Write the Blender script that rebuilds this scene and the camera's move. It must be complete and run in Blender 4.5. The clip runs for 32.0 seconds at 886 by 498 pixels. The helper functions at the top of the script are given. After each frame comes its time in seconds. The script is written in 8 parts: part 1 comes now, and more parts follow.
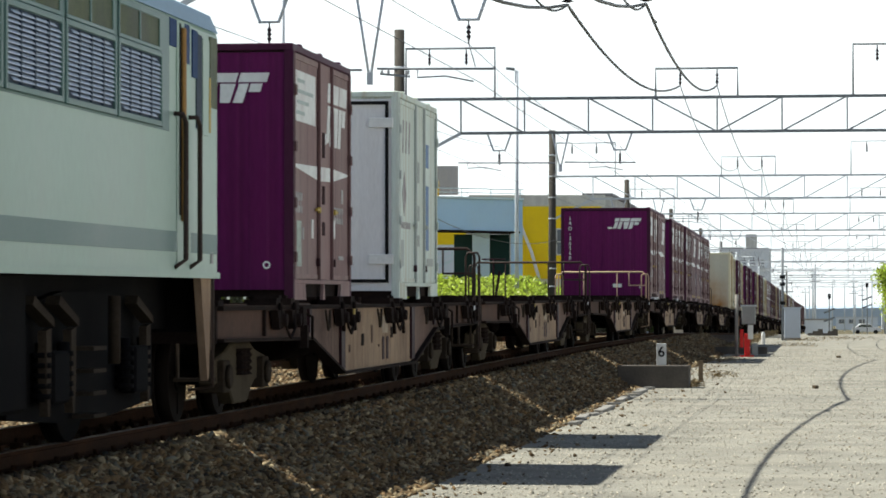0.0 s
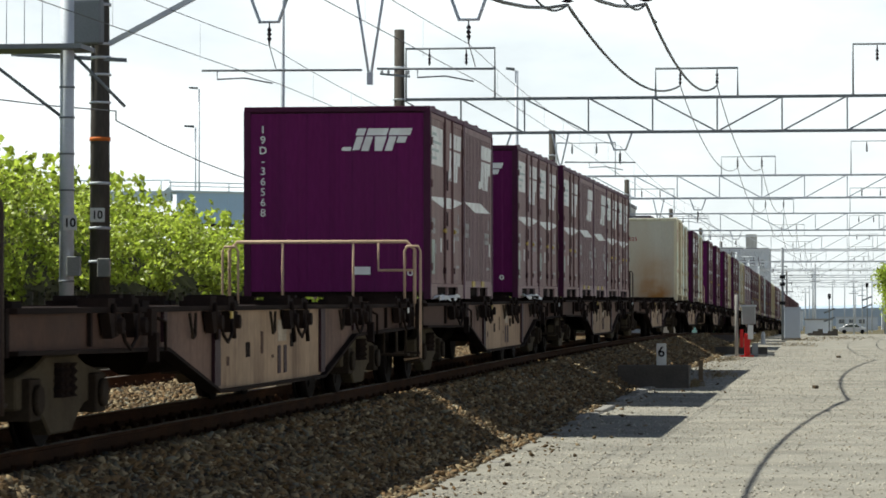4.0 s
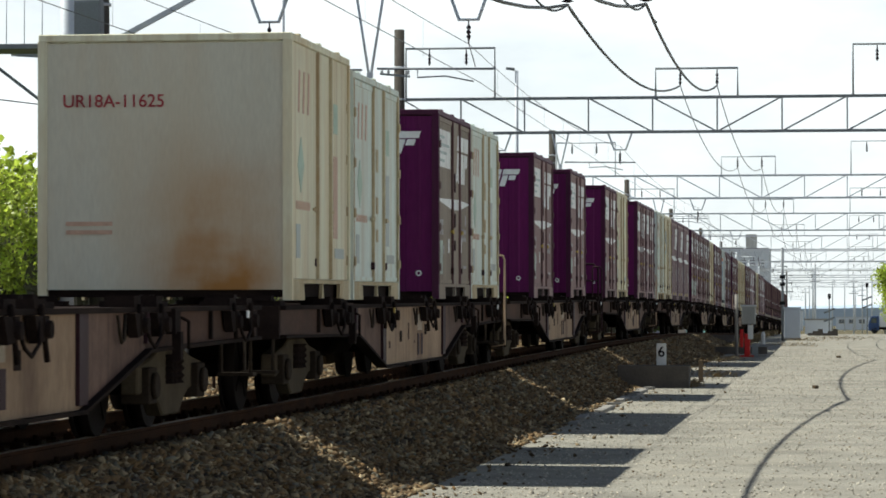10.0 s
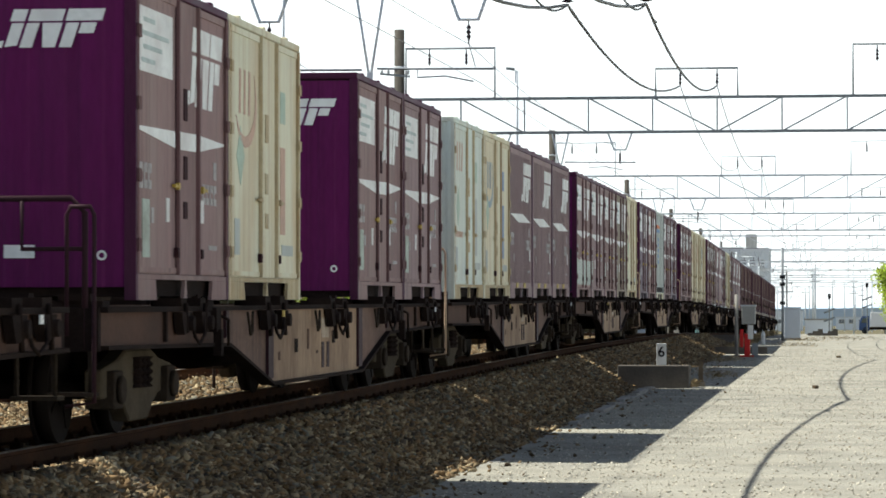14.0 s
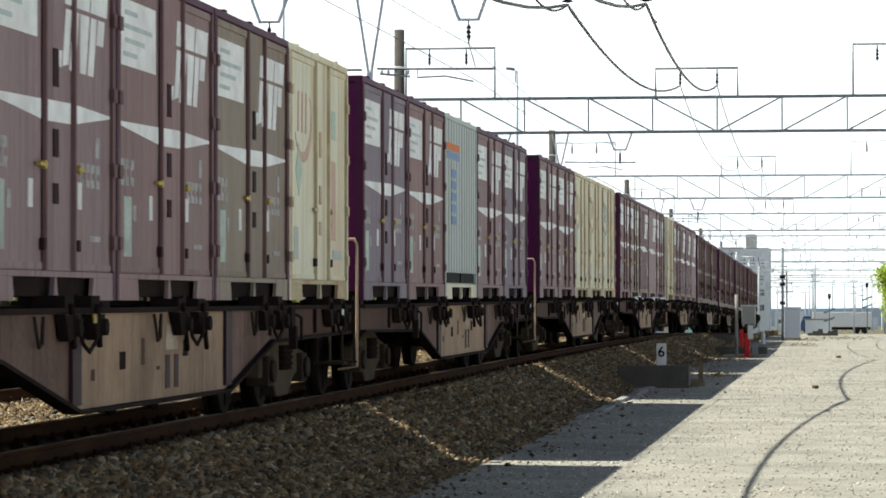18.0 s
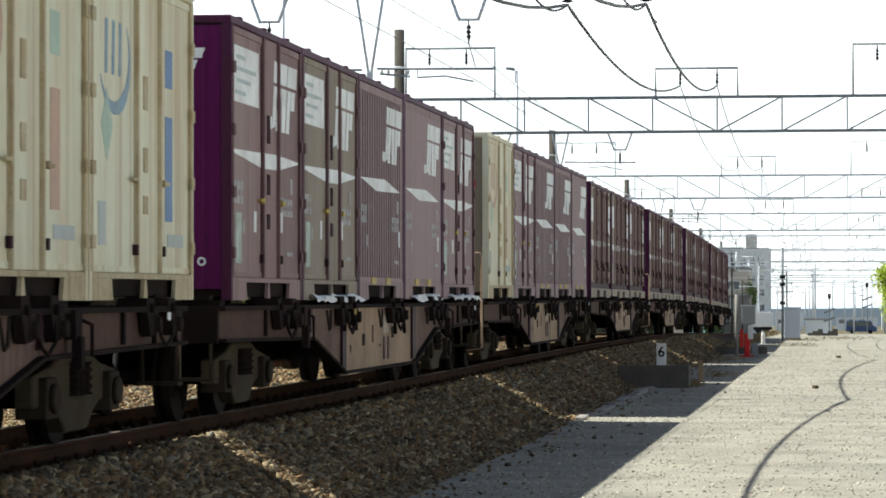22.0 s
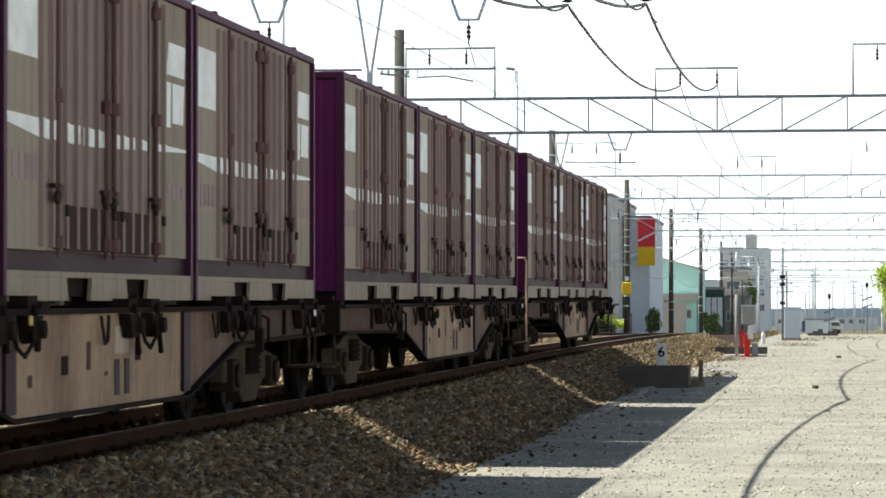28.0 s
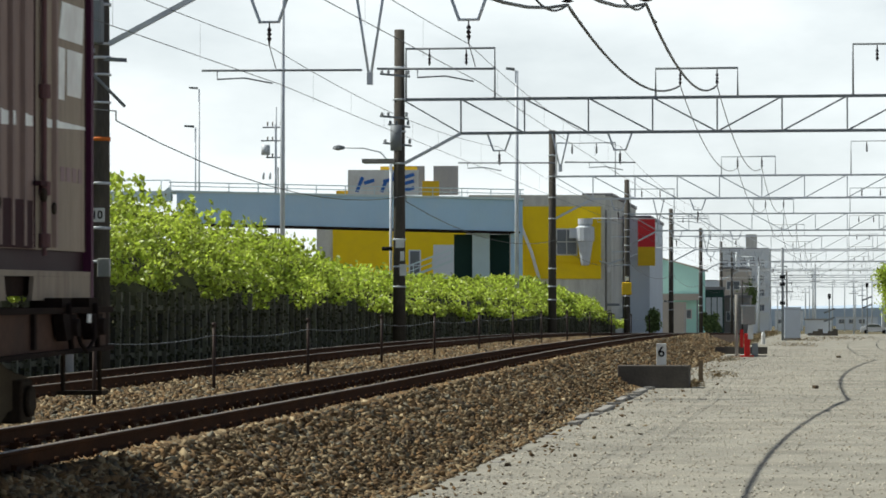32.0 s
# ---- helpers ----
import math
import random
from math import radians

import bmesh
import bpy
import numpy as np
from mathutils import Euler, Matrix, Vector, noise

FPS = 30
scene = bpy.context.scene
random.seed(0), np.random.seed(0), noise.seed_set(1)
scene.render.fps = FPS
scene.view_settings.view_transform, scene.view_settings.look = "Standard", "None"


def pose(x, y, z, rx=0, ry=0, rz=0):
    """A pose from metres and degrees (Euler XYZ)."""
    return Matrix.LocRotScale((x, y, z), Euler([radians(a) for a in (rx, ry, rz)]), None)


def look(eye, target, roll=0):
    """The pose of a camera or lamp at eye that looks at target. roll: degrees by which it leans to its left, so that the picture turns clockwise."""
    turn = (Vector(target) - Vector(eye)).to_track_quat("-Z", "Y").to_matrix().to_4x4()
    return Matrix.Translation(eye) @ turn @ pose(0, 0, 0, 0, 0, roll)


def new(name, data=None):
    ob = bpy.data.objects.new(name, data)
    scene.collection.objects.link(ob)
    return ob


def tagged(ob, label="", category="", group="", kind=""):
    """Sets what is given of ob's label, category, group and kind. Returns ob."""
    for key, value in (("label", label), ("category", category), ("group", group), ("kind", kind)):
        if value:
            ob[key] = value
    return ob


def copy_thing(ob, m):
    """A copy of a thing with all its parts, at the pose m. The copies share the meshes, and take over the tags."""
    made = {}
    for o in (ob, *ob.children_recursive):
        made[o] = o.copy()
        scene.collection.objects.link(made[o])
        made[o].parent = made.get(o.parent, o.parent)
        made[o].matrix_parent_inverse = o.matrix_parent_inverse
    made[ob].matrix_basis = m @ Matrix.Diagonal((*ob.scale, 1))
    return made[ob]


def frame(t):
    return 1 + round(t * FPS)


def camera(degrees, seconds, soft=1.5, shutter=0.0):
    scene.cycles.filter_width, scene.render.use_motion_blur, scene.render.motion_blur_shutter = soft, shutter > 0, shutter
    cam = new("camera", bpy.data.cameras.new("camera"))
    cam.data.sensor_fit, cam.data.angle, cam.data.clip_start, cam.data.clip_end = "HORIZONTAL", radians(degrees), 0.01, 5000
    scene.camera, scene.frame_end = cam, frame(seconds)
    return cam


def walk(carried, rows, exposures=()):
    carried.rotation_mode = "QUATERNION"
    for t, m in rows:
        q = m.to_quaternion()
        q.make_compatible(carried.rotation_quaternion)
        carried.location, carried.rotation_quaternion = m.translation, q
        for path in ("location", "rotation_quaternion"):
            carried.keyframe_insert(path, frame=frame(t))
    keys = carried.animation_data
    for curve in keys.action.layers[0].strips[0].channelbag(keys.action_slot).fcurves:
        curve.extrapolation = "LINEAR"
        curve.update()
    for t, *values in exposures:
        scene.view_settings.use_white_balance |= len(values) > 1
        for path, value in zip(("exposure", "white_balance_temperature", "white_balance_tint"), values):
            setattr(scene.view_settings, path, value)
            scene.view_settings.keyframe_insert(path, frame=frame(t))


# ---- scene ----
cam = camera(15.86, 32.0, soft=1.7, shutter=0.12)
EYE = (6.557, 0.0, 1.6)
THETA = radians(7.24)
RISE = radians(1.364)
AIM = (EYE[0] - 100 * math.sin(THETA), 100 * math.cos(THETA), EYE[2] + 100 * math.tan(RISE))
walk(cam, [(0.0, look(EYE, AIM)), (32.0, look(EYE, AIM))],
     exposures=[(0.0, 0.61, 6450, 5), (1.0, 0.36, 6450, 5), (2.0, 0.08, 6450, 5), (4.0, 0.30, 6450, 5), (6.0, 0.70, 6450, 5), (7.5, 0.82, 6450, 5), (9.0, 0.36, 6450, 5), (10.0, 0.31, 6450, 5), (11.0, 0.60, 6450, 5), (14.0, 0.80, 6450, 5), (19.0, 0.83, 6450, 5), (22.0, 0.82, 6450, 5), (25.0, 0.86, 6450, 5), (28.0, 0.92, 6450, 5), (29.0, 0.86, 6450, 5), (30.0, 0.70, 6450, 5), (31.0, 0.44, 6450, 5), (32.0, 0.12, 6450, 5)])

# ---- light: a bright hazy sky with broken cloud, sun from the far side of the train ----
SUN_EL, SUN_AZ = radians(54.5), radians(-82)      # azimuth from +Y, clockwise seen from above
world = bpy.data.worlds.new("sky")
scene.world = world
world.use_nodes = True
wn, wl = world.node_tree.nodes, world.node_tree.links
wn.clear()
w_out = wn.new("ShaderNodeOutputWorld")
w_bg = wn.new("ShaderNodeBackground")
w_sky = wn.new("ShaderNodeTexSky")
w_sky.sky_type = "NISHITA"
w_sky.sun_disc = False
w_sky.sun_elevation = SUN_EL
w_sky.sun_rotation = SUN_AZ
w_sky.dust_density = 0.6
w_sky.air_density = 0.8
w_tc = wn.new("ShaderNodeTexCoord")
w_map = wn.new("ShaderNodeMapping")
w_map.inputs["Scale"].default_value = (7, 7, 16)
w_noise = wn.new("ShaderNodeTexNoise")
w_noise.inputs["Scale"].default_value = 1.0
w_noise.inputs["Detail"].default_value = 8
w_noise.inputs["Roughness"].default_value = 0.55
w_cloud = wn.new("ShaderNodeMapRange")           # broken cloud, thick and bright low in the haze
w_cloud.inputs["From Min"].default_value, w_cloud.inputs["From Max"].default_value = 0.38, 0.60
w_cloud.inputs["To Min"].default_value, w_cloud.inputs["To Max"].default_value = 0.70, 1.0
w_sep = wn.new("ShaderNodeSeparateXYZ")
w_high = wn.new("ShaderNodeMapRange")            # thinner cloud towards the zenith
w_high.inputs["From Min"].default_value, w_high.inputs["From Max"].default_value = 0.12, 0.25
w_high.inputs["To Min"].default_value, w_high.inputs["To Max"].default_value = 1.0, 0.04
w_mul = wn.new("ShaderNodeMath")
w_mul.operation = "MULTIPLY"
w_mix = wn.new("ShaderNodeMixRGB")
w_mix.inputs["Color2"].default_value = (18.0, 18.7, 19.3, 1)
wl.new(w_tc.outputs["Generated"], w_map.inputs["Vector"])
wl.new(w_tc.outputs["Generated"], w_sep.inputs[0])
wl.new(w_map.outputs["Vector"], w_noise.inputs["Vector"])
wl.new(w_noise.outputs["Fac"], w_cloud.inputs["Value"])
wl.new(w_sep.outputs["Z"], w_high.inputs["Value"])
wl.new(w_cloud.outputs[0], w_mul.inputs[0])
wl.new(w_high.outputs[0], w_mul.inputs[1])
wl.new(w_mul.outputs[0], w_mix.inputs["Fac"])
wl.new(w_sky.outputs["Color"], w_mix.inputs["Color1"])
wl.new(w_mix.outputs["Color"], w_bg.inputs["Color"])
w_bg.inputs["Strength"].default_value = 0.052
wl.new(w_bg.outputs["Background"], w_out.inputs["Surface"])
sun_data = bpy.data.lights.new("sun", "SUN")
sun_data.energy, sun_data.angle, sun_data.color = 5.0, radians(0.5), (1.0, 0.95, 0.86)
sun = new("sun", sun_data)
SUN_FROM = Vector((math.sin(SUN_AZ) * math.cos(SUN_EL), math.cos(SUN_AZ) * math.cos(SUN_EL), math.sin(SUN_EL)))
sun.matrix_world = look(SUN_FROM * 50, (0, 0, 0))

# ---- plan: the near track runs along +Y at x = 0, the far track beside it ----
FAR_TRACK = -4.2
RAIL_Y = [-90, 0, 18, 30, 42, 54, 68, 83, 98, 118, 143, 168, 198, 238, 288, 348, 420, 3000]
RAIL_H = [-0.55, 0.46, 0.665, 0.745, 0.855, 0.975, 1.105, 1.195, 1.275, 1.31, 1.235, 1.17, 1.075, 0.915, 0.72, 0.45, 0.30, 0.30]
ROAD_D = [0.68, 0.68, 0.68, 0.68, 0.68, 0.68, 0.68, 0.68, 0.67, 0.55, 0.24, 0.10, 0.06, 0.05, 0.05, 0.05, 0.05, 0.05]


def rail_z(y):
    """Height of the rail heads along the line, a gentle crest."""
    return sum(float(np.interp(y + o, RAIL_Y, RAIL_H)) for o in (-8, -4, 0, 4, 8)) / 5


def road_z(y):
    return rail_z(y) - sum(float(np.interp(y + o, RAIL_Y, ROAD_D)) for o in (-8, 0, 8)) / 3


# ---- materials ----
def mat(name, base, rough=0.6, metal=0.0, vary=0.25, scale=3.0, fine=40.0, bump=0.1, dirt=None, dirt_amount=0.5, dirt_scale=1.2, stretch=(1, 1, 1), per_object=0.0, spec=0.15, per_island=0.0, streaks=0.0, streak_colour=(0.1, 0.08, 0.07)):
    """A worn surface: base colour broken by coarse and fine grain, stains of the dirt colour, and fine relief."""
    m = bpy.data.materials.new(name)
    m.use_nodes = True
    n, l = m.node_tree.nodes, m.node_tree.links
    b = n["Principled BSDF"]
    b.inputs["Metallic"].default_value = metal
    b.inputs["Specular IOR Level"].default_value = spec
    tc = n.new("ShaderNodeTexCoord")
    mp = n.new("ShaderNodeMapping")
    mp.inputs["Scale"].default_value = stretch
    l.new(tc.outputs["Object"], mp.inputs["Vector"])
    shift = n.new("ShaderNodeVectorMath")
    info = n.new("ShaderNodeObjectInfo")
    comb = n.new("ShaderNodeMath")
    comb.operation = "MULTIPLY"
    comb.inputs[1].default_value = 37.0
    l.new(info.outputs["Random"], comb.inputs[0])
    l.new(mp.outputs["Vector"], shift.inputs[0])
    l.new(comb.outputs[0], shift.inputs[1])
    coarse = n.new("ShaderNodeTexNoise")
    coarse.inputs["Scale"].default_value = scale
    coarse.inputs["Detail"].default_value = 5
    grain = n.new("ShaderNodeTexNoise")
    grain.inputs["Scale"].default_value = fine
    grain.inputs["Detail"].default_value = 4
    for t in (coarse, grain):
        l.new(shift.outputs[0], t.inputs["Vector"])
    add = n.new("ShaderNodeMath")
    add.operation = "ADD"
    l.new(coarse.outputs["Fac"], add.inputs[0])
    l.new(grain.outputs["Fac"], add.inputs[1])
    last = add
    for use, socket in ((per_object, info.outputs["Random"]),):
        if use:
            k = n.new("ShaderNodeMath")
            k.operation = "MULTIPLY_ADD"
            k.inputs[1].default_value = use
            l.new(socket, k.inputs[0])
            l.new(last.outputs[0], k.inputs[2])
            last = k
    if per_island:
        geo = n.new("ShaderNodeNewGeometry")
        k = n.new("ShaderNodeMath")
        k.operation = "MULTIPLY_ADD"
        k.inputs[1].default_value = per_island
        l.new(geo.outputs["Random Per Island"], k.inputs[0])
        l.new(last.outputs[0], k.inputs[2])
        last = k
    span = n.new("ShaderNodeMapRange")
    span.inputs["From Min"].default_value = 0.6
    span.inputs["From Max"].default_value = 1.4 + per_object + per_island
    span.inputs["To Min"].default_value = 1 - vary
    span.inputs["To Max"].default_value = 1 + vary
    l.new(last.outputs[0], span.inputs["Value"])
    tint = n.new("ShaderNodeVectorMath")
    tint.operation = "SCALE"
    tint.inputs[0].default_value = base
    l.new(span.outputs[0], tint.inputs["Scale"])
    colour = tint.outputs[0]
    if dirt:
        stain = n.new("ShaderNodeTexNoise")
        stain.inputs["Scale"].default_value = dirt_scale
        stain.inputs["Detail"].default_value = 8
        stain.inputs["Roughness"].default_value = 0.65
        l.new(shift.outputs[0], stain.inputs["Vector"])
        ramp = n.new("ShaderNodeMapRange")
        ramp.inputs["From Min"].default_value = 0.45
        ramp.inputs["From Max"].default_value = 0.72
        ramp.inputs["To Max"].default_value = dirt_amount
        l.new(stain.outputs["Fac"], ramp.inputs["Value"])
        mix = n.new("ShaderNodeMixRGB")
        mix.inputs["Color2"].default_value = (*dirt, 1)
        l.new(ramp.outputs[0], mix.inputs["Fac"])
        l.new(colour, mix.inputs["Color1"])
        colour = mix.outputs[0]
    if streaks:
        run_map = n.new("ShaderNodeMapping")
        run_map.inputs["Scale"].default_value = (9.0, 9.0, 0.35)
        l.new(shift.outputs[0], run_map.inputs["Vector"])
        run = n.new("ShaderNodeTexNoise")
        run.inputs["Scale"].default_value, run.inputs["Detail"].default_value = 1.0, 6
        l.new(run_map.outputs["Vector"], run.inputs["Vector"])
        run_amount = n.new("ShaderNodeMapRange")
        run_amount.inputs["From Min"].default_value, run_amount.inputs["From Max"].default_value = 0.50, 0.72
        run_amount.inputs["To Max"].default_value = streaks
        l.new(run.outputs["Fac"], run_amount.inputs["Value"])
        run_mix = n.new("ShaderNodeMixRGB")
        run_mix.inputs["Color2"].default_value = (*streak_colour, 1)
        l.new(run_amount.outputs[0], run_mix.inputs["Fac"])
        l.new(colour, run_mix.inputs["Color1"])
        colour = run_mix.outputs[0]
    l.new(colour, b.inputs["Base Color"])
    rr = n.new("ShaderNodeMapRange")
    rr.inputs["To Min"].default_value = max(rough - 0.12, 0.02)
    rr.inputs["To Max"].default_value = min(rough + 0.12, 1.0)
    l.new(coarse.outputs["Fac"], rr.inputs["Value"])
    l.new(rr.outputs[0], b.inputs["Roughness"])
    if bump:
        bp = n.new("ShaderNodeBump")
        bp.inputs["Strength"].default_value = bump
        bp.inputs["Distance"].default_value = 0.02
        l.new(grain.outputs["Fac"], bp.inputs["Height"])
        l.new(bp.outputs["Normal"], b.inputs["Normal"])
    return m


def hued(m, stops):
    """Let the base colour run over several hues from piece to piece."""
    n, l = m.node_tree.nodes, m.node_tree.links
    tint = [q for q in n if q.type == "VECT_MATH" and q.operation == "SCALE"][0]
    geo, turn, ramp = n.new("ShaderNodeNewGeometry"), n.new("ShaderNodeMath"), n.new("ShaderNodeValToRGB")
    turn.operation = "WRAP"
    mul = n.new("ShaderNodeMath")
    mul.operation = "MULTIPLY"
    mul.inputs[1].default_value = 13.7
    turn.inputs[1].default_value, turn.inputs[2].default_value = 0.0, 1.0
    l.new(geo.outputs["Random Per Island"], mul.inputs[0])
    l.new(mul.outputs[0], turn.inputs[0])
    l.new(turn.outputs[0], ramp.inputs[0])
    ramp.color_ramp.interpolation = "CONSTANT"
    for i, (at, col) in enumerate(stops):
        e = ramp.color_ramp.elements[i] if i < 2 else ramp.color_ramp.elements.new(at)
        e.position, e.color = at, (*col, 1)
    l.new(ramp.outputs["Color"], tint.inputs[0])
    return m


STREAK = (1.0, 1.0, 0.22)
M = {}
M["asphalt"] = mat("asphalt", (0.252, 0.243, 0.208), 0.95, vary=0.5, scale=0.9, fine=42, bump=0.9, dirt=(0.37, 0.345, 0.285), dirt_amount=0.7, dirt_scale=0.6, spec=0.2)
M["soil"] = mat("soil", (0.13, 0.11, 0.07), 1.0, vary=0.4, scale=0.5, fine=9, bump=0.6, dirt=(0.05, 0.07, 0.02), dirt_amount=0.7, spec=0.1)
M["ballast_sheet"] = mat("ballast_sheet", (0.045, 0.032, 0.024), 1.0, vary=0.6, scale=2, fine=22, bump=1.0, spec=0.1)
M["stone"] = hued(mat("stone", (0.158, 0.116, 0.078), 0.95, vary=0.6, scale=1.5, fine=30, bump=0.2, per_island=2.0, spec=0.12, dirt=(0.10, 0.075, 0.05), dirt_amount=0.5, dirt_scale=3),
                  ((0.0, (0.175, 0.112, 0.056)), (0.28, (0.215, 0.165, 0.098)), (0.50, (0.120, 0.082, 0.046)), (0.70, (0.33, 0.265, 0.165)), (0.82, (0.15, 0.142, 0.11)), (0.92, (0.065, 0.05, 0.036))))
M["chip"] = mat("pale_chips", (0.40, 0.37, 0.31), 0.95, vary=0.6, scale=2, fine=30, bump=0, per_island=2.0, spec=0.15)
M["rail_side"] = mat("rail_rust", (0.058, 0.030, 0.018), 0.9, vary=0.35, scale=2, fine=30, dirt=(0.10, 0.045, 0.02), spec=0.04)
M["rail_head"] = mat("rail_polished", (0.26, 0.22, 0.18), 0.55, 0.8, vary=0.1, scale=1, bump=0.02)
M["sleeper"] = mat("sleeper_concrete", (0.17, 0.145, 0.115), 0.95, vary=0.3, scale=3, dirt=(0.09, 0.055, 0.035))
M["concrete"] = mat("concrete", (0.30, 0.29, 0.27), 0.92, vary=0.25, scale=1.5, fine=30, bump=0.3, dirt=(0.15, 0.14, 0.12), dirt_amount=0.6)
M["dark_concrete"] = mat("dark_concrete", (0.10, 0.09, 0.08), 0.95, vary=0.3, scale=2, dirt=(0.16, 0.14, 0.11))
M["pole_concrete"] = mat("pole_concrete", (0.082, 0.075, 0.066), 0.92, vary=0.3, scale=1.2, fine=25, bump=0.2, dirt=(0.045, 0.04, 0.036), stretch=STREAK)
M["galvanised"] = mat("galvanised_steel", (0.56, 0.60, 0.65), 0.6, 0.15, vary=0.15, scale=2, bump=0.05)
M["steel_grey"] = mat("weathered_steel", (0.21, 0.23, 0.25), 0.65, 0.3, vary=0.2, scale=2, bump=0.05)
M["wire"] = mat("dark_wire", (0.12, 0.125, 0.13), 0.6, 0.4, vary=0.1, bump=0)
M["insulator"] = mat("brown_porcelain", (0.05, 0.04, 0.045), 0.25, vary=0.1, bump=0)
M["white_paint"] = mat("white_paint", (0.74, 0.75, 0.74), 0.6, vary=0.1, scale=2, dirt=(0.45, 0.42, 0.38), dirt_amount=0.5)
M["red_paint"] = mat("red_paint", (0.55, 0.03, 0.03), 0.5, vary=0.15, scale=2)
M["number_red"] = mat("faded_number_red", (0.34, 0.05, 0.06), 0.6, vary=0.25, scale=6)
M["silver_paint"] = mat("silver_cabinet", (0.50, 0.55, 0.62), 0.45, 0.1, vary=0.1, scale=1)
M["grey_paint"] = mat("grey_cabinet", (0.30, 0.31, 0.30), 0.6, vary=0.15, scale=2)
M["black"] = mat("black_rubber", (0.015, 0.015, 0.016), 0.7, vary=0.2, bump=0, spec=0.04)
M["orange"] = mat("orange_band", (0.62, 0.16, 0.03), 0.6, vary=0.15)
M["wood"] = mat("old_wood", (0.16, 0.12, 0.08), 0.9, vary=0.3, stretch=STREAK)
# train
# groove colour: the shade between ribs painted in as a darker wine
M["wine_groove"] = mat("groove_shade_wine", (0.078, 0.043, 0.050), 0.55, vary=0.25, scale=2, bump=0.05, stretch=STREAK, spec=0.04)
M["wine_post"] = mat("deep_wine_paint", (0.072, 0.020, 0.050), 0.5, vary=0.2, scale=2, bump=0.04, dirt=(0.06, 0.035, 0.045), dirt_amount=0.5, stretch=STREAK, spec=0.04)
M["wine"] = mat("wine_paint", (0.125, 0.015, 0.090), 0.5, vary=0.3, scale=1.2, fine=25, bump=0.04, dirt=(0.075, 0.022, 0.06), dirt_amount=0.6, stretch=STREAK, per_object=0.7, streaks=0.4, streak_colour=(0.06, 0.012, 0.045), spec=0.04)
# sides browner than the ends: dust, and warm reflected light put into the base
M["wine_dusty_warm"] = mat("dusty_warm_lit_wine_paint", (0.269, 0.177, 0.174), 0.6, vary=0.3, scale=1.6, fine=25, bump=0.06, dirt=(0.351, 0.286, 0.260), dirt_amount=0.6, stretch=STREAK, per_object=0.5, streaks=0.5, streak_colour=(0.130, 0.091, 0.088), spec=0.04)
M["wine_slate"] = mat("slate_faded_wine_paint", (0.227, 0.189, 0.231), 0.6, vary=0.28, scale=1.6, fine=25, bump=0.06, dirt=(0.325, 0.293, 0.305), dirt_amount=0.6, stretch=STREAK, per_object=0.4, streaks=0.5, streak_colour=(0.130, 0.091, 0.088), spec=0.04)
M["door_post"] = mat("worn_door_post", (0.131, 0.073, 0.077), 0.65, vary=0.35, scale=3, fine=25, bump=0.08, dirt=(0.225, 0.156, 0.138), dirt_amount=0.6, dirt_scale=2.0, stretch=STREAK, per_object=0.4, spec=0.04)
M["recess"] = mat("recessed_wine_steel", (0.042, 0.020, 0.024), 0.75, vary=0.3, scale=4, bump=0.05, spec=0.04)
M["wine_mauve"] = mat("faded_wine_paint", (0.302, 0.215, 0.224), 0.6, vary=0.3, scale=1.4, fine=25, bump=0.06, dirt=(0.325, 0.240, 0.208), dirt_amount=0.5, stretch=STREAK, per_object=0.35, streaks=0.5, streak_colour=(0.130, 0.091, 0.088), spec=0.04)
M["umber"] = mat("dusty_umber_paint", (0.280, 0.231, 0.185), 0.6, vary=0.28, scale=1.5, fine=25, bump=0.06, dirt=(0.351, 0.305, 0.234), dirt_amount=0.6, stretch=STREAK, per_object=0.4, streaks=0.5, streak_colour=(0.130, 0.091, 0.088), spec=0.04)
M["umber_mid"] = mat("dusty_mauve_umber_paint", (0.240, 0.176, 0.159), 0.6, vary=0.28, scale=1.8, fine=25, bump=0.06, dirt=(0.325, 0.254, 0.215), dirt_amount=0.6, stretch=STREAK, per_object=0.4, streaks=0.5, streak_colour=(0.130, 0.091, 0.088), spec=0.04)
M["wine_dark"] = mat("dark_wine_steel", (0.040, 0.020, 0.026), 0.55, vary=0.25, scale=2, bump=0.05, per_object=0.2, spec=0.04)
M["print_blue"] = mat("faded_green_print", (0.50, 0.58, 0.57), 0.7, vary=0.25, scale=5)
M["green_film"] = mat("dull_green_panel", (0.10, 0.155, 0.115), 0.35, vary=0.7, scale=2.5, bump=0.3, dirt=(0.30, 0.36, 0.30), dirt_amount=0.35, dirt_scale=2.5)
M["dark_end_tone"] = mat("blue_black_panel", (0.016, 0.018, 0.03), 0.35, vary=0.4, scale=3, bump=0.3)
M["faint_green"] = mat("weathered_green_sheet", (0.46, 0.54, 0.48), 0.7, vary=0.35, scale=4, dirt=(0.24, 0.22, 0.19), dirt_amount=0.7, dirt_scale=3)
M["faint_mark"] = mat("worn_pale_marking", (0.44, 0.425, 0.42), 0.7, vary=0.3, scale=5, dirt=(0.2, 0.16, 0.16), dirt_amount=0.7, dirt_scale=4, spec=0.04)
M["logo"] = mat("chalky_white_marking", (0.856, 0.880, 0.867), 0.7, vary=0.14, scale=3, fine=20, bump=0.02, dirt=(0.514, 0.449, 0.449), dirt_amount=0.5, dirt_scale=2.5, spec=0.04)
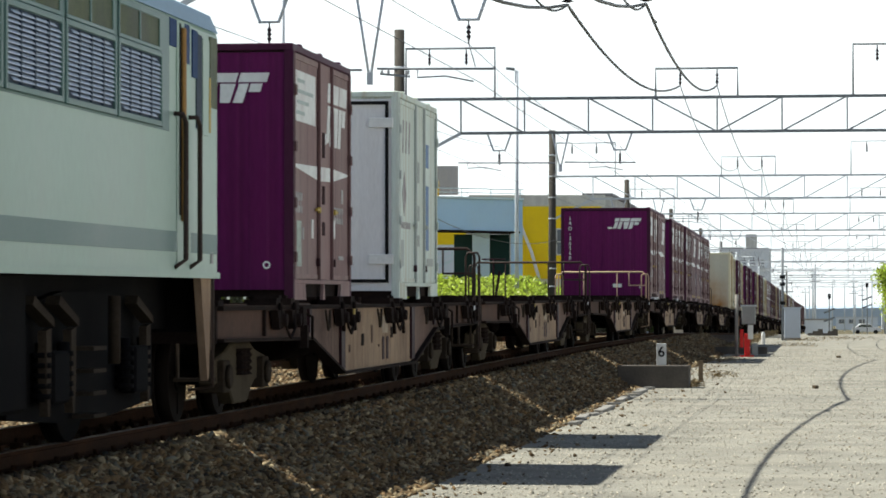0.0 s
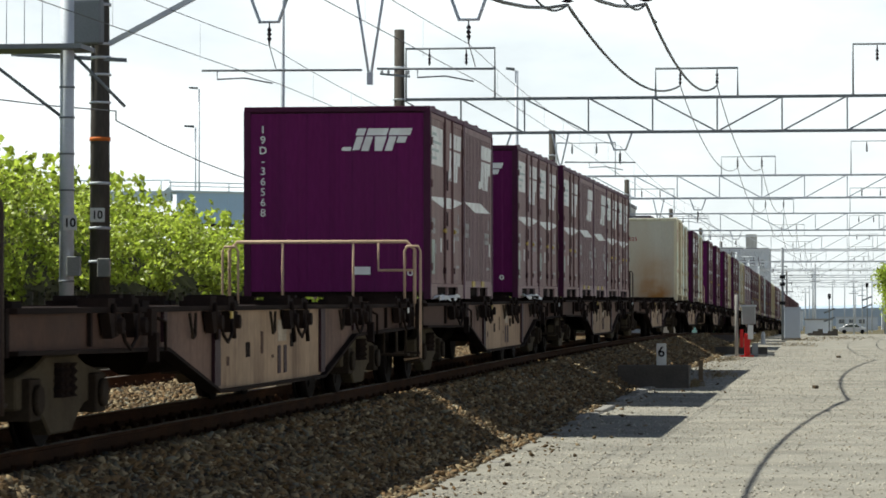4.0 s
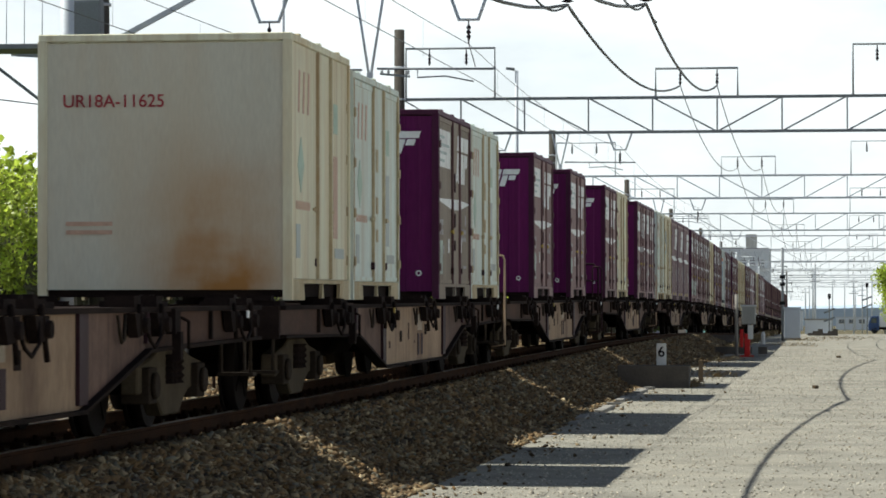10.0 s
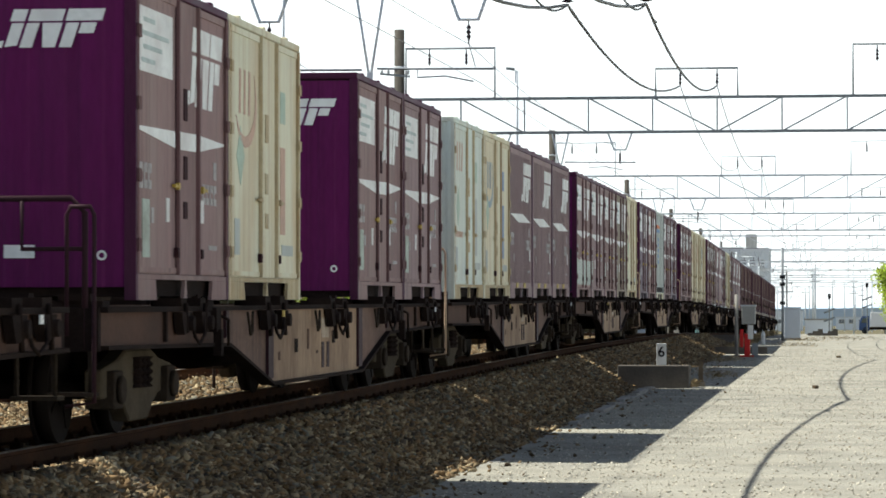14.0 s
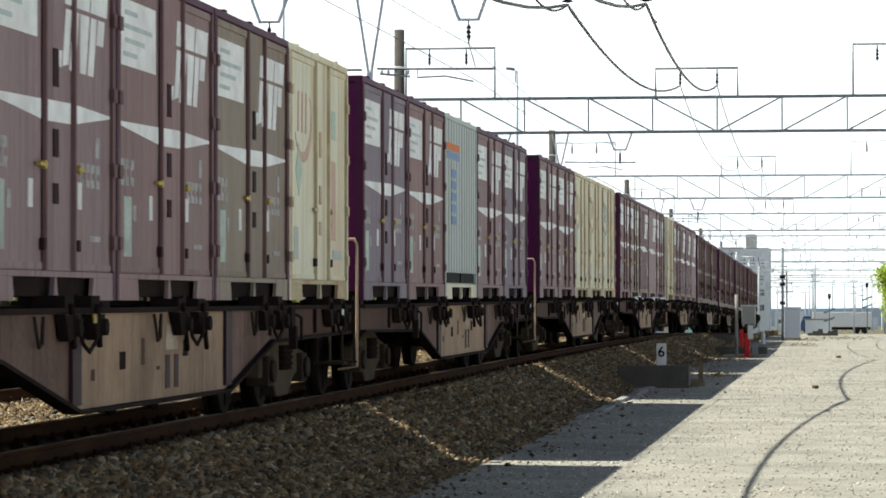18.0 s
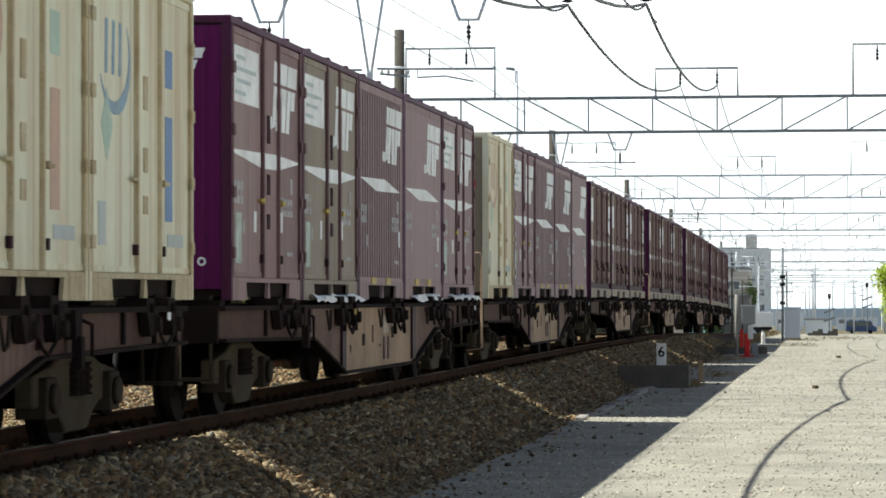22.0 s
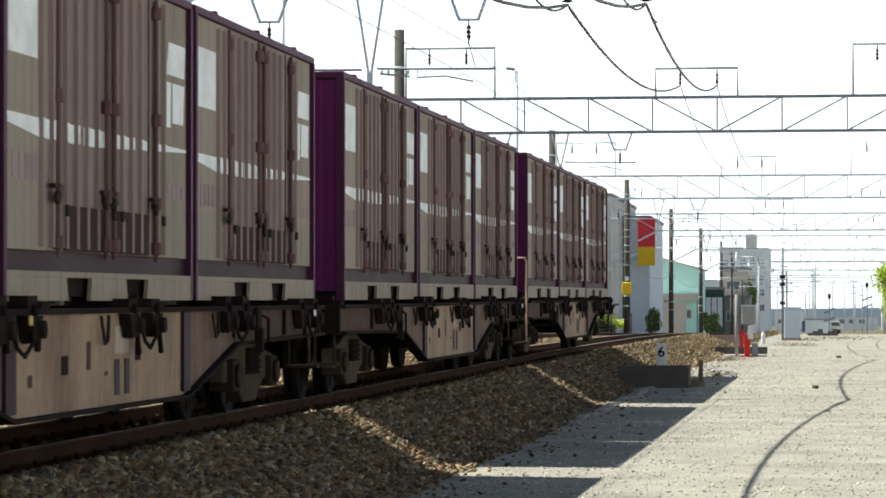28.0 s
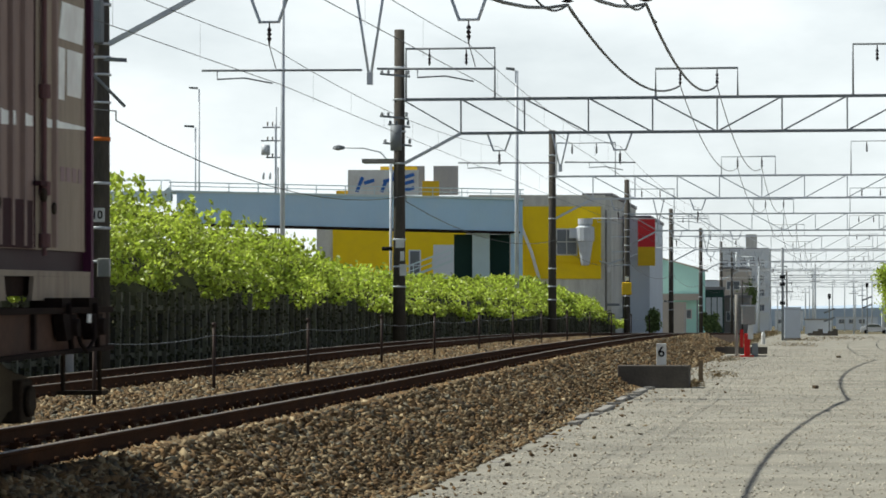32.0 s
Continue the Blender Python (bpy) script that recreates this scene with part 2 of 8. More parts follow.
M["cream"] = mat("cream_paint", (0.726, 0.715, 0.550), 0.55, vary=0.12, scale=1.5, bump=0.04, dirt=(0.550, 0.363, 0.165), dirt_amount=0.75, dirt_scale=0.9, stretch=STREAK, per_object=0.25, streaks=0.6, streak_colour=(0.440, 0.330, 0.187), spec=0.04)
M["pale"] = mat("pale_white_paint", (0.682, 0.770, 0.715), 0.55, vary=0.12, scale=1.5, bump=0.04, dirt=(0.506, 0.440, 0.308), dirt_amount=0.4, dirt_scale=1.1, stretch=STREAK, streaks=0.6, streak_colour=(0.440, 0.330, 0.187), spec=0.04)
M["cool_white"] = mat("cool_white_panel", (0.86, 0.87, 0.88), 0.5, vary=0.08, scale=1.2, bump=0.03, dirt=(0.50, 0.48, 0.44), dirt_amount=0.3, stretch=STREAK, spec=0.04)
M["aqua_grey"] = mat("grey_green_paint", (0.40, 0.45, 0.43), 0.5, vary=0.1, scale=1.5, bump=0.03, dirt=(0.28, 0.28, 0.24), stretch=STREAK)
M["yellow"] = mat("yellow_catch", (0.46, 0.33, 0.07), 0.55, vary=0.3, scale=4)
M["tag_red"] = mat("faded_red_marking", (0.54, 0.36, 0.27), 0.6, vary=0.2, scale=5)
M["tag_green"] = mat("faded_green_marking", (0.42, 0.54, 0.44), 0.6, vary=0.2, scale=5)
M["blue_mark"] = mat("worn_blue_marking", (0.22, 0.33, 0.42), 0.6, vary=0.3, scale=5, dirt=(0.5, 0.5, 0.42), dirt_amount=0.6, dirt_scale=4)
M["tag_blue"] = mat("faded_blue_marking", (0.16, 0.26, 0.44), 0.6, vary=0.2, scale=5)
M["sill"] = mat("wagon_taupe_paint", (0.380, 0.270, 0.182), 0.7, vary=0.32, scale=1.1, fine=18, bump=0.08, dirt=(0.115, 0.071, 0.053), dirt_amount=0.85, dirt_scale=0.9, stretch=(1, 1, 0.5), per_object=0.3, streaks=0.3, streak_colour=(0.103, 0.063, 0.048), spec=0.04)
M["sill_mid"] = mat("wagon_mauve_paint", (0.176, 0.114, 0.091), 0.7, vary=0.35, scale=1.1, fine=18, bump=0.08, dirt=(0.072, 0.046, 0.039), dirt_amount=0.85, dirt_scale=0.9, per_object=0.3, streaks=0.5, streak_colour=(0.052, 0.034, 0.029), spec=0.04)
M["sill_pale"] = mat("worn_stencil_paint", (0.46, 0.39, 0.31), 0.75, vary=0.35, scale=5, bump=0.05, dirt=(0.28, 0.2, 0.15), dirt_amount=0.8, dirt_scale=4, spec=0.04)
# darker brown than the middle sill
M["sill_dark"] = mat("dark_wagon_paint", (0.094, 0.055, 0.042), 0.75, vary=0.35, scale=1.1, fine=18, bump=0.08, dirt=(0.052, 0.036, 0.031), dirt_amount=0.8, dirt_scale=0.9, per_object=0.3, spec=0.04)
M["cream_edge"] = mat("stained_cream_edge", (0.50, 0.43, 0.28), 0.6, vary=0.25, scale=3, dirt=(0.34, 0.20, 0.08), dirt_amount=0.6, dirt_scale=2, streaks=0.5, streak_colour=(0.22, 0.12, 0.05), spec=0.04)
M["under"] = mat("brake_dust_steel", (0.017, 0.012, 0.011), 0.9, vary=0.4, scale=3, bump=0.15, spec=0.04, dirt=(0.04, 0.026, 0.02), dirt_amount=0.6)
M["bogie"] = mat("bogie_grime", (0.042, 0.033, 0.025), 0.9, vary=0.4, scale=3, bump=0.15, dirt=(0.03, 0.022, 0.018), dirt_amount=0.8, spec=0.04)
M["bogie_pan"] = mat("olive_grey_bogie_dust", (0.081, 0.066, 0.046), 0.9, vary=0.4, scale=2.5, bump=0.15, dirt=(0.046, 0.034, 0.025), dirt_amount=0.8, dirt_scale=2, per_object=0.6, spec=0.04)
M["wheel"] = mat("wheel_steel", (0.014, 0.011, 0.010), 0.75, 0.0, vary=0.2, scale=3, spec=0.04)
M["rail_yellow"] = mat("ivory_handrail", (0.48, 0.34, 0.24), 0.6, vary=0.25, scale=3)
M["rail_dark"] = mat("dark_handrail", (0.05, 0.035, 0.03), 0.6, vary=0.25, scale=3)
M["loco_cream"] = mat("loco_cream_paint", (0.345, 0.475, 0.395), 0.4, vary=0.1, scale=0.9, bump=0.02, dirt=(0.36, 0.41, 0.36), dirt_amount=0.35, stretch=STREAK)
M["loco_green"] = mat("loco_grey_green_paint", (0.095, 0.180, 0.165), 0.4, vary=0.1, scale=1, bump=0.02)
M["loco_roof"] = mat("loco_roof_blue_grey", (0.36, 0.50, 0.62), 0.45, vary=0.15, scale=1)
M["loco_dark"] = mat("loco_underframe", (0.006, 0.006, 0.007), 0.9, vary=0.4, scale=2, dirt=(0.016, 0.013, 0.011), spec=0.04)
M["loco_bracket"] = mat("loco_bracket_dust", (0.050, 0.038, 0.028), 0.85, vary=0.35, scale=3, dirt=(0.025, 0.02, 0.017), dirt_amount=0.6, spec=0.04)
M["loco_blue"] = mat("loco_dark_blue_paint", (0.016, 0.05, 0.15), 0.6, vary=0.2, scale=2, spec=0.08)
M["loco_glass"] = mat("loco_green_glass", (0.050, 0.068, 0.026), 0.5, vary=0.6, scale=1.2, bump=0, spec=0.08, dirt=(0.12, 0.14, 0.05), dirt_amount=0.7, dirt_scale=2)
# louvre backing: the shade behind the slats painted in as dark blue
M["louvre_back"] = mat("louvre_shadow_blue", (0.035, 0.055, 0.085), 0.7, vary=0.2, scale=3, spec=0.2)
M["louvre"] = mat("louvre_alloy", (0.50, 0.58, 0.70), 0.45, 0.2, vary=0.15, scale=3)
M["glass"] = mat("dark_glass", (0.05, 0.07, 0.06), 0.08, vary=0.05, bump=0, spec=0.8)
# surroundings
M["bridge_blue"] = mat("bridge_blue_paint", (0.50, 0.70, 0.90), 0.5, vary=0.08, scale=0.5, bump=0.02, dirt=(0.60, 0.74, 0.86), dirt_amount=0.4, dirt_scale=0.6)
M["bridge_pale"] = mat("bridge_pale_steel", (0.60, 0.72, 0.76), 0.55, vary=0.1, scale=1)
M["wall_yellow"] = mat("yellow_render", (0.95, 0.68, 0.02), 0.7, vary=0.08, scale=0.4, bump=0.05, dirt=(0.76, 0.50, 0.05), dirt_amount=0.3)
M["wall_grey"] = mat("grey_render", (0.62, 0.62, 0.58), 0.85, vary=0.2, scale=0.4, bump=0.05, dirt=(0.27, 0.26, 0.235), stretch=STREAK)
M["wall_pale"] = mat("pale_blue_render", (0.64, 0.70, 0.77), 0.8, vary=0.1, scale=0.4)
M["wall_teal"] = mat("turquoise_render", (0.55, 0.90, 0.82), 0.75, vary=0.1, scale=0.4)
M["wall_tan"] = mat("tan_render", (0.55, 0.50, 0.44), 0.8, vary=0.15, scale=0.3)
M["sign_red"] = mat("sign_red", (0.72, 0.05, 0.06), 0.5, vary=0.06)
M["sign_yellow"] = mat("sign_yellow", (0.80, 0.52, 0.03), 0.5, vary=0.06)
M["sign_blue"] = mat("sign_blue", (0.05, 0.16, 0.50), 0.5, vary=0.1)
M["hoarding"] = mat("grey_hoarding", (0.33, 0.33, 0.34), 0.7, vary=0.2, scale=0.6, stretch=STREAK)
M["dark_green"] = mat("dark_green_cladding", (0.025, 0.06, 0.05), 0.7, vary=0.2, scale=0.6)
M["roof"] = mat("roof_sheet", (0.22, 0.22, 0.23), 0.7, vary=0.2, scale=0.5)
M["window"] = mat("window_pane", (0.16, 0.18, 0.20), 0.15, vary=0.15, scale=0.7, bump=0)
M["leaf"] = mat("kudzu_leaf", (0.42, 0.52, 0.07), 0.42, vary=0.9, scale=0.8, fine=3, bump=0, per_island=2.0, spec=0.5)
# dark tone with shade painted in, for hedge core and fence creepers
M["leaf_dark"] = mat("shade_dark_leaf", (0.05, 0.052, 0.028), 0.8, vary=0.5, scale=0.6, fine=3, bump=0, per_island=1.0, spec=0.1)
M["dry_grass"] = mat("dry_grass", (0.33, 0.26, 0.15), 0.9, vary=0.4, scale=2, per_island=1.0, bump=0)
M["bark"] = mat("bark", (0.10, 0.075, 0.05), 0.95, vary=0.3, scale=4, bump=0.4)
M["fence_post"] = mat("fence_concrete", (0.15, 0.15, 0.115), 0.9, vary=0.5, scale=2, per_object=1.0)
M["fence_dark"] = mat("shade_dark_fence_board", (0.018, 0.018, 0.012), 0.9, vary=0.4, scale=1.5, stretch=STREAK)
# pale steel tones with the distance haze painted in
M["haze_far"] = mat("farthest_haze_toned_steel", (0.80, 0.83, 0.86), 0.8, vary=0.05, scale=2, bump=0)
M["haze_steel"] = mat("far_haze_toned_steel", (0.52, 0.56, 0.60), 0.7, vary=0.1, scale=2, bump=0)
# haze is painted into the pale pane, wall and hill colours here
M["haze_pane"] = mat("far_haze_toned_pane", (0.46, 0.50, 0.54), 0.5, vary=0.1, bump=0)
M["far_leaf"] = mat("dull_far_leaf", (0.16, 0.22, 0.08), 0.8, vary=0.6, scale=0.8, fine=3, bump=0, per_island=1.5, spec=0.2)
M["haze_wall"] = mat("far_haze_toned_wall", (0.68, 0.72, 0.76), 0.9, vary=0.12, scale=0.3, bump=0)
M["hill"] = mat("distant_haze_toned_hill", (0.44, 0.54, 0.66), 1.0, vary=0.15, scale=0.004, fine=0.03, bump=0, spec=0)
M["car_white"] = mat("white_car_paint", (0.75, 0.76, 0.78), 0.25, vary=0.04, bump=0)
M["car_blue"] = mat("blue_car_paint", (0.05, 0.09, 0.20), 0.25, vary=0.04, bump=0)
M["tyre"] = mat("tyre", (0.02, 0.02, 0.02), 0.9, vary=0.2, bump=0)
# leaves let part of the sun through
leaf_tree = M["leaf"].node_tree
leaf_bsdf = leaf_tree.nodes["Principled BSDF"]
leaf_thin = leaf_tree.nodes.new("ShaderNodeBsdfTranslucent")
leaf_mix = leaf_tree.nodes.new("ShaderNodeMixShader")
leaf_mix.inputs[0].default_value = 0.5
leaf_tree.links.new(leaf_bsdf.inputs["Base Color"].links[0].from_socket, leaf_thin.inputs["Color"])
leaf_tree.links.new(leaf_bsdf.outputs[0], leaf_mix.inputs[1])
leaf_tree.links.new(leaf_thin.outputs[0], leaf_mix.inputs[2])
leaf_tree.links.new(leaf_mix.outputs[0], leaf_tree.nodes["Material Output"].inputs["Surface"])


def stained(name, base, rust, cx, sx, z0, z1):
    """Cream paint with a broad run of rust down the middle of the panel."""
    m = mat(name, base, 0.55, vary=0.1, scale=1.2, bump=0.04, dirt=(0.55, 0.42, 0.26), dirt_amount=0.45, dirt_scale=1.3, stretch=STREAK)
    n, l = m.node_tree.nodes, m.node_tree.links
    b = n["Principled BSDF"]
    tc, sep = n.new("ShaderNodeTexCoord"), n.new("ShaderNodeSeparateXYZ")
    l.new(tc.outputs["Object"], sep.inputs[0])
    off = n.new("ShaderNodeMath")
    off.operation = "SUBTRACT"
    off.inputs[1].default_value = cx
    l.new(sep.outputs["X"], off.inputs[0])
    mag = n.new("ShaderNodeMath")
    mag.operation = "ABSOLUTE"
    l.new(off.outputs[0], mag.inputs[0])
    wide = n.new("ShaderNodeMapRange")
    wide.interpolation_type = "SMOOTHSTEP"
    wide.inputs["From Min"].default_value, wide.inputs["From Max"].default_value = sx, 0.0
    l.new(mag.outputs[0], wide.inputs["Value"])
    tall = n.new("ShaderNodeMapRange")
    tall.interpolation_type = "SMOOTHSTEP"
    tall.inputs["From Min"].default_value, tall.inputs["From Max"].default_value = z1, z0
    l.new(sep.outputs["Z"], tall.inputs["Value"])
    blot = n.new("ShaderNodeTexNoise")
    blot.inputs["Scale"].default_value = 2.2
    blot.inputs["Detail"].default_value = 6
    l.new(tc.outputs["Object"], blot.inputs["Vector"])
    k1, k2 = n.new("ShaderNodeMath"), n.new("ShaderNodeMath")
    k1.operation = k2.operation = "MULTIPLY"
    l.new(wide.outputs[0], k1.inputs[0])
    l.new(tall.outputs[0], k1.inputs[1])
    l.new(k1.outputs[0], k2.inputs[0])
    l.new(blot.outputs["Fac"], k2.inputs[1])
    k3 = n.new("ShaderNodeMath")
    k3.operation, k3.use_clamp = "MULTIPLY", True
    k3.inputs[1].default_value = 1.75
    l.new(k2.outputs[0], k3.inputs[0])
    mix = n.new("ShaderNodeMixRGB")
    mix.inputs["Color2"].default_value = (*rust, 1)
    l.new(k3.outputs[0], mix.inputs["Fac"])
    l.new(b.inputs["Base Color"].links[0].from_socket, mix.inputs["Color1"])
    l.new(mix.outputs[0], b.inputs["Base Color"])
    return m


M["rust_panel"] = stained("rust_run_cream", (0.60, 0.58, 0.48), (0.40, 0.19, 0.055), 0.52, 1.15, 0.0, 2.05)
M["tan_end"] = mat("olive_tan_paint", (0.27, 0.25, 0.19), 0.6, vary=0.2, scale=1.2, bump=0.05, dirt=(0.33, 0.19, 0.06), dirt_amount=0.7, dirt_scale=0.9, stretch=STREAK)
M["rust_block"] = mat("rusty_ochre_board", (0.34, 0.19, 0.06), 0.8, vary=0.3, scale=2, bump=0.1, dirt=(0.20, 0.11, 0.04))


# ---- mesh helpers ----
def bx(bm, x0, x1, y0, y1, z0, z1):
    """A box between two corners."""
    v = [bm.verts.new((x, y, z)) for x in (x0, x1) for y in (y0, y1) for z in (z0, z1)]
    for f in ((0, 1, 3, 2), (4, 6, 7, 5), (0, 4, 5, 1), (2, 3, 7, 6), (0, 2, 6, 4), (1, 5, 7, 3)):
        bm.faces.new([v[i] for i in f])
    return bm


def rod(bm, a, b, r, seg=8, r2=None):
    """A round bar, tapered if r2 is given, with closed ends."""
    a, b = Vector(a), Vector(b)
    r2 = r if r2 is None else r2
    axis = (b - a).normalized()
    side = axis.orthogonal().normalized()
    other = axis.cross(side)
    ring = []
    for p, rr in ((a, r), (b, r2)):
        ring.append([bm.verts.new(p + (side * math.cos(2 * math.pi * i / seg) + other * math.sin(2 * math.pi * i / seg)) * rr) for i in range(seg)])
    for i in range(seg):
        j = (i + 1) % seg
        f = bm.faces.new((ring[0][i], ring[0][j], ring[1][j], ring[1][i]))
        f.smooth = True
    bm.faces.new(ring[0][::-1])
    bm.faces.new(ring[1])
    return bm


def pipe(bm, pts, r, seg=6):
    """One bent tube through the points."""
    pts = [Vector(p) for p in pts]
    pts = [p for i, p in enumerate(pts) if i == 0 or (p - pts[i - 1]).length > 1e-6]
    rings, side = [], None
    for i, p in enumerate(pts):
        d = (pts[min(i + 1, len(pts) - 1)] - pts[max(i - 1, 0)]).normalized()
        side = d.orthogonal() if side is None else side - d * side.dot(d)
        side.normalize()
        other = d.cross(side)
        bend = 1.0
        if 0 < i < len(pts) - 1:
            bend = 1 / max(math.cos((pts[i + 1] - p).angle(p - pts[i - 1]) / 2), 0.5)
        rings.append([bm.verts.new(p + (side * math.cos(2 * math.pi * k / seg) + other * math.sin(2 * math.pi * k / seg)) * r * (bend if bend < 1.2 else 1.1)) for k in range(seg)])
    for a, b in zip(rings, rings[1:]):
        for k in range(seg):
            j = (k + 1) % seg
            bm.faces.new((a[k], a[j], b[j], b[k])).smooth = True
    bm.faces.new(rings[0][::-1])
    bm.faces.new(rings[-1])
    return bm


def bar(bm, a, b, w, d):
    """A straight flat bar of section w x d from a to b."""
    a, b = Vector(a), Vector(b)
    axis = (b - a).normalized()
    up = Vector((0, 0, 1)) if abs(axis.z) < 0.95 else Vector((0, 1, 0))
    s = axis.cross(up).normalized() * w / 2
    u = s.cross(axis).normalized() * d / 2
    ends = [[bm.verts.new(p + i * s + j * u) for i, j in ((-1, -1), (1, -1), (1, 1), (-1, 1))] for p in (a, b)]
    for i in range(4):
        j = (i + 1) % 4
        bm.faces.new((ends[0][i], ends[0][j], ends[1][j], ends[1][i]))
    bm.faces.new(ends[0][::-1])
    bm.faces.new(ends[1])
    return bm


def prism(bm, outline, axis, lo, hi):
    """A flat outline of pairs pushed along an axis; pairs are (y, z), (x, z) or (x, y)."""
    def at(p, k):
        return {"x": (k, p[0], p[1]), "y": (p[0], k, p[1]), "z": (p[0], p[1], k)}[axis]
    a = [bm.verts.new(at(p, lo)) for p in outline]
    b = [bm.verts.new(at(p, hi)) for p in outline]
    n = len(outline)
    for i in range(n):
        j = (i + 1) % n
        bm.faces.new((a[i], a[j], b[j], b[i]))
    bm.faces.new(a[::-1])
    bm.faces.new(b)
    return bm


def done(name, bm, material, bevel=0.0):
    bmesh.ops.recalc_face_normals(bm, faces=bm.faces)
    if bevel:
        bmesh.ops.bevel(bm, geom=bm.edges[:], offset=bevel, segments=1, affect="EDGES", clamp_overlap=True)
    me = bpy.data.meshes.new(name)
    bm.to_mesh(me)
    bm.free()
    me.materials.append(M[material])
    return me


def part(name, bm, material, parent, label="", bevel=0.0):
    """One mesh object under a thing or a part."""
    ob = new(name, done(name, bm, material, bevel))
    ob.parent = parent
    if label:
        ob["label"] = label
    return ob


def thing(name, label, category, group="", at=(0, 0, 0), turn=0):
    ob = new(name)
    ob.empty_display_size = 0.3
    ob.matrix_basis = pose(*at, 0, 0, turn)
    return tagged(ob, label, category, group)


def share(name, mesh, parent, m=None, label=""):
    """Another piece on an existing mesh."""
    ob = new(name, mesh)
    ob.parent = parent
    if m is not None:
        ob.matrix_basis = m
    if label:
        ob["label"] = label
    return ob


def B():
    return bmesh.new()


def sheet(name, xs, ys, height, material, kind="structure", label=""):
    """A ground sheet over a grid, with its height from a function."""
    verts = [(x, y, height(x, y)) for y in ys for x in xs]
    nx = len(xs)
    faces = [(j * nx + i, j * nx + i + 1, (j + 1) * nx + i + 1, (j + 1) * nx + i) for j in range(len(ys) - 1) for i in range(nx - 1)]
    me = bpy.data.meshes.new(name)
    me.from_pydata(verts, [], faces)
    me.polygons.foreach_set("use_smooth", [True] * len(faces))
    me.materials.append(M[material])
    return tagged(new(name, me), label, kind=kind)


# ---- ground, ballast, road ----
# the shoulder is heaped: a crest beside the sleeper ends, then a steep bank down to the road
HEAP_X = (0.70, 0.95, 1.22, 1.38, 1.56, 1.85, 2.13, 2.38, 2.60)
HEAP_UP = (-0.20, -0.17, -0.11, -0.08, -0.08, -0.08, -0.08, -0.08, -0.08)
HEAP_DOWN = (0.0, 0.0, 0.0, 0.0, 0.19, 0.42, 0.68, 0.93, 1.0)


def ballast_z(x, y):
    """Ballast cross-section: level between the tracks, a shoulder down to the road and to the fence."""
    r = rail_z(y)
    if x > 0.7:
        return r + float(np.interp(x, HEAP_X, HEAP_UP)) - float(np.interp(x, HEAP_X, HEAP_DOWN)) * (r - road_z(y) - 0.06)
    if x > FAR_TRACK - 1.2:
        return r - 0.20
    k = min((FAR_TRACK - 1.2 - x) / 0.9, 1.0)
    return r - 0.20 - 0.14 * k


def ground_z(x, y):
    road = road_z(y)
    if x > 2.6:
        return road - 0.03
    if x > -7.0:
        return min(ballast_z(x, y), road) - 0.10 if x > -6.3 else rail_z(y) - 0.42
    return rail_z(y) - 0.40


YS = [-90 + 4 * i for i in range(128)] + [430, 470, 540, 700, 1000, 1600, 2600, 4500]
sheet("ground", [-3000, -600, -150, -60, -30, -15, -9, -7, -6.3, -5.5, -3, 0, 1.5, 2.6, 4, 8, 14, 20, 40, 100, 400, 3000], YS, ground_z, "soil", label="bare soil with thin grass beside the railway")
sheet("ballast_bed", [-6.3, -5.8, -5.4, -4.2, -2.1, 0, 0.7, 0.95, 1.22, 1.38, 1.56, 1.85, 2.13, 2.38, 2.6, 2.7], [-90 + 3 * i for i in range(170)], ballast_z, "ballast_sheet", label="brown stone ballast under both tracks")
road_xs = [2.66, 3.4, 4.5, 6, 8, 10, 13, 16, 20, 26]
sheet("road", road_xs, [-90 + 3 * i for i in range(180)], lambda x, y: road_z(y) + 0.012, "asphalt", label="worn grey asphalt service road beside the track")
# unseen walls added beside and behind the eye, closing the place, trimming low skylight
for nm, ext in (("wall_east", (25.0, 25.4, -80.0, 150.0, -1.0, 2.6)), ("wall_south", (-40.0, 25.0, -50.4, -50.0, -1.5, 2.4))):
    tagged(new(nm, done(nm, bx(B(), *ext), "wall_tan")), "plain low tan wall, added out of view", kind="structure")

def lathe(bm, x, y, profile, seg=10):
    """A turned solid about a vertical axis from (radius, height) pairs."""
    rings = [[bm.verts.new((x + r * math.cos(2 * math.pi * i / seg), y + r * math.sin(2 * math.pi * i / seg), z)) for i in range(seg)] for r, z in profile]
    for a, b in zip(rings, rings[1:]):
        for i in range(seg):
            j = (i + 1) % seg
            bm.faces.new((a[i], a[j], b[j], b[i]))
    bm.faces.new(rings[0][::-1])
    bm.faces.new(rings[-1])
    return bm


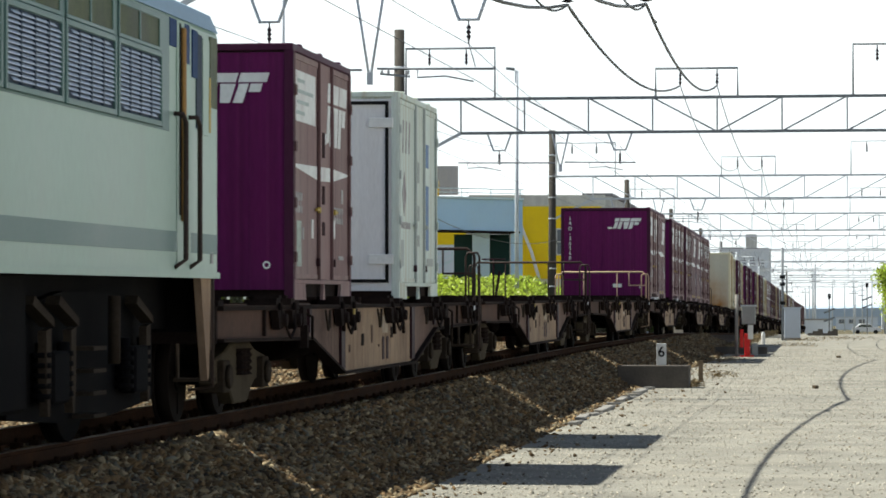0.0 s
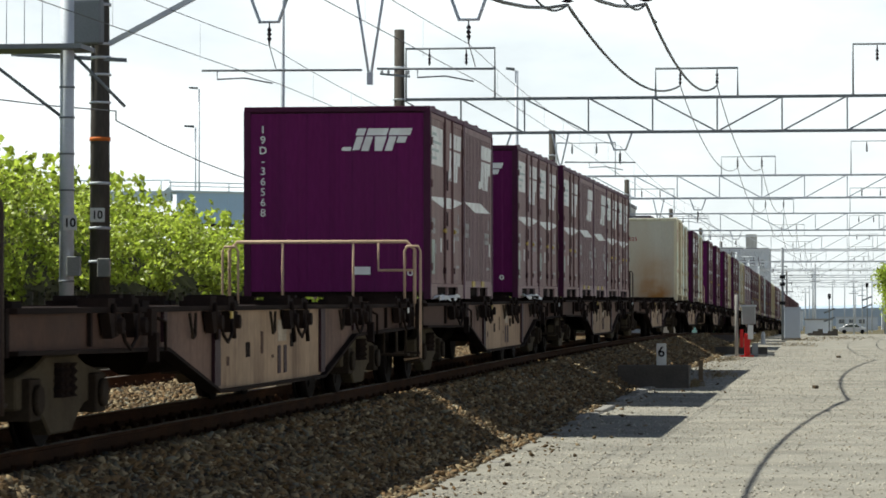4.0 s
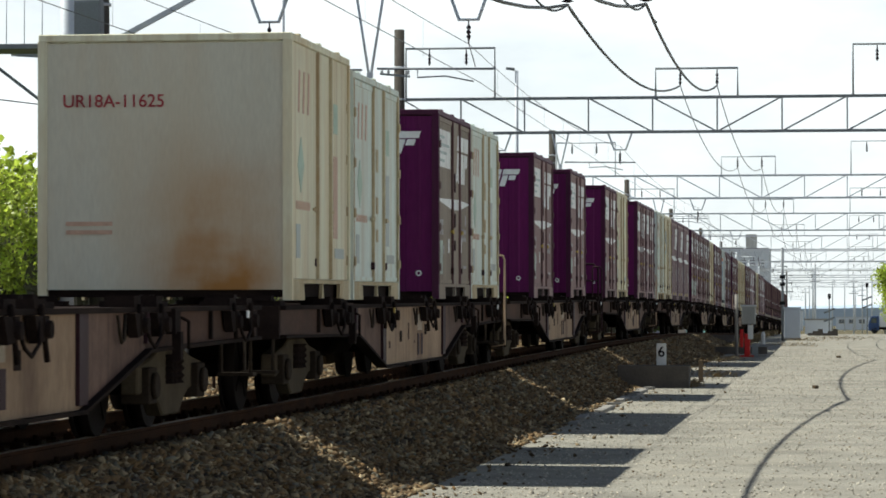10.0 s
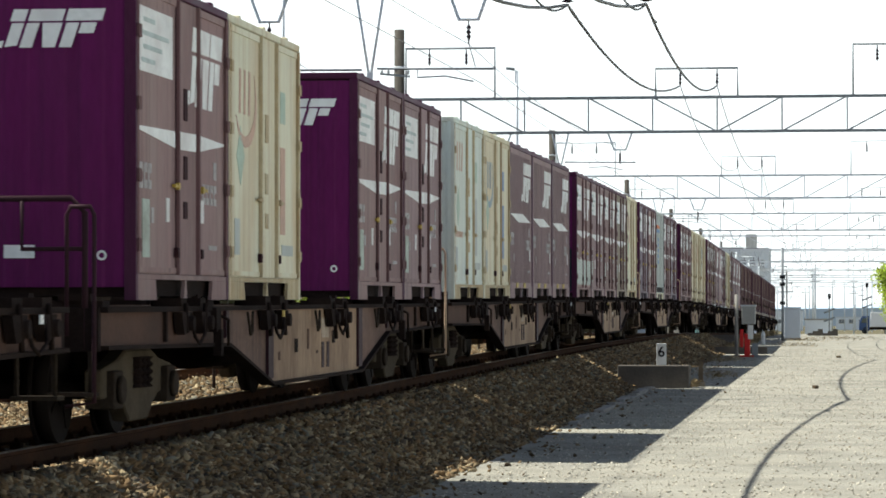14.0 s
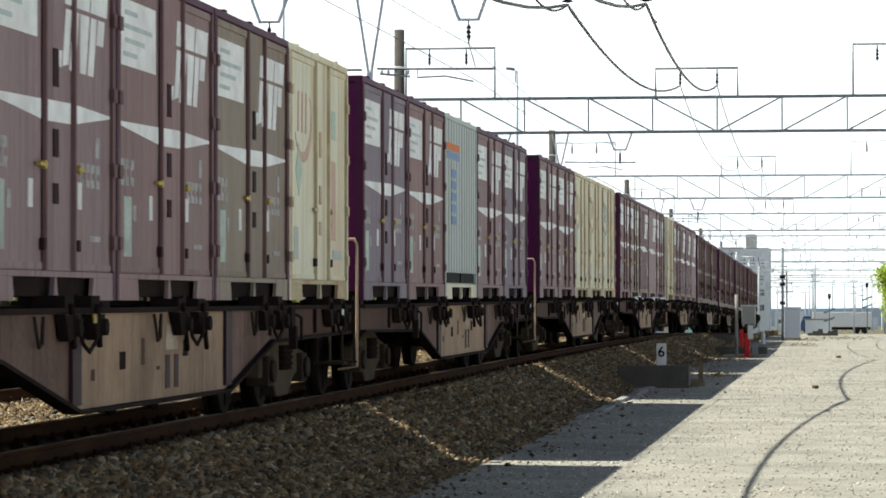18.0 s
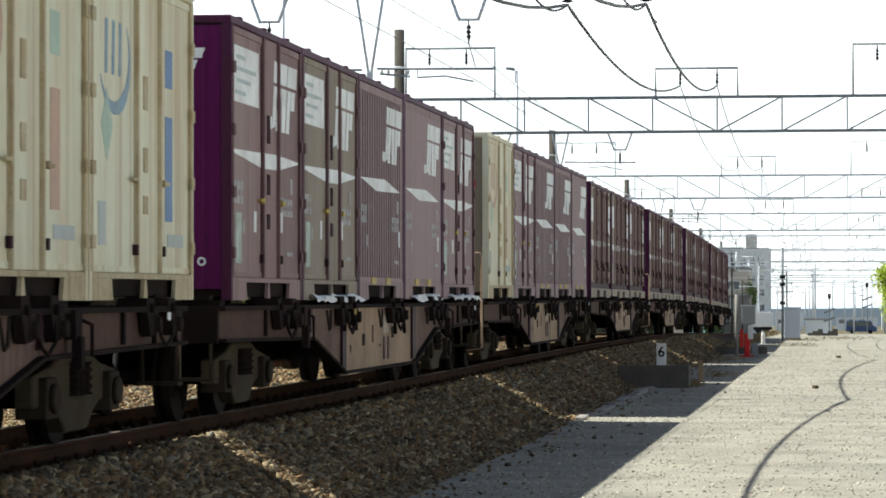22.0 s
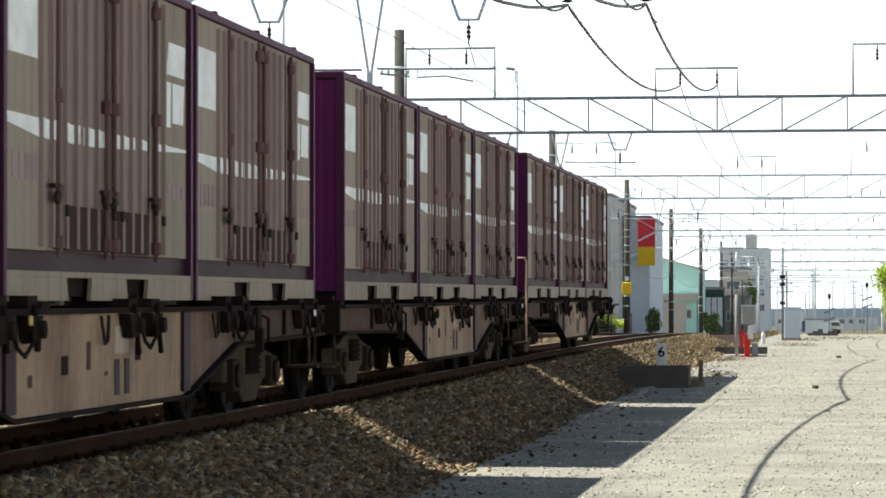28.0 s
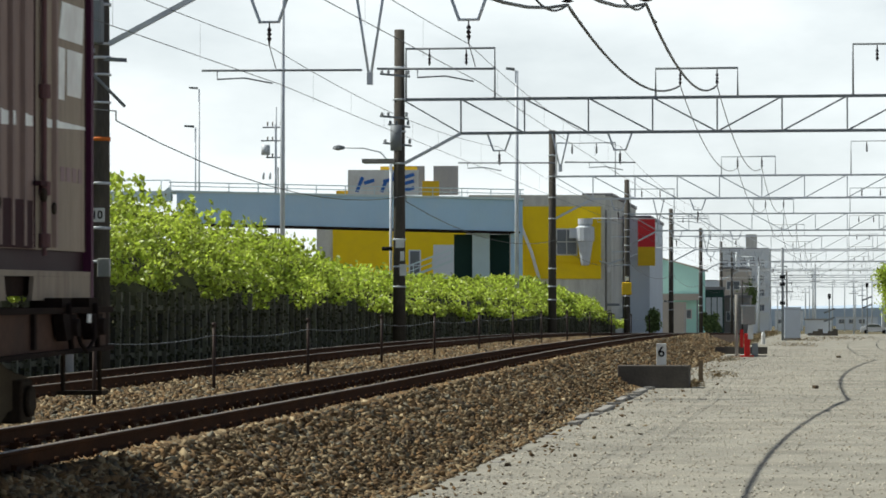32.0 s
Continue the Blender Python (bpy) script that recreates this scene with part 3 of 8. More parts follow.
# ---- tracks ----
def track(x, name):
    ys = [-60 + 4 * i for i in range(120)]
    for side in (-0.566, 0.566):
        for nm, mt, prof in (("rail", "rail_side", ((-0.062, -0.153), (0.062, -0.153), (0.062, -0.14), (0.011, -0.118), (0.011, -0.04), (0.033, -0.03), (0.033, -0.006), (-0.033, -0.006), (-0.033, -0.03), (-0.011, -0.04), (-0.011, -0.118), (-0.062, -0.14))),
                             ("rail_head", "rail_head", ((-0.030, -0.0055), (0.030, -0.0055), (0.024, 0.0), (-0.024, 0.0)))):
            n = len(prof)
            verts = [(x + side + px, y, rail_z(y) + pz) for y in ys for px, pz in prof]
            faces = [(j * n + i, j * n + (i + 1) % n, (j + 1) * n + (i + 1) % n, (j + 1) * n + i) for j in range(len(ys) - 1) for i in range(n)]
            me = bpy.data.meshes.new(nm)
            me.from_pydata(verts, [], faces)
            me.materials.append(M[mt])
            if nm == "rail":
                rail = tagged(new("rail", me), "rusty steel rail on concrete sleepers", "rail", name)
            else:
                share("rail_head", me, rail, label="bright worn running surface")


track(0.0, "rails of the near track")
track(FAR_TRACK, "rails of the far track")
bm = B()
prism(bm, ((-1.0, -0.30), (1.0, -0.30), (1.0, -0.175), (0.45, -0.185), (-0.45, -0.185), (-1.0, -0.175)), "y", -0.12, 0.12)
sleeper_mesh = done("sleeper", bm, "sleeper")
bm = B()
for sx in (-0.566, 0.566):
    for ox in (-0.115, 0.115):
        bx(bm, sx + ox - 0.045, sx + ox + 0.045, -0.05, 0.05, -0.178, -0.125)
        rod(bm, (sx + ox, 0, -0.13), (sx + ox, 0, -0.085), 0.022, 6)
clip_mesh = done("rail_clip", bm, "rail_side")
for tx, lo, hi in ((0.0, 14.0, 96.0), (FAR_TRACK, 34.0, 96.0)):
    y = lo
    while y < hi:
        s = new("sleeper", sleeper_mesh)
        s.location = (tx, y, rail_z(y))
        tagged(s, "grey concrete sleeper sunk in the ballast", "sleeper", "sleepers")
        share("rail_clip", clip_mesh, s)["kind"] = "stuff"
        y += 0.62

# ---- the train ----
TIMES = [i * 1.0 for i in range(33)]


def gone(t):
    """Metres run since the start."""
    q = t / 32
    return 369.03 * q + 3.78 * q ** 2 + 12.8 * q ** 3 - 5.18 * q ** 4


def on_track(u, t, lift=0.0, back=0.0):
    """Pose of a rail vehicle whose middle is u metres along the train, at t seconds."""
    y = u + 18.28 - gone(t)
    slope = math.degrees(math.atan2(rail_z(y + 6) - rail_z(y - 6), 12))
    return pose(0, y, (rail_z(y + 7) + rail_z(y - 7)) / 2, slope) @ pose(0, back, lift)


MOVES = []      # thing, middle of its wagon, height and shift on it


# marks are thin plates 3 mm proud of the side they lie on
def plate(bm, pts, axis, lo, hi):
    return prism(bm, pts, axis, lo, hi)


def emblem_strokes(bm, axis, k, o, z, s, tall=1.0):
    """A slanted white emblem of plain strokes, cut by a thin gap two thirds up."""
    for pts in (((0.0, 0.02), (0.30, 0.0), (0.30, 0.18), (0.0, 0.18)),
                ((0.35, 0.02), (0.58, 0.06), (0.58, 0.64), (0.35, 0.64)),
                ((0.30, 0.69), (0.58, 0.69), (0.58, 1.0), (0.30, 1.0)),
                ((0.64, 0.0), (0.88, 0.0), (0.88, 0.64), (0.64, 0.64)),
                ((1.08, 0.0), (1.32, 0.0), (1.32, 0.64), (0.94, 0.64)),
                ((0.64, 0.69), (1.30, 0.69), (1.30, 1.0), (0.64, 1.0)),
                ((1.40, 0.0), (1.64, 0.0), (1.64, 0.64), (1.40, 0.64)),
                ((1.69, 0.36), (1.98, 0.36), (1.98, 0.64), (1.69, 0.64)),
                ((1.36, 0.69), (2.06, 0.69), (2.06, 1.0), (1.36, 1.0))):
        plate(bm, [(o + (a + 0.24 * b) * s, z + b * 0.72 * s * tall) for a, b in pts], axis, k, k + 0.004)


CW, CH = 1.225, 2.5       # half width and height of a container


def shell(parent, ln, h, material, end_material, ribs=6, lip="wine_dark"):
    """Body of a container from y = 0 to ln: floor frame, end walls with shallow ribs, roof, posts."""
    bm = B()
    bx(bm, -CW + 0.06, CW - 0.06, 0.05, ln - 0.05, 0.16, h - 0.03)
    part("body", bm, material, parent)
    for y0, d, nm in ((0.0, 0.05, "front_wall"), (ln - 0.05, 0.05, "rear_wall")):
        out = -1 if nm == "front_wall" else 1
        face = y0 + 0.014 if out < 0 else y0 + d - 0.014
        line = [(-CW + 0.08, face)]
        for i in range(ribs):
            x = -CW + 0.20 + (2 * CW - 0.40) * (i + 0.5) / ribs
            w = (2 * CW - 0.4) / ribs * 0.36
            line += [(x - w, face), (x - w * 0.75, face + out * 0.012), (x + w * 0.75, face + out * 0.012), (x + w, face)]
        line += [(CW - 0.08, face), (CW - 0.08, face - out * 0.03), (-CW + 0.08, face - out * 0.03)]
        bm = prism(B(), line, "z", 0.10, h - 0.09)
        part(nm, bm, end_material, parent)
    bm = B()
    bx(bm, -CW + 0.005, CW - 0.005, 0.0, ln, h - 0.07, h)
    for i in range(3):
        y = ln * (i + 0.5) / 3
        bx(bm, CW - 0.12, CW - 0.02, y - 0.05, y + 0.05, h, h + 0.03)
    part("roof", bm, "wine_post" if lip == "wine_dark" else lip, parent, bevel=0.008)
    for x in (-1, 1):
        for y0 in (0.0, ln - 0.075):
            bm = B()
            bx(bm, min(x * CW, x * (CW - 0.09)), max(x * CW, x * (CW - 0.09)), y0, y0 + 0.075, 0.0, h - 0.065)
            part("corner_post", bm, "wine_post" if lip == "wine_dark" else lip, parent)


def skirt(parent, ln, material, pockets=((0.21, 0.49), (0.53, 0.80))):
    """Base rail with fork pockets cut as dark recesses, and feet."""
    for x in (-1, 1):
        bm = B()
        a, b = sorted((x * (CW - 0.035), x * (CW - 0.004)))
        cuts = [0.075] + [ln * k for p in pockets for k in p] + [ln - 0.075]
        for i in range(0, len(cuts), 2):
            prism(bm, ((cuts[i], 0.0), (cuts[i + 1], 0.0), (cuts[i + 1] - (0.05 if i + 2 < len(cuts) else 0), 0.16), (cuts[i] + (0.05 if i else 0), 0.16)), "x", a, b)
        bx(bm, a, b, 0.075, ln - 0.075, 0.161, 0.20)
        part("base_rail", bm, material, parent, "scuffed base rail with fork pockets")["kind"] = "stuff"
    bm = B()
    bx(bm, -CW + 0.07, CW - 0.07, 0.08, ln - 0.08, 0.03, 0.158)
    part("floor_frame", bm, "under", parent)


def door_pair(parent, ln, h, material, lip="door_post", yellow=True):
    """Two leaves and a narrow centre panel on each long side, with door posts, hinges, recesses and latches."""
    y0, y1, p0, p1 = 0.08, ln - 0.08, 1.53, 2.34
    for x in (1, -1):
        f0, f1 = sorted((x * (CW - 0.06), x * (CW - 0.022)))
        if x < 0:
            for a, b in ((y0, ln / 2 - 0.01), (ln / 2 + 0.01, y1)):
                part("door", bx(B(), f0, f1, a, b, 0.205, h - 0.075), material, parent)
            continue
        for a, b, outer, latch in ((y0, p0, y0 - 0.035, p0), (p1 + 0.07, y1, y1 - 0.03, p1 + 0.07)):
            leaf = part("door", bx(B(), f0, f1, a, b, 0.205, h - 0.075), material, parent)
            bm = B()
            bx(bm, CW - 0.022, CW - 0.010, a + 0.02, b - 0.02, h - 0.14, h - 0.085)
            bx(bm, CW - 0.022, CW - 0.012, a + 0.02, b - 0.02, 0.215, 0.255)
            part("stile", bm, material, leaf)["kind"] = "stuff"
            bm = B()
            bx(bm, CW - 0.022, CW + 0.003, outer, outer + 0.065, 0.21, h - 0.08)
            for z in (0.42, 0.95, 1.5, 2.05):
                bx(bm, CW + 0.003, CW + 0.02, outer - 0.02, outer + 0.08, z - 0.05, z + 0.05)
            part("door_edge", bm, lip, leaf, "worn door edge with hinges")["kind"] = "stuff"
            s = -1 if latch == p0 else 1
            bm = B()
            bx(bm, CW - 0.006, CW + 0.022, min(latch, latch + s * 0.20), max(latch, latch + s * 0.20), 0.90, 0.925)
            bx(bm, CW - 0.004, CW + 0.024, latch + s * 0.05 - 0.025, latch + s * 0.05 + 0.025, 0.885, 0.94)
            part("latch", bm, "yellow" if yellow else lip, leaf, "yellow latch handle" if yellow else "")
            part("lock_block", bx(B(), CW - 0.02, CW + 0.016, latch + s * 0.04 - 0.035, latch + s * 0.04 + 0.035, 0.34, 0.42), "recess", leaf)
        mid = part("centre_panel", bx(B(), f0, f1, p0 + 0.072, p1 - 0.002, 0.205, h - 0.075), material, parent)
        for z0, z1 in ((1.46, 1.72), (0.98, 1.17), (0.66, 0.80)):
            part("recess", bx(B(), CW - 0.021, CW - 0.013, p0 + 0.30, p0 + 0.44, z0, z1), "recess" if lip == "door_post" else lip, mid)
        for y in (p0, p1):
            post = [(CW - 0.022, y), (CW + 0.006, y + 0.012), (CW + 0.006, y + 0.058), (CW - 0.022, y + 0.07)]
            part("locking_post", prism(B(), post, "z", 0.207, h - 0.076), lip, parent, "raised locking post with a worn edge")
        part("post_gap", bx(B(), CW - 0.02, CW - 0.0135, p0 - 0.022, p0 - 0.001, 0.22, h - 0.15), "recess" if lip == "door_post" else lip, mid)
        part("post_gap", bx(B(), CW - 0.02, CW - 0.0135, p1 + 0.0715, p1 + 0.09, 0.22, h - 0.15), "recess" if lip == "door_post" else lip, mid)


def side_marks(parent, ln, k, split=True):
    """White panel, emblem, lozenge stripe and small stencils on the near side."""
    mid = ln / 2

    def flat(bm, y0, y1, z0, z1, up=0.0):
        plate(bm, ((y0, z0), (y1, z0), (y1, z1), (y0, z1)), "x", k + up, k + up + 0.004)

    if split:
        bm = B()
        flat(bm, 0.18, 1.40, 1.76, 2.26)
        part("data_panel", bm, "logo", parent, "white data panel")
        bm = B()
        for i in range(4):
            flat(bm, 0.27 + 0.06 * (i % 2), 0.74 + 0.5 * ((i * 7) % 3) / 2, 1.83 + i * 0.105, 1.865 + i * 0.105, 0.0041)
        part("print_block", bm, "print_blue", parent, "faded pale green print lines")["kind"] = "stuff"
    bm = B()
    emblem_strokes(bm, "x", k, mid + 0.03, 1.60, 0.70, 1.30)
    part("emblem", bm, "logo", parent, "chalky white emblem strokes")["kind"] = "stuff"
    bm = B()
    if split:
        plate(bm, ((0.10, 1.31), (1.50, 1.22), (1.50, 1.355), (0.10, 1.335)), "x", k, k + 0.004)
        plate(bm, ((1.61, 1.215), (2.32, 1.225), (2.32, 1.37), (1.61, 1.36)), "x", k, k + 0.004)
        plate(bm, ((2.42, 1.23), (ln - 0.12, 1.325), (ln - 0.12, 1.345), (2.42, 1.37)), "x", k, k + 0.004)
    else:
        plate(bm, ((0.15, 1.36), (mid - 0.4, 1.24), (ln - 0.30, 1.275), (mid + 0.2, 1.395)), "x", k, k + 0.004)
    part("stripe", bm, "logo", parent, "white lozenge stripe")
    bm = B()
    for y0, z0, w, h, n in ((0.20, 0.86, 0.46, 0.20, 3), (mid + 0.78, 0.80, 0.62, 0.17, 4)):
        c = w / n                       # a row of stencilled signs, each a block with a gap in it
        for i in range(n):
            flat(bm, y0 + c * i, y0 + c * (i + 0.26), z0, z0 + h)
            flat(bm, y0 + c * (i + 0.30), y0 + c * (i + 0.80), z0 + h * 0.62, z0 + h)
            flat(bm, y0 + c * (i + 0.30), y0 + c * (i + 0.80), z0, z0 + h * 0.34)
    flat(bm, mid + 1.25, mid + 1.37, 1.02, 1.17)
    flat(bm, 0.62, 0.72, 0.60, 0.72)
    flat(bm, mid + 1.05, mid + 1.4, 0.42, 0.46)
    part("stencil", bm, "faint_mark", parent, "small worn stencil marks")["kind"] = "stuff"
    for a, z in ((mid + 1.34, 0.62),) if not split else ((1.16, 0.62), (2.52, 0.64)):
        part("paper_tag", bx(B(), k, k + 0.006, a, a + 0.12, z, z + 0.19), "white_paint", parent, "bright white paper tag")
    if split:
        part("route_sheet", bx(B(), k, k + 0.005, 0.30, 0.56, 0.33, 0.78), "faint_green", parent, "weathered pale green route sheet")


def front_emblem(parent, z=1.92):
    bm = B()
    emblem_strokes(bm, "y", -0.006, 0.06, z, 0.405)
    part("emblem", bm, "logo", parent, "white slanted emblem on the end wall")["kind"] = "stuff"


def front_small(parent):
    bm = B()
    plate(bm, ((0.20, 0.32), (0.44, 0.32), (0.44, 0.42), (0.20, 0.42)), "y", -0.004, 0.0)
    bm2 = B()
    for i in range(10):
        a = 2 * math.pi * i / 10
        a2 = 2 * math.pi * (i + 1) / 10
        plate(bm2, ((0.96 + 0.022 * math.cos(a), 0.34 + 0.022 * math.sin(a)), (0.96 + 0.022 * math.cos(a2), 0.34 + 0.022 * math.sin(a2)), (0.96 + 0.04 * math.cos(a2), 0.34 + 0.04 * math.sin(a2)), (0.96 + 0.04 * math.cos(a), 0.34 + 0.04 * math.sin(a))), "y", -0.004, 0.0)
    part("plate", bm, "logo", parent, "small white maker's plate")
    part("ring_mark", bm2, "logo", parent)


L12, L20 = 3.622, 5.909


def wine_box(side="wine_dusty_warm", label="wine-red steel freight container with double side doors"):
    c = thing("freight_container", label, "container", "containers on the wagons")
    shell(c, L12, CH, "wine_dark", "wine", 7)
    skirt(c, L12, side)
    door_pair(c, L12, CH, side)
    side_marks(c, L12, CW - 0.022)
    front_emblem(c)
    front_small(c)
    return c


def panelled_box():
    """Wine-red box with green panels over its lower doors."""
    c = wine_box("wine_dusty_warm", "wine-red freight container with green panels over its lower doors")
    for a, b in ((0.12, 1.50), (1.62, 2.31), (2.43, L12 - 0.12)):
        part("green_film", bx(B(), CW - 0.012, CW - 0.006, a, b, 0.26, 0.76), "green_film", c, "dull green panel")
    part("end_film", bx(B(), -CW + 0.1, CW - 0.1, -0.012, -0.006, 0.12, 0.98), "dark_end_tone", c, "dark blue-black panel on the end wall")
    return c


RIB = {}


def ribbed_box(side="wine_mauve", label="faded mauve freight container with corrugated sides", ribs=18):
    c = thing("freight_container", label, "container", "containers on the wagons")
    shell(c, L12, CH, "wine_dark", "wine", 7)
    skirt(c, L12, side)
    a0, a1 = 0.16, L12 - 0.16
    for x in (1, -1):
        f0, f1 = sorted((x * (CW - 0.062), x * (CW - 0.047)))
        # sheet and rib flanks carry the groove shade in their colour
        part("side_wall", bx(B(), f0, f1, 0.076, L12 - 0.076, 0.2, CH - 0.072), "wine_groove" if ribs and x > 0 else side, c, "recessed sheet, groove shade painted in where ribbed")
        f0, f1 = sorted((x * (CW - 0.046), x * (CW - 0.012)))
        for a, b in ((0.076, a0), (a1, L12 - 0.076)):
            part("edge_panel", bx(B(), f0, f1, a, b, 0.2, CH - 0.075), side, c)
        part("top_rail", bx(B(), f0, f1, a0 + 0.001, a1 - 0.001, CH - 0.16, CH - 0.076), side, c)
        part("bottom_rail", bx(B(), f0, f1, a0 + 0.001, a1 - 0.001, 0.201, 0.25), side, c)
        if not ribs or x < 0:
            part("side_panel", bx(B(), f0, f1, a0 + 0.002, a1 - 0.002, 0.2505, CH - 0.161), side, c, "smooth streaked side panel")
            continue
        w = (a1 - a0) / ribs
        if (side, x) not in RIB:
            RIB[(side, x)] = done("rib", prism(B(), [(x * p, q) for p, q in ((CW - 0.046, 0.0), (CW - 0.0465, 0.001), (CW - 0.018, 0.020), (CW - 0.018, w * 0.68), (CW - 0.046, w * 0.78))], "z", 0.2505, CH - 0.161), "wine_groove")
            RIB[(side, x, 0)] = done("rib_face", bx(B(), min(x * (CW - 0.0175), x * (CW - 0.0125)), max(x * (CW - 0.0175), x * (CW - 0.0125)), 0.021, w * 0.675, 0.2505, CH - 0.161), side)
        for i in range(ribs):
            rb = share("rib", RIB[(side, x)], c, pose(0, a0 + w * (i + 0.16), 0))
            share("rib_face", RIB[(side, x, 0)], rb, label="outer rib face in the plain side colour")
    side_marks(c, L12, CW - 0.012, False)
    for y in (0.95, 2.1):
        part("pocket_guard", bx(B(), CW - 0.006, CW + 0.004, y, y + 0.34, 0.17, 0.25), "yellow", c, "yellow pocket edge")
    front_emblem(c)
    return c


def cream_box(side="cream", front="pale", mark="tag_red", ring=True, extra="", tone="tag_red", label="cream refrigerated container with rust-stained side doors"):
    c = thing("freight_container", label, "container", "containers on the wagons")
    shell(c, L12, CH, side, front, 1, side)
    skirt(c, L12, "cream_edge" if extra != "gasket" else side)
    door_pair(c, L12, CH, side, "cream_edge" if extra != "gasket" else "aqua_grey", False)
    k = CW - 0.022
    bm = B()
    if ring:
        n = 12
        for i in range(n):
            t0, t1 = radians(-160 + 200 * i / n), radians(-160 + 200 * (i + 1) / n)
            w0, w1 = 0.09 * math.sin(math.pi * i / n), 0.09 * math.sin(math.pi * (i + 1) / n)
            plate(bm, [(0.88 + (0.5 - w) * math.cos(t), 1.78 + (0.40 - w) * math.sin(t)) for w, t in ((-w0 * 0.2, t0), (-w1 * 0.2, t1), (w1 + 0.005, t1), (w0 + 0.005, t0))], "x", k, k + 0.004)
        for i in range(3):
            plate(bm, ((0.55 + i * 0.22, 1.66), (0.63 + i * 0.22, 1.66), (0.65 + i * 0.22, 2.06), (0.57 + i * 0.22, 2.06)), "x", k, k + 0.004)
    else:
        for i in range(3):
            plate(bm, ((0.45 + i * 0.27, 1.78), (0.54 + i * 0.27, 1.78), (0.60 + i * 0.27, 2.18), (0.51 + i * 0.27, 2.18)), "x", k, k + 0.004)
        for i in range(7):
            plate(bm, ((0.35 + i * 0.12, 0.86), (0.43 + i * 0.12, 0.86), (0.43 + i * 0.12, 0.94), (0.35 + i * 0.12, 0.94)), "x", k, k + 0.004)
    part("emblem", bm, tone if not extra == "gasket" else "faint_mark", c, "faded emblem strokes")["kind"] = "stuff"
    bm = B()
    plate(bm, ((0.62, 1.02), (0.80, 1.28), (0.62, 1.55), (0.44, 1.28)), "x", k, k + 0.004)
    part("diamond_mark", bm, "tag_green" if not extra == "gasket" else "faint_mark", c, "faded diamond mark")
    bm = B()
    plate(bm, ((2.62, 0.62), (2.88, 0.62), (2.88, 1.45), (2.62, 1.45)), "x", k, k + 0.004)
    part("colour_band", bm, mark, c, "faded vertical colour band")
    bm = B()
    plate(bm, ((2.62, 1.68), (2.88, 1.68), (2.88, 1.98), (2.62, 1.98)), "x", k, k + 0.004)
    part("colour_band", bm, "tag_green" if mark != "tag_blue" else "tag_blue", c)
    bm = B()
    plate(bm, ((2.7, 0.42), (3.3, 0.42), (3.3, 0.52), (2.7, 0.52)), "x", k, k + 0.004)
    plate(bm, ((0.35, 0.4), (0.58, 0.4), (0.58, 0.72), (0.35, 0.72)), "x", k, k + 0.004)
    part("stencil", bm, "aqua_grey", c)["kind"] = "stuff"
    if extra == "oval":
        bm = B()
        n = 12
        for i in range(n):
            t0, t1 = radians(-150 + 190 * i / n), radians(-150 + 190 * (i + 1) / n)
            w0, w1 = 0.16 * math.sin(math.pi * i / n), 0.16 * math.sin(math.pi * (i + 1) / n)
            plate(bm, [(0.42 + (0.62 - w * 1.3) * math.cos(t), 1.72 + (0.30 - w) * math.sin(t)) for w, t in ((0.0, t0), (0.0, t1), (w1 + 0.006, t1), (w0 + 0.006, t0))], "y", -0.004, 0.002)
        part("crescent_mark", bm, "red_paint", c, "red crescent mark on the end wall")["kind"] = "stuff"
        for i in range(4):
            part("pallet_board", bx(B(), -1.15, 0.75, -0.05, -0.006, 0.12 + i * 0.26, 0.36 + i * 0.26), "rust_block", c, "rusty ochre board across the end", 0.008)
        for x0 in (-0.75, 0.9):
            part("door_rod", rod(B(), (x0, -0.02, 0.15), (x0, -0.02, 2.35), 0.025, 8), "cream_edge", c)
    if extra == "gasket":
        for x0, x1, z0, z1 in ((-1.1, -1.06, 0.2, 2.38), (1.06, 1.1, 0.2, 2.38), (-1.06, 1.06, 2.34, 2.38), (-1.06, 1.06, 0.2, 0.24)):
            part("door_seal", bx(B(), x0, x1, -0.008, 0.004, z0, z1), "black", c, "black rubber door seal")
        for z in (0.42, 2.06):
            part("hinge", bx(B(), 0.86, 1.16, -0.03, -0.009, z, z + 0.12), "logo", c, "white hinge plate", 0.006)
        part("vent_plate", bx(B(), -0.3, 0.0, -0.014, 0.0, 0.9, 1.2), "cream", c)
        part("vent_plate", bx(B(), 0.2, 0.5, -0.014, 0.0, 0.24, 0.29), "aqua_grey", c)
    return c


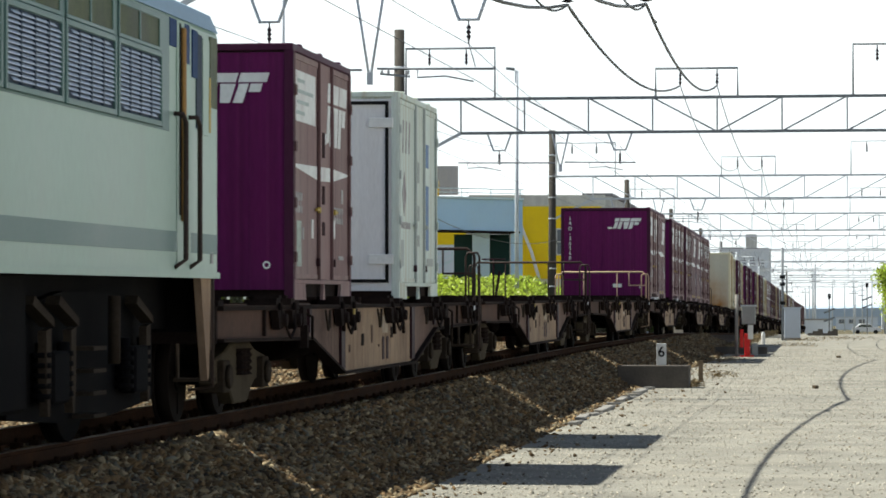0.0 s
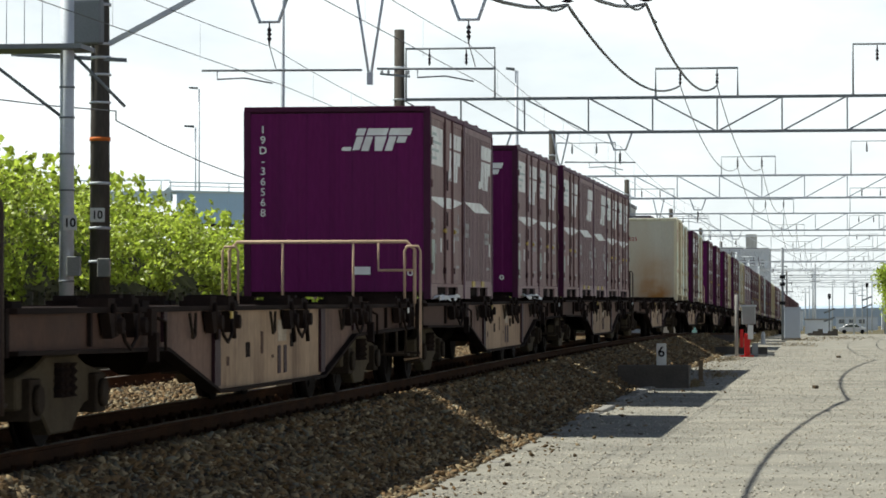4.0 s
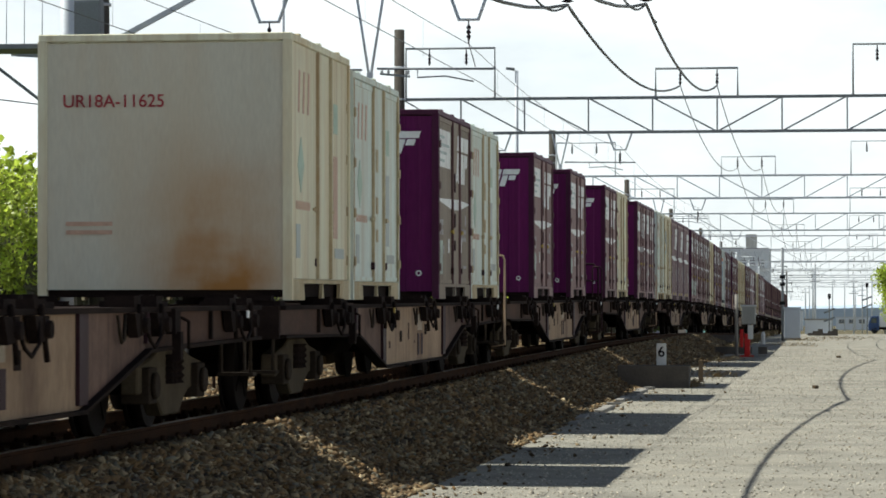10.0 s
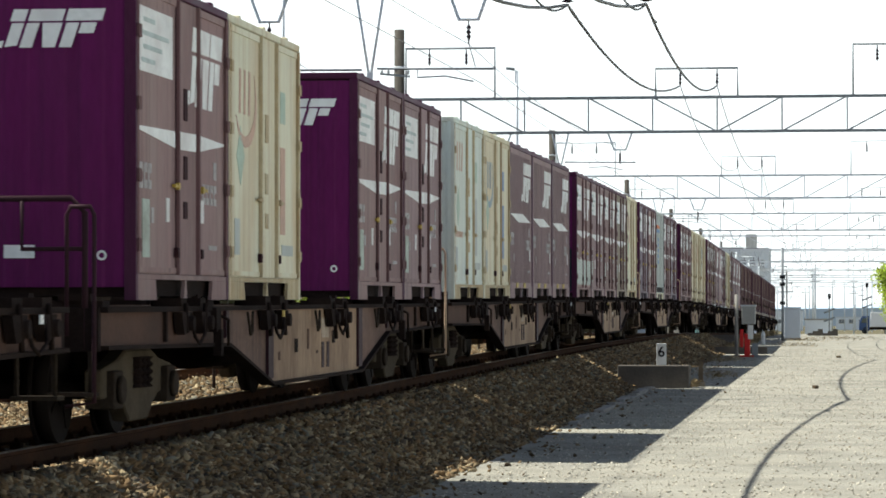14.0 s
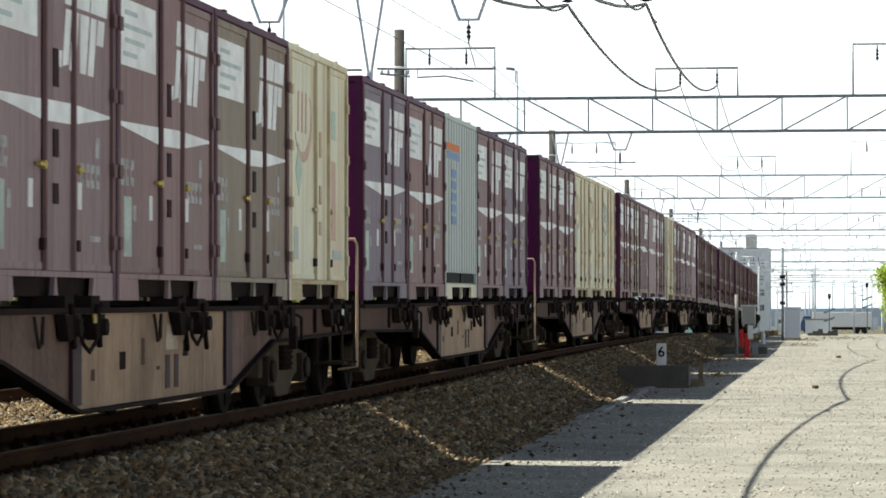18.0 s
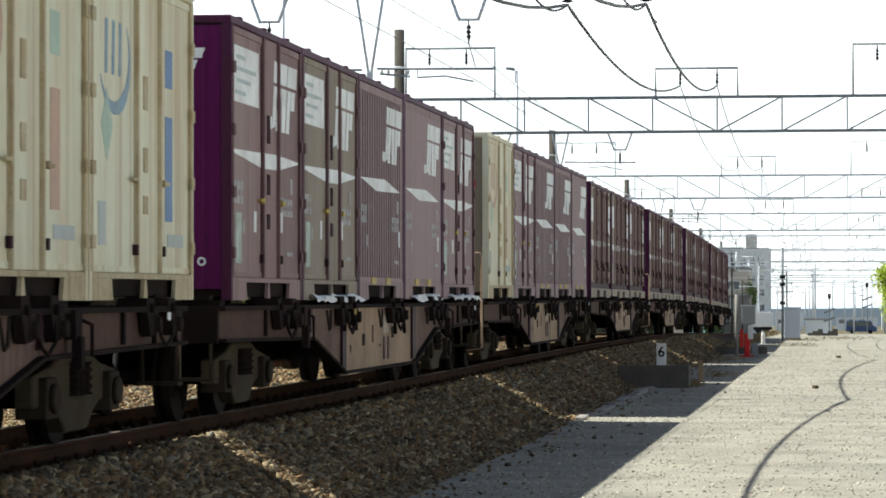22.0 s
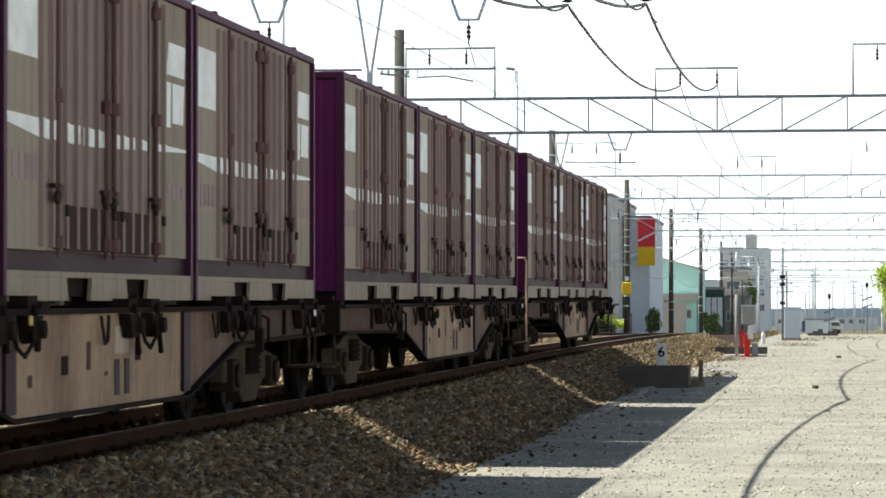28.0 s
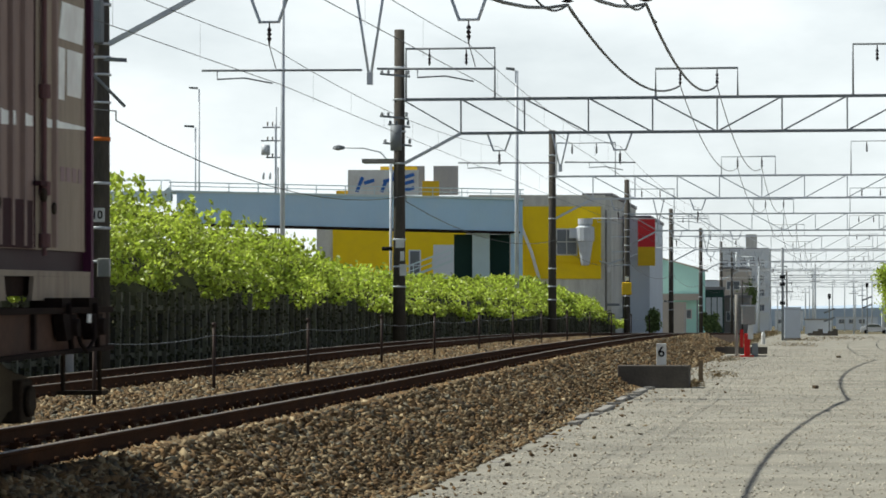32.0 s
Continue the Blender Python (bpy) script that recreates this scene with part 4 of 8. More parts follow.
def grey_box():
    c = thing("freight_container", "grey-green freight container with ribbed sides and blue lettering bars", "container", "containers on the wagons")
    shell(c, L12, CH, "aqua_grey", "aqua_grey", 6, "aqua_grey")
    skirt(c, L12, "cream")
    for x in (1, -1):
        for a, b in ((0.08, 1.84), (1.88, L12 - 0.08)):
            w = (b - a) / 6
            line = [(CW - 0.07, a)]
            for i in range(6):
                y = a + i * w
                line += [(CW - 0.035, y), (CW - 0.035, y + w * 0.2), (CW - 0.008, y + w * 0.3), (CW - 0.008, y + w * 0.85)]
            line += [(CW - 0.035, b), (CW - 0.07, b)]
            part("side_wall", prism(B(), [(x * p, q) for p, q in line], "z", 0.36, CH - 0.075), "aqua_grey", c)
    # black boxes put the shade of the two openings into colour
    for a, b in ((0.16, 1.78), (1.94, L12 - 0.16)):
        part("foot_slot", bx(B(), CW - 0.075, CW - 0.03, a, b, 0.22, 0.355), "black", c, "opening under the side wall, its shade painted black")
    bm = B()
    plate(bm, ((0.2, 2.02), (1.6, 2.02), (1.6, 2.12), (0.2, 2.12)), "x", CW - 0.008, CW - 0.003)
    part("colour_band", bm, "orange", c, "orange band")
    bm = B()
    plate(bm, ((0.2, 1.9), (1.6, 1.9), (1.6, 2.0), (0.2, 2.0)), "x", CW - 0.008, CW - 0.003)
    for i in range(5):
        plate(bm, ((0.7, 1.66 - i * 0.16), (1.25, 1.66 - i * 0.16), (1.25, 1.77 - i * 0.16), (0.7, 1.77 - i * 0.16)), "x", CW - 0.008, CW - 0.003)
    part("lettering_bars", bm, "tag_blue", c, "faded blue lettering bars")
    return c


def long_box():
    """Twenty-foot container with folding doors along the whole side."""
    h = 2.45
    c = thing("freight_container", "long dusty umber freight container with folding side doors", "container", "containers on the wagons")
    shell(c, L20, h, "wine_dark", "wine", 7)
    skirt(c, L20, "umber", ((0.29, 0.40), (0.60, 0.71)))
    for x in (1, -1):
        n = 4
        for i in range(n):
            a = 0.12 + (L20 - 0.24) * i / n
            b = 0.12 + (L20 - 0.24) * (i + 1) / n - 0.02
            bm = B()
            f0, f1 = sorted((x * (CW - 0.07), x * (CW - 0.03)))
            bx(bm, f0, f1, a, b, 0.34, h - 0.075)
            leaf = part("door", bm, "umber" if i in (0, 3) else "umber_mid", c)
            if x < 0:
                continue
            bm = B()
            for kf in ((0.62, 0.82) if i == 0 else (0.10, 0.32) if i == 3 else (0.08, 0.3, 0.52, 0.74)):
                y = a + (b - a) * kf
                prism(bm, ((y, CW - 0.031), (y + 0.015, CW + 0.0), (y + 0.07, CW + 0.0), (y + 0.085, CW - 0.031)), "z", 0.36, h - 0.12)
                for v in bm.verts[-8:]:
                    v.co.x, v.co.y = v.co.y, v.co.x
            part("rib", bm, "umber_mid", leaf, "raised rib of the folding door")["kind"] = "stuff"
            part("fold_gap", bx(B(), CW - 0.0305, CW - 0.024, b - 0.012, b + 0.012, 0.35, h - 0.08), "recess", leaf, "dark fold between two leaves")
            bm = B()
            y = b - 0.12 if i < 2 else a + 0.12
            turned = [(0.017, 0.30)]
            for z in (0.4, 0.75, 1.4, h - 0.22):
                turned += [(0.017, z - 0.05), (0.042, z - 0.045), (0.042, z + 0.045), (0.017, z + 0.05)]
            lathe(bm, CW + 0.004, y, turned + [(0.017, h - 0.1)], 8)
            part("locking_bar", bm, "door_post", leaf, "turned locking bar with collars")
            part("latch", bx(B(), CW - 0.01, CW + 0.03, y - 0.2, y + 0.06, 0.765, 0.795), "recess", leaf)
            if i in (1, 2):
                part("lock_box", bx(B(), CW - 0.0295, CW - 0.008, a + 0.12, b - 0.12, 0.345, 0.66), "recess", leaf, "dark lock box at the foot of the door")
            part("latch", rod(B(), (CW + 0.02, y - 0.14, 0.70), (CW + 0.05, y - 0.14, 0.70), 0.045, 8), "bogie", leaf)
            part("latch", rod(B(), (CW + 0.02, y + 0.16, 0.62), (CW + 0.04, y + 0.16, 0.62), 0.04, 8), "bogie", leaf)
    k = CW - 0.03
    bm = B()
    plate(bm, ((0.2, 1.62), (0.95, 1.62), (0.95, 2.12), (0.2, 2.12)), "x", k, k + 0.004)
    part("data_panel", bm, "logo", c, "white data panel")
    bm = B()
    y, z = 4.90, 1.38
    plate(bm, ((y, z), (y + 0.26, z), (y + 0.28, z + 0.36), (y + 0.1, z + 0.36)), "x", k, k + 0.004)
    plate(bm, ((y + 0.34, z + 0.04), (y + 0.74, z + 0.04), (y + 0.78, z + 0.36), (y + 0.34, z + 0.36)), "x", k, k + 0.004)
    plate(bm, ((y + 0.1, z + 0.42), (y + 0.78, z + 0.42), (y + 0.82, z + 0.68), (y + 0.2, z + 0.68)), "x", k, k + 0.004)
    part("emblem", bm, "logo", c, "chalky white emblem strokes")["kind"] = "stuff"
    for a, b in ((0.14, 1.02), (1.06, 1.5), (1.75, 2.0), (2.25, 2.95), (3.1, 3.8), (4.05, 4.3), (4.58, 5.78)):
        kk = k
        def under(q):
            return 1.215 - 0.12 * min(1.0, (q + 0.4) / 1.2) * (1 - max(0.0, (q - 2.4) / 3.7))
        plate_pts = ((a, under(a)), (b, under(b)), (b, 1.225), (a, 1.23))
        part("stripe", plate(B(), plate_pts, "x", kk, kk + 0.004), "logo", c)
    for i in range(4):
        a, b = 0.12 + (L20 - 0.24) * i / 4, 0.12 + (L20 - 0.24) * (i + 1) / 4 - 0.02
        for kf in ((0.62, 0.82) if i == 0 else (0.10, 0.32) if i == 3 else (0.08, 0.3, 0.52, 0.74)):
            y = a + (b - a) * kf + 0.016
            part("stripe", plate(B(), ((y, under(y)), (y + 0.053, under(y)), (y + 0.053, 1.228), (y, 1.228)), "x", CW + 0.001, CW + 0.004), "logo", c)
    bm = B()
    for i in range(4):
        plate(bm, ((0.3 + i * 0.17, 0.80), (0.42 + i * 0.17, 0.80), (0.42 + i * 0.17, 0.98), (0.3 + i * 0.17, 0.98)), "x", k, k + 0.004)
        plate(bm, ((5.05 + i * 0.17, 0.82), (5.17 + i * 0.17, 0.82), (5.17 + i * 0.17, 0.92), (5.05 + i * 0.17, 0.92)), "x", k, k + 0.004)
    part("stencil", bm, "wine_mauve", c, "worn stencil marks")["kind"] = "stuff"
    return c


# ---- container wagon ----
DECK = 1.03


def bogie_on(w, y0):
    """Two-axle bogie under a wagon, middle at y0."""
    bm = B()
    bx(bm, -0.95, 0.95, -0.2, 0.2, 0.5, 0.72)
    bx(bm, -0.3, 0.3, -0.25, 0.25, 0.72, 0.8)
    bg = part("bogie", bm, "under", w, "grimy two-axle bogie")
    bg.matrix_basis = pose(0, y0, 0)
    for x in (-0.95, 0.95):
        bm = B()
        prism(bm, ((-1.25, 0.34), (-1.25, 0.56), (-0.75, 0.62), (-0.45, 0.70), (0.45, 0.70), (0.75, 0.62), (1.25, 0.56), (1.25, 0.34), (0.72, 0.34), (0.5, 0.26), (0.32, 0.14), (-0.32, 0.14), (-0.5, 0.26), (-0.72, 0.34)), "x", x - 0.07, x + 0.07)
        part("side_frame", bm, "bogie_pan", bg, "olive-grey dusty side frame", bevel=0.015)
        for y in (-0.95, 0.95):
            bm = B()
            bx(bm, x - 0.10, x + 0.13, y - 0.15, y + 0.15, 0.26, 0.55)
            rod(bm, (x + (0.13 if x > 0 else -0.10), y, 0.405), (x + (0.17 if x > 0 else -0.14), y, 0.405), 0.11, 10)
            part("axle_box", bm, "bogie", bg, bevel=0.01)
        for y in (-0.16, 0.0, 0.16):
            coil = [(0.045 if i % 2 else 0.07, 0.40 + i * 0.03) for i in range(9)]
            part("coil_spring", lathe(B(), x + 0.08 * (1 if x > 0 else -1), y, coil, 8), "under", bg)
    return bg


def wheelset_mesh():
    bm = B()
    rod(bm, (-0.85, 0, 0), (0.85, 0, 0), 0.075, 8)
    for x in (-0.566, 0.566):
        s = 1 if x > 0 else -1
        rod(bm, (x - 0.06, 0, 0), (x + 0.06, 0, 0), 0.405, 24)
        rod(bm, (x - s * 0.09, 0, 0), (x - s * 0.06, 0, 0), 0.432, 24)
        rod(bm, (x + s * 0.06, 0, 0), (x + s * 0.075, 0, 0), 0.13, 12)
        for i in range(4):
            a = i * math.pi / 2
            bar(bm, (x + s * 0.062, 0.14 * math.cos(a), 0.14 * math.sin(a)), (x + s * 0.062, 0.33 * math.cos(a), 0.33 * math.sin(a)), 0.02, 0.03)
    return done("wheelset", bm, "wheel")


WHEELSET = wheelset_mesh()


def wagon(rail_mat="rail_dark", brake=False, cross=False, grabs=True):
    """Container flat wagon, middle at the origin, leading end towards -Y."""
    w = thing("container_wagon", "taupe-brown steel container flat wagon with deep middle sills", "wagon", "wagons of the train")
    for x in (-1, 1):
        a, b = sorted((x * 1.28, x * 1.20))
        part("side_sill", prism(B(), ((-2.78, DECK), (2.78, DECK), (2.78, 0.33), (-2.78, 0.33)), "x", a, b), "sill", w, "deep taupe middle sill")
        for e in (-1, 1):
            part("sloping_sill", prism(B(), ((e * 2.782, DECK), (e * 4.9, DECK), (e * 4.9, 0.72), (e * 2.782, 0.333)), "x", a, b), "sill_mid", w, "mauve-brown sloping sill plate")
            part("end_sill", prism(B(), ((e * 4.902, DECK), (e * 9.55, DECK), (e * 9.55, 0.76), (e * 4.902, 0.72)), "x", a, b), "sill_dark", w, "dark end sill")
        bm = B()
        f0, f1 = sorted((x * 1.335, x * 1.20))
        bx(bm, f0, f1, -9.56, 9.56, DECK - 0.035, DECK + 0.005)
        pts = [(-9.55, 0.745), (-4.9, 0.705), (-2.75, 0.315), (2.75, 0.315), (4.9, 0.705), (9.55, 0.745)]
        for p, q in zip(pts, pts[1:]):
            bar(bm, (x * 1.275, p[0], p[1]), (x * 1.275, q[0], q[1]), 0.13, 0.03)
        part("flange", bm, "under", w)
        for y in (-4.9, -2.78, 2.78, 4.9, -7.4, 7.4):
            f0, f1 = sorted((x * 1.281, x * 1.31))
            half = 0.13 if abs(y) < 3 else 0.06 if abs(y) < 5 else 0.03
            part("web_stiffener", bx(B(), f0, f1, y - half, y + half, 0.36 if abs(y) < 3 else 0.76, DECK - 0.036), "wine_dark" if abs(y) < 5 else "under", w)
        if x > 0:
            # dark plates on the sill stand in for the shade in its holes
            for y, z in ((-1.25, 0.64), (1.05, 0.70), (-2.0, 0.82)):
                bm = B()
                bx(bm, 1.281, 1.286, y - 0.09, y + 0.09, z - 0.06, z + 0.07)
                part("sill_hole", bm, "under", w, "access hole, its shade painted as a dark plate")
            for y in (0.35, 0.68):
                bm = B()
                bx(bm, 1.281, 1.287, y - 0.075, y + 0.075, 0.40, 0.66)
                part("sill_slot", bm, "wine_dark", w)
            part("stencil_patch", bx(B(), 1.281, 1.285, 0.28, 0.74, 0.70, 0.90), "sill_pale", w, "pale worn stencil patch")
            for y, z0, z1 in ((-0.55, 0.60, 0.80), (0.0, 0.55, 0.58), (-2.2, 0.52, 0.60)):
                part("stain", bx(B(), 1.281, 1.284, y - 0.05, y + 0.06, z0, z1), "sill_dark", w)
            for y in (-5.6, 5.7):
                bm = B()
                bx(bm, 1.29, 1.37, y - 0.10, y + 0.10, 0.82, 1.02)
                bx(bm, 1.33, 1.40, y - 0.05, y + 0.05, 0.62, 0.84)
                pipe(bm, [(1.37, y + 0.1, 0.95), (1.40, y + 0.26, 0.92), (1.40, y + 0.26, 0.70)], 0.014, 5)
                part("twist_lock_lever", bm, "under", w)
            for q in range(5):
                yc = -8.4 + 3.755 * q + 1.9
                bm = B()
                for o in (-0.42, 0.36):
                    bx(bm, 1.12, 1.345, yc + o - 0.12, yc + o + 0.10 + 0.04 * (q % 3), DECK + 0.006, DECK + 0.07 + 0.02 * (q % 2))
                    prism(bm, ((yc + o - 0.20, DECK - 0.04), (yc + o + 0.2, DECK - 0.04), (yc + o + 0.12, DECK - 0.2), (yc + o - 0.1, DECK - 0.22)), "x", 1.30, 1.37)
                    rod(bm, (1.36, yc + o + 0.08 * (q % 3), DECK - 0.20 - 0.07 * (q % 3)), (1.36, yc + o, DECK + 0.03), 0.02, 8)
                    rod(bm, (1.31, yc + o + 0.1, DECK - 0.13), (1.41, yc + o + 0.1, DECK - 0.13), 0.06, 10)
                pipe(bm, [(1.36, yc - 0.3, DECK - 0.06), (1.39, yc - 0.2, DECK - 0.24), (1.39, yc, DECK - 0.30), (1.39, yc + 0.2, DECK - 0.22), (1.36, yc + 0.28, DECK - 0.06)], 0.014, 5)
                clamp = part("container_clamp", bm, "under", w, "black greasy container clamp with hanging levers")
                clamp["kind"] = "stuff"
                if q % 3 == 1:
                    part("clamp_tag", bx(B(), 1.40, 1.412, yc - 0.06 + 0.1 * (q % 2), yc + 0.02 + 0.1 * (q % 2), DECK - 0.1, DECK - 0.04), "yellow" if q % 2 else "logo", clamp, "small pale tag")
            for y in (-0.2, -3.9, 3.9):
                bm = B()
                pipe(bm, [(1.31, y - 0.08, 0.98), (1.33, y - 0.08, 0.84), (1.33, y - 0.03, 0.78), (1.33, y + 0.05, 0.80), (1.33, y + 0.08, 0.98)], 0.013, 5)
                part("hook", bm, "bogie", w)
    for y in (-9.25, -5.75, -5.35, -2.05, -1.65, 1.65, 2.05, 5.35, 5.75, 9.25):
        for x in (-1.05, 1.05):
            bm = B()
            bx(bm, x - 0.2, x + 0.2, y - 0.12, y + 0.12, DECK + 0.002, DECK + 0.05)
            bx(bm, x - 0.12, x + 0.12, y - 0.16, y - 0.02, DECK + 0.049, DECK + 0.10)
            part("container_seat", bm, "under", w)
    bm = B()
    bx(bm, -0.28, 0.28, -9.5, 9.5, 0.70, DECK - 0.04)
    for y in range(-9, 10, 2):
        bx(bm, -1.2, 1.2, y - 0.08, y + 0.08, 0.80, DECK - 0.012)
    part("centre_sill", bm, "under", w)
    bm = B()
    bx(bm, -1.2, 1.2, -9.5, 9.5, DECK - 0.012, DECK - 0.004)
    part("deck_plate", bm, "under", w)
    bm = B()
    rod(bm, (0.3, -1.8, 0.62), (0.3, 0.3, 0.62), 0.2, 12)
    bx(bm, -0.7, -0.2, 0.6, 1.6, 0.45, 0.7)
    part("air_tank", bm, "under", w)
    for y in (-9.55, 9.55):
        s = 1 if y > 0 else -1
        bm = B()
        bx(bm, -1.28, 1.28, min(y, y + s * 0.09), max(y, y + s * 0.09), 0.72, DECK)
        part("end_beam", bm, "under", w)
        bm = B()
        bx(bm, -0.12, 0.12, min(y, y + s * 0.5), max(y, y + s * 0.5), 0.76, 0.98)
        bx(bm, -0.2, 0.2, min(y + s * 0.42, y + s * 0.62), max(y + s * 0.42, y + s * 0.62), 0.70, 1.02)
        part("coupler", bm, "under", w, bevel=0.02)
        bm = B()
        pipe(bm, [(0.4, y, 0.8), (0.42, y + s * 0.2, 0.5), (0.36, y + s * 0.5, 0.42), (0.28, y + s * 0.7, 0.55)], 0.025, 6)
        part("brake_hose", bm, "black", w)
        bm = B()
        yy = y + s * 0.07
        pipe(bm, [(1.22, yy, 0.98), (1.22, yy, 0.42), (0.95, yy, 0.42), (0.95, yy, 0.98)], 0.018, 6)
        bx(bm, 0.93, 1.26, yy - 0.1, yy + 0.1, 0.40, 0.43)
        part("step_ladder", bm, "bogie", w)
    y = -9.62
    top = DECK + 0.78
    if cross:
        bm = B()
        pipe(bm, [(-1.18, y, DECK - 0.1), (-1.18, y, top - 0.1), (-1.08, y, top), (1.08, y, top), (1.18, y, top - 0.1), (1.18, y, DECK - 0.3)], 0.021, 8)
        for x in (-0.5, 0.4):
            rod(bm, (x, y, DECK - 0.1), (x, y, top), 0.017, 6)
        pipe(bm, [(1.18, y, top - 0.36), (0.72, y, top - 0.36), (0.72, y, top)], 0.017, 6)
        part("end_handrail", bm, rail_mat, w, "bent tube handrail across the end")
    for x in (-1.0, 1.0) if grabs else ():
        bm = B()
        yy = y - 0.05
        pipe(bm, [(x * 1.06, yy, DECK - 0.2), (x * 1.06, yy, DECK + 0.66), (x * 1.09, yy, DECK + 0.72), (x * 1.23, yy, DECK + 0.72), (x * 1.26, yy, DECK + 0.66), (x * 1.26, yy, 0.36), (x * 1.05, yy, 0.33)], 0.015, 8)
        part("side_handrail", bm, rail_mat, w, "tube grab rail at the wagon corner")
    if brake:
        bm = B()
        rod(bm, (-0.75, y + 0.05, DECK - 0.2), (-0.75, y + 0.05, DECK + 0.84), 0.02, 6)
        bar(bm, (-0.72, y + 0.05, DECK), (-0.62, y + 0.05, DECK + 0.6), 0.05, 0.05)
        n = 14
        for i in range(n):
            a, b = 2 * math.pi * i / n, 2 * math.pi * (i + 1) / n
            rod(bm, (-0.75 + 0.24 * math.cos(a), y + 0.05 + 0.24 * math.sin(a), DECK + 0.85), (-0.75 + 0.24 * math.cos(b), y + 0.05 + 0.24 * math.sin(b), DECK + 0.85), 0.014, 5)
        for i in range(4):
            a = i * math.pi / 2
            rod(bm, (-0.75, y + 0.05, DECK + 0.85), (-0.75 + 0.24 * math.cos(a), y + 0.05 + 0.24 * math.sin(a), DECK + 0.85), 0.01, 5)
        part("brake_wheel", bm, "wine_dark", w, "hand brake wheel on a post")
    for y in (-7.1, 7.1):
        bg = bogie_on(w, y)
        for a in (-0.95, 0.95):
            share("wheelset", WHEELSET, bg, pose(0, a, 0.405))
    for ch in w.children:                    # body and bogie spacing shortened to fit the camera's view
        if ch.name.startswith("bogie"):
            ch.matrix_basis = pose(0, ch.matrix_basis.translation.y * 0.975, 0)
        else:
            ch.data.transform(Matrix.Diagonal((1.0, 0.975, 1.0, 1.0)))
            for sub in ch.children:
                sub.data.transform(Matrix.Diagonal((1.0, 0.975, 1.0, 1.0)))
    return w


SPIN = []       # wheelset, middle of its vehicle, its axle, its radius


# ---- engine at the head of the train, middle at the origin ----
def engine():
    e = thing("electric_locomotive", "pale green and grey-green electric locomotive with louvred sides", "locomotive")
    R = 8.9                                        # half length of the body
    bm = B()
    prism(bm, ((-1.38, 1.30), (1.38, 1.30), (1.38, 3.26), (1.30, 3.42), (1.05, 3.54), (0.5, 3.62), (-0.5, 3.62), (-1.05, 3.54), (-1.30, 3.42), (-1.38, 3.26)), "y", -R, R)
    part("body", bm, "loco_cream", e)
    bm = B()
    prism(bm, ((1.385, 3.29), (1.315, 3.44), (1.06, 3.56), (0.5, 3.64), (-0.5, 3.64), (-1.06, 3.56), (-1.315, 3.44), (-1.385, 3.29)), "y", -R - 0.01, R + 0.02)
    part("roof", bm, "loco_roof", e, "pale blue-grey roof")
    for x in (-1, 1):
        def slab(name, y0, y1, z0, z1, d0, d1, material, parent, label="", bevel=0.0):
            f0, f1 = sorted((x * d0, x * d1))
            return part(name, bx(B(), f0, f1, y0, y1, z0, z1), material, parent, label, bevel)
        slab("upper_band", -R + 0.02, R - 1.9, 2.385, 3.275, 1.381, 1.386, "loco_green", e, "grey-green upper band")
        slab("waist_stripe", -R + 0.02, R - 0.02, 1.46, 1.62, 1.381, 1.386, "loco_green", e, "grey-green waist stripe")
        slab("sill", -R + 0.02, R - 0.02, 1.26, 1.31, 1.37, 1.41, "loco_cream", e)
        for i in range(9):
            y1 = 6.65 - i * 1.54
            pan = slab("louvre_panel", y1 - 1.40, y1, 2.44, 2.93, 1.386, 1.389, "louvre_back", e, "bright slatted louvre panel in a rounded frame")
            for a, b, z0, z1 in ((y1 - 1.44, y1 - 1.385, 2.40, 2.97), (y1 - 0.015, y1 + 0.04, 2.40, 2.97), (y1 - 1.385, y1 - 0.015, 2.40, 2.445), (y1 - 1.385, y1 - 0.015, 2.925, 2.97)):
                slab("louvre_frame", a, b, z0, z1, 1.386, 1.409, "loco_green", pan, "", 0.006)
            for j in range(14):
                z = 2.468 + j * 0.0325
                f0, f1 = x * 1.389, x * 1.404
                bm = prism(B(), ((f0, z + 0.012), (f1, z - 0.002), (f1, z + 0.005), (f0, z + 0.021)), "y", y1 - 1.37 + (0.12 if j in (0, 13) else 0), y1 - 0.03 - (0.12 if j in (0, 13) else 0))
                part("slat", bm, "louvre", pan)
            for f in (0.25, 0.5, 0.75):
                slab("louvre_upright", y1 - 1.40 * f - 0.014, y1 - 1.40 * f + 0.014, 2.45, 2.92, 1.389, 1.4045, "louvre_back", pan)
            for h0 in (y1 - 1.37, y1 - 0.69):
                w = slab("clerestory_window", h0, h0 + 0.64, 3.005, 3.215, 1.386, 1.391, "loco_glass", e, "dark olive-green window pane")
                for a, b, z0, z1 in ((h0 - 0.03, h0 + 0.67, 3.215, 3.245), (h0 - 0.03, h0 + 0.67, 2.975, 3.005), (h0 - 0.03, h0, 3.005, 3.215), (h0 + 0.64, h0 + 0.67, 3.005, 3.215)):
                    slab("window_frame", a, b, z0, z1, 1.386, 1.40, "loco_green", w, "", 0.004)
        for s in (-1, 1):
            def at(a, b):
                return sorted((s * a, s * b))
            y0, y1 = at(7.28, 7.80)
            door = slab("cab_door", y0, y1, 1.32, 3.27, 1.381, 1.388, "loco_cream", e)
            # black plate painted in for the shade of the door recess
            slab("door_recess", *at(7.36, 7.42), 1.75, 3.25, 1.388, 1.392, "black", door)
            slab("door_window", *at(7.56, 7.74), 2.95, 3.26, 1.388, 1.393, "loco_blue", door, "dark blue window strip")
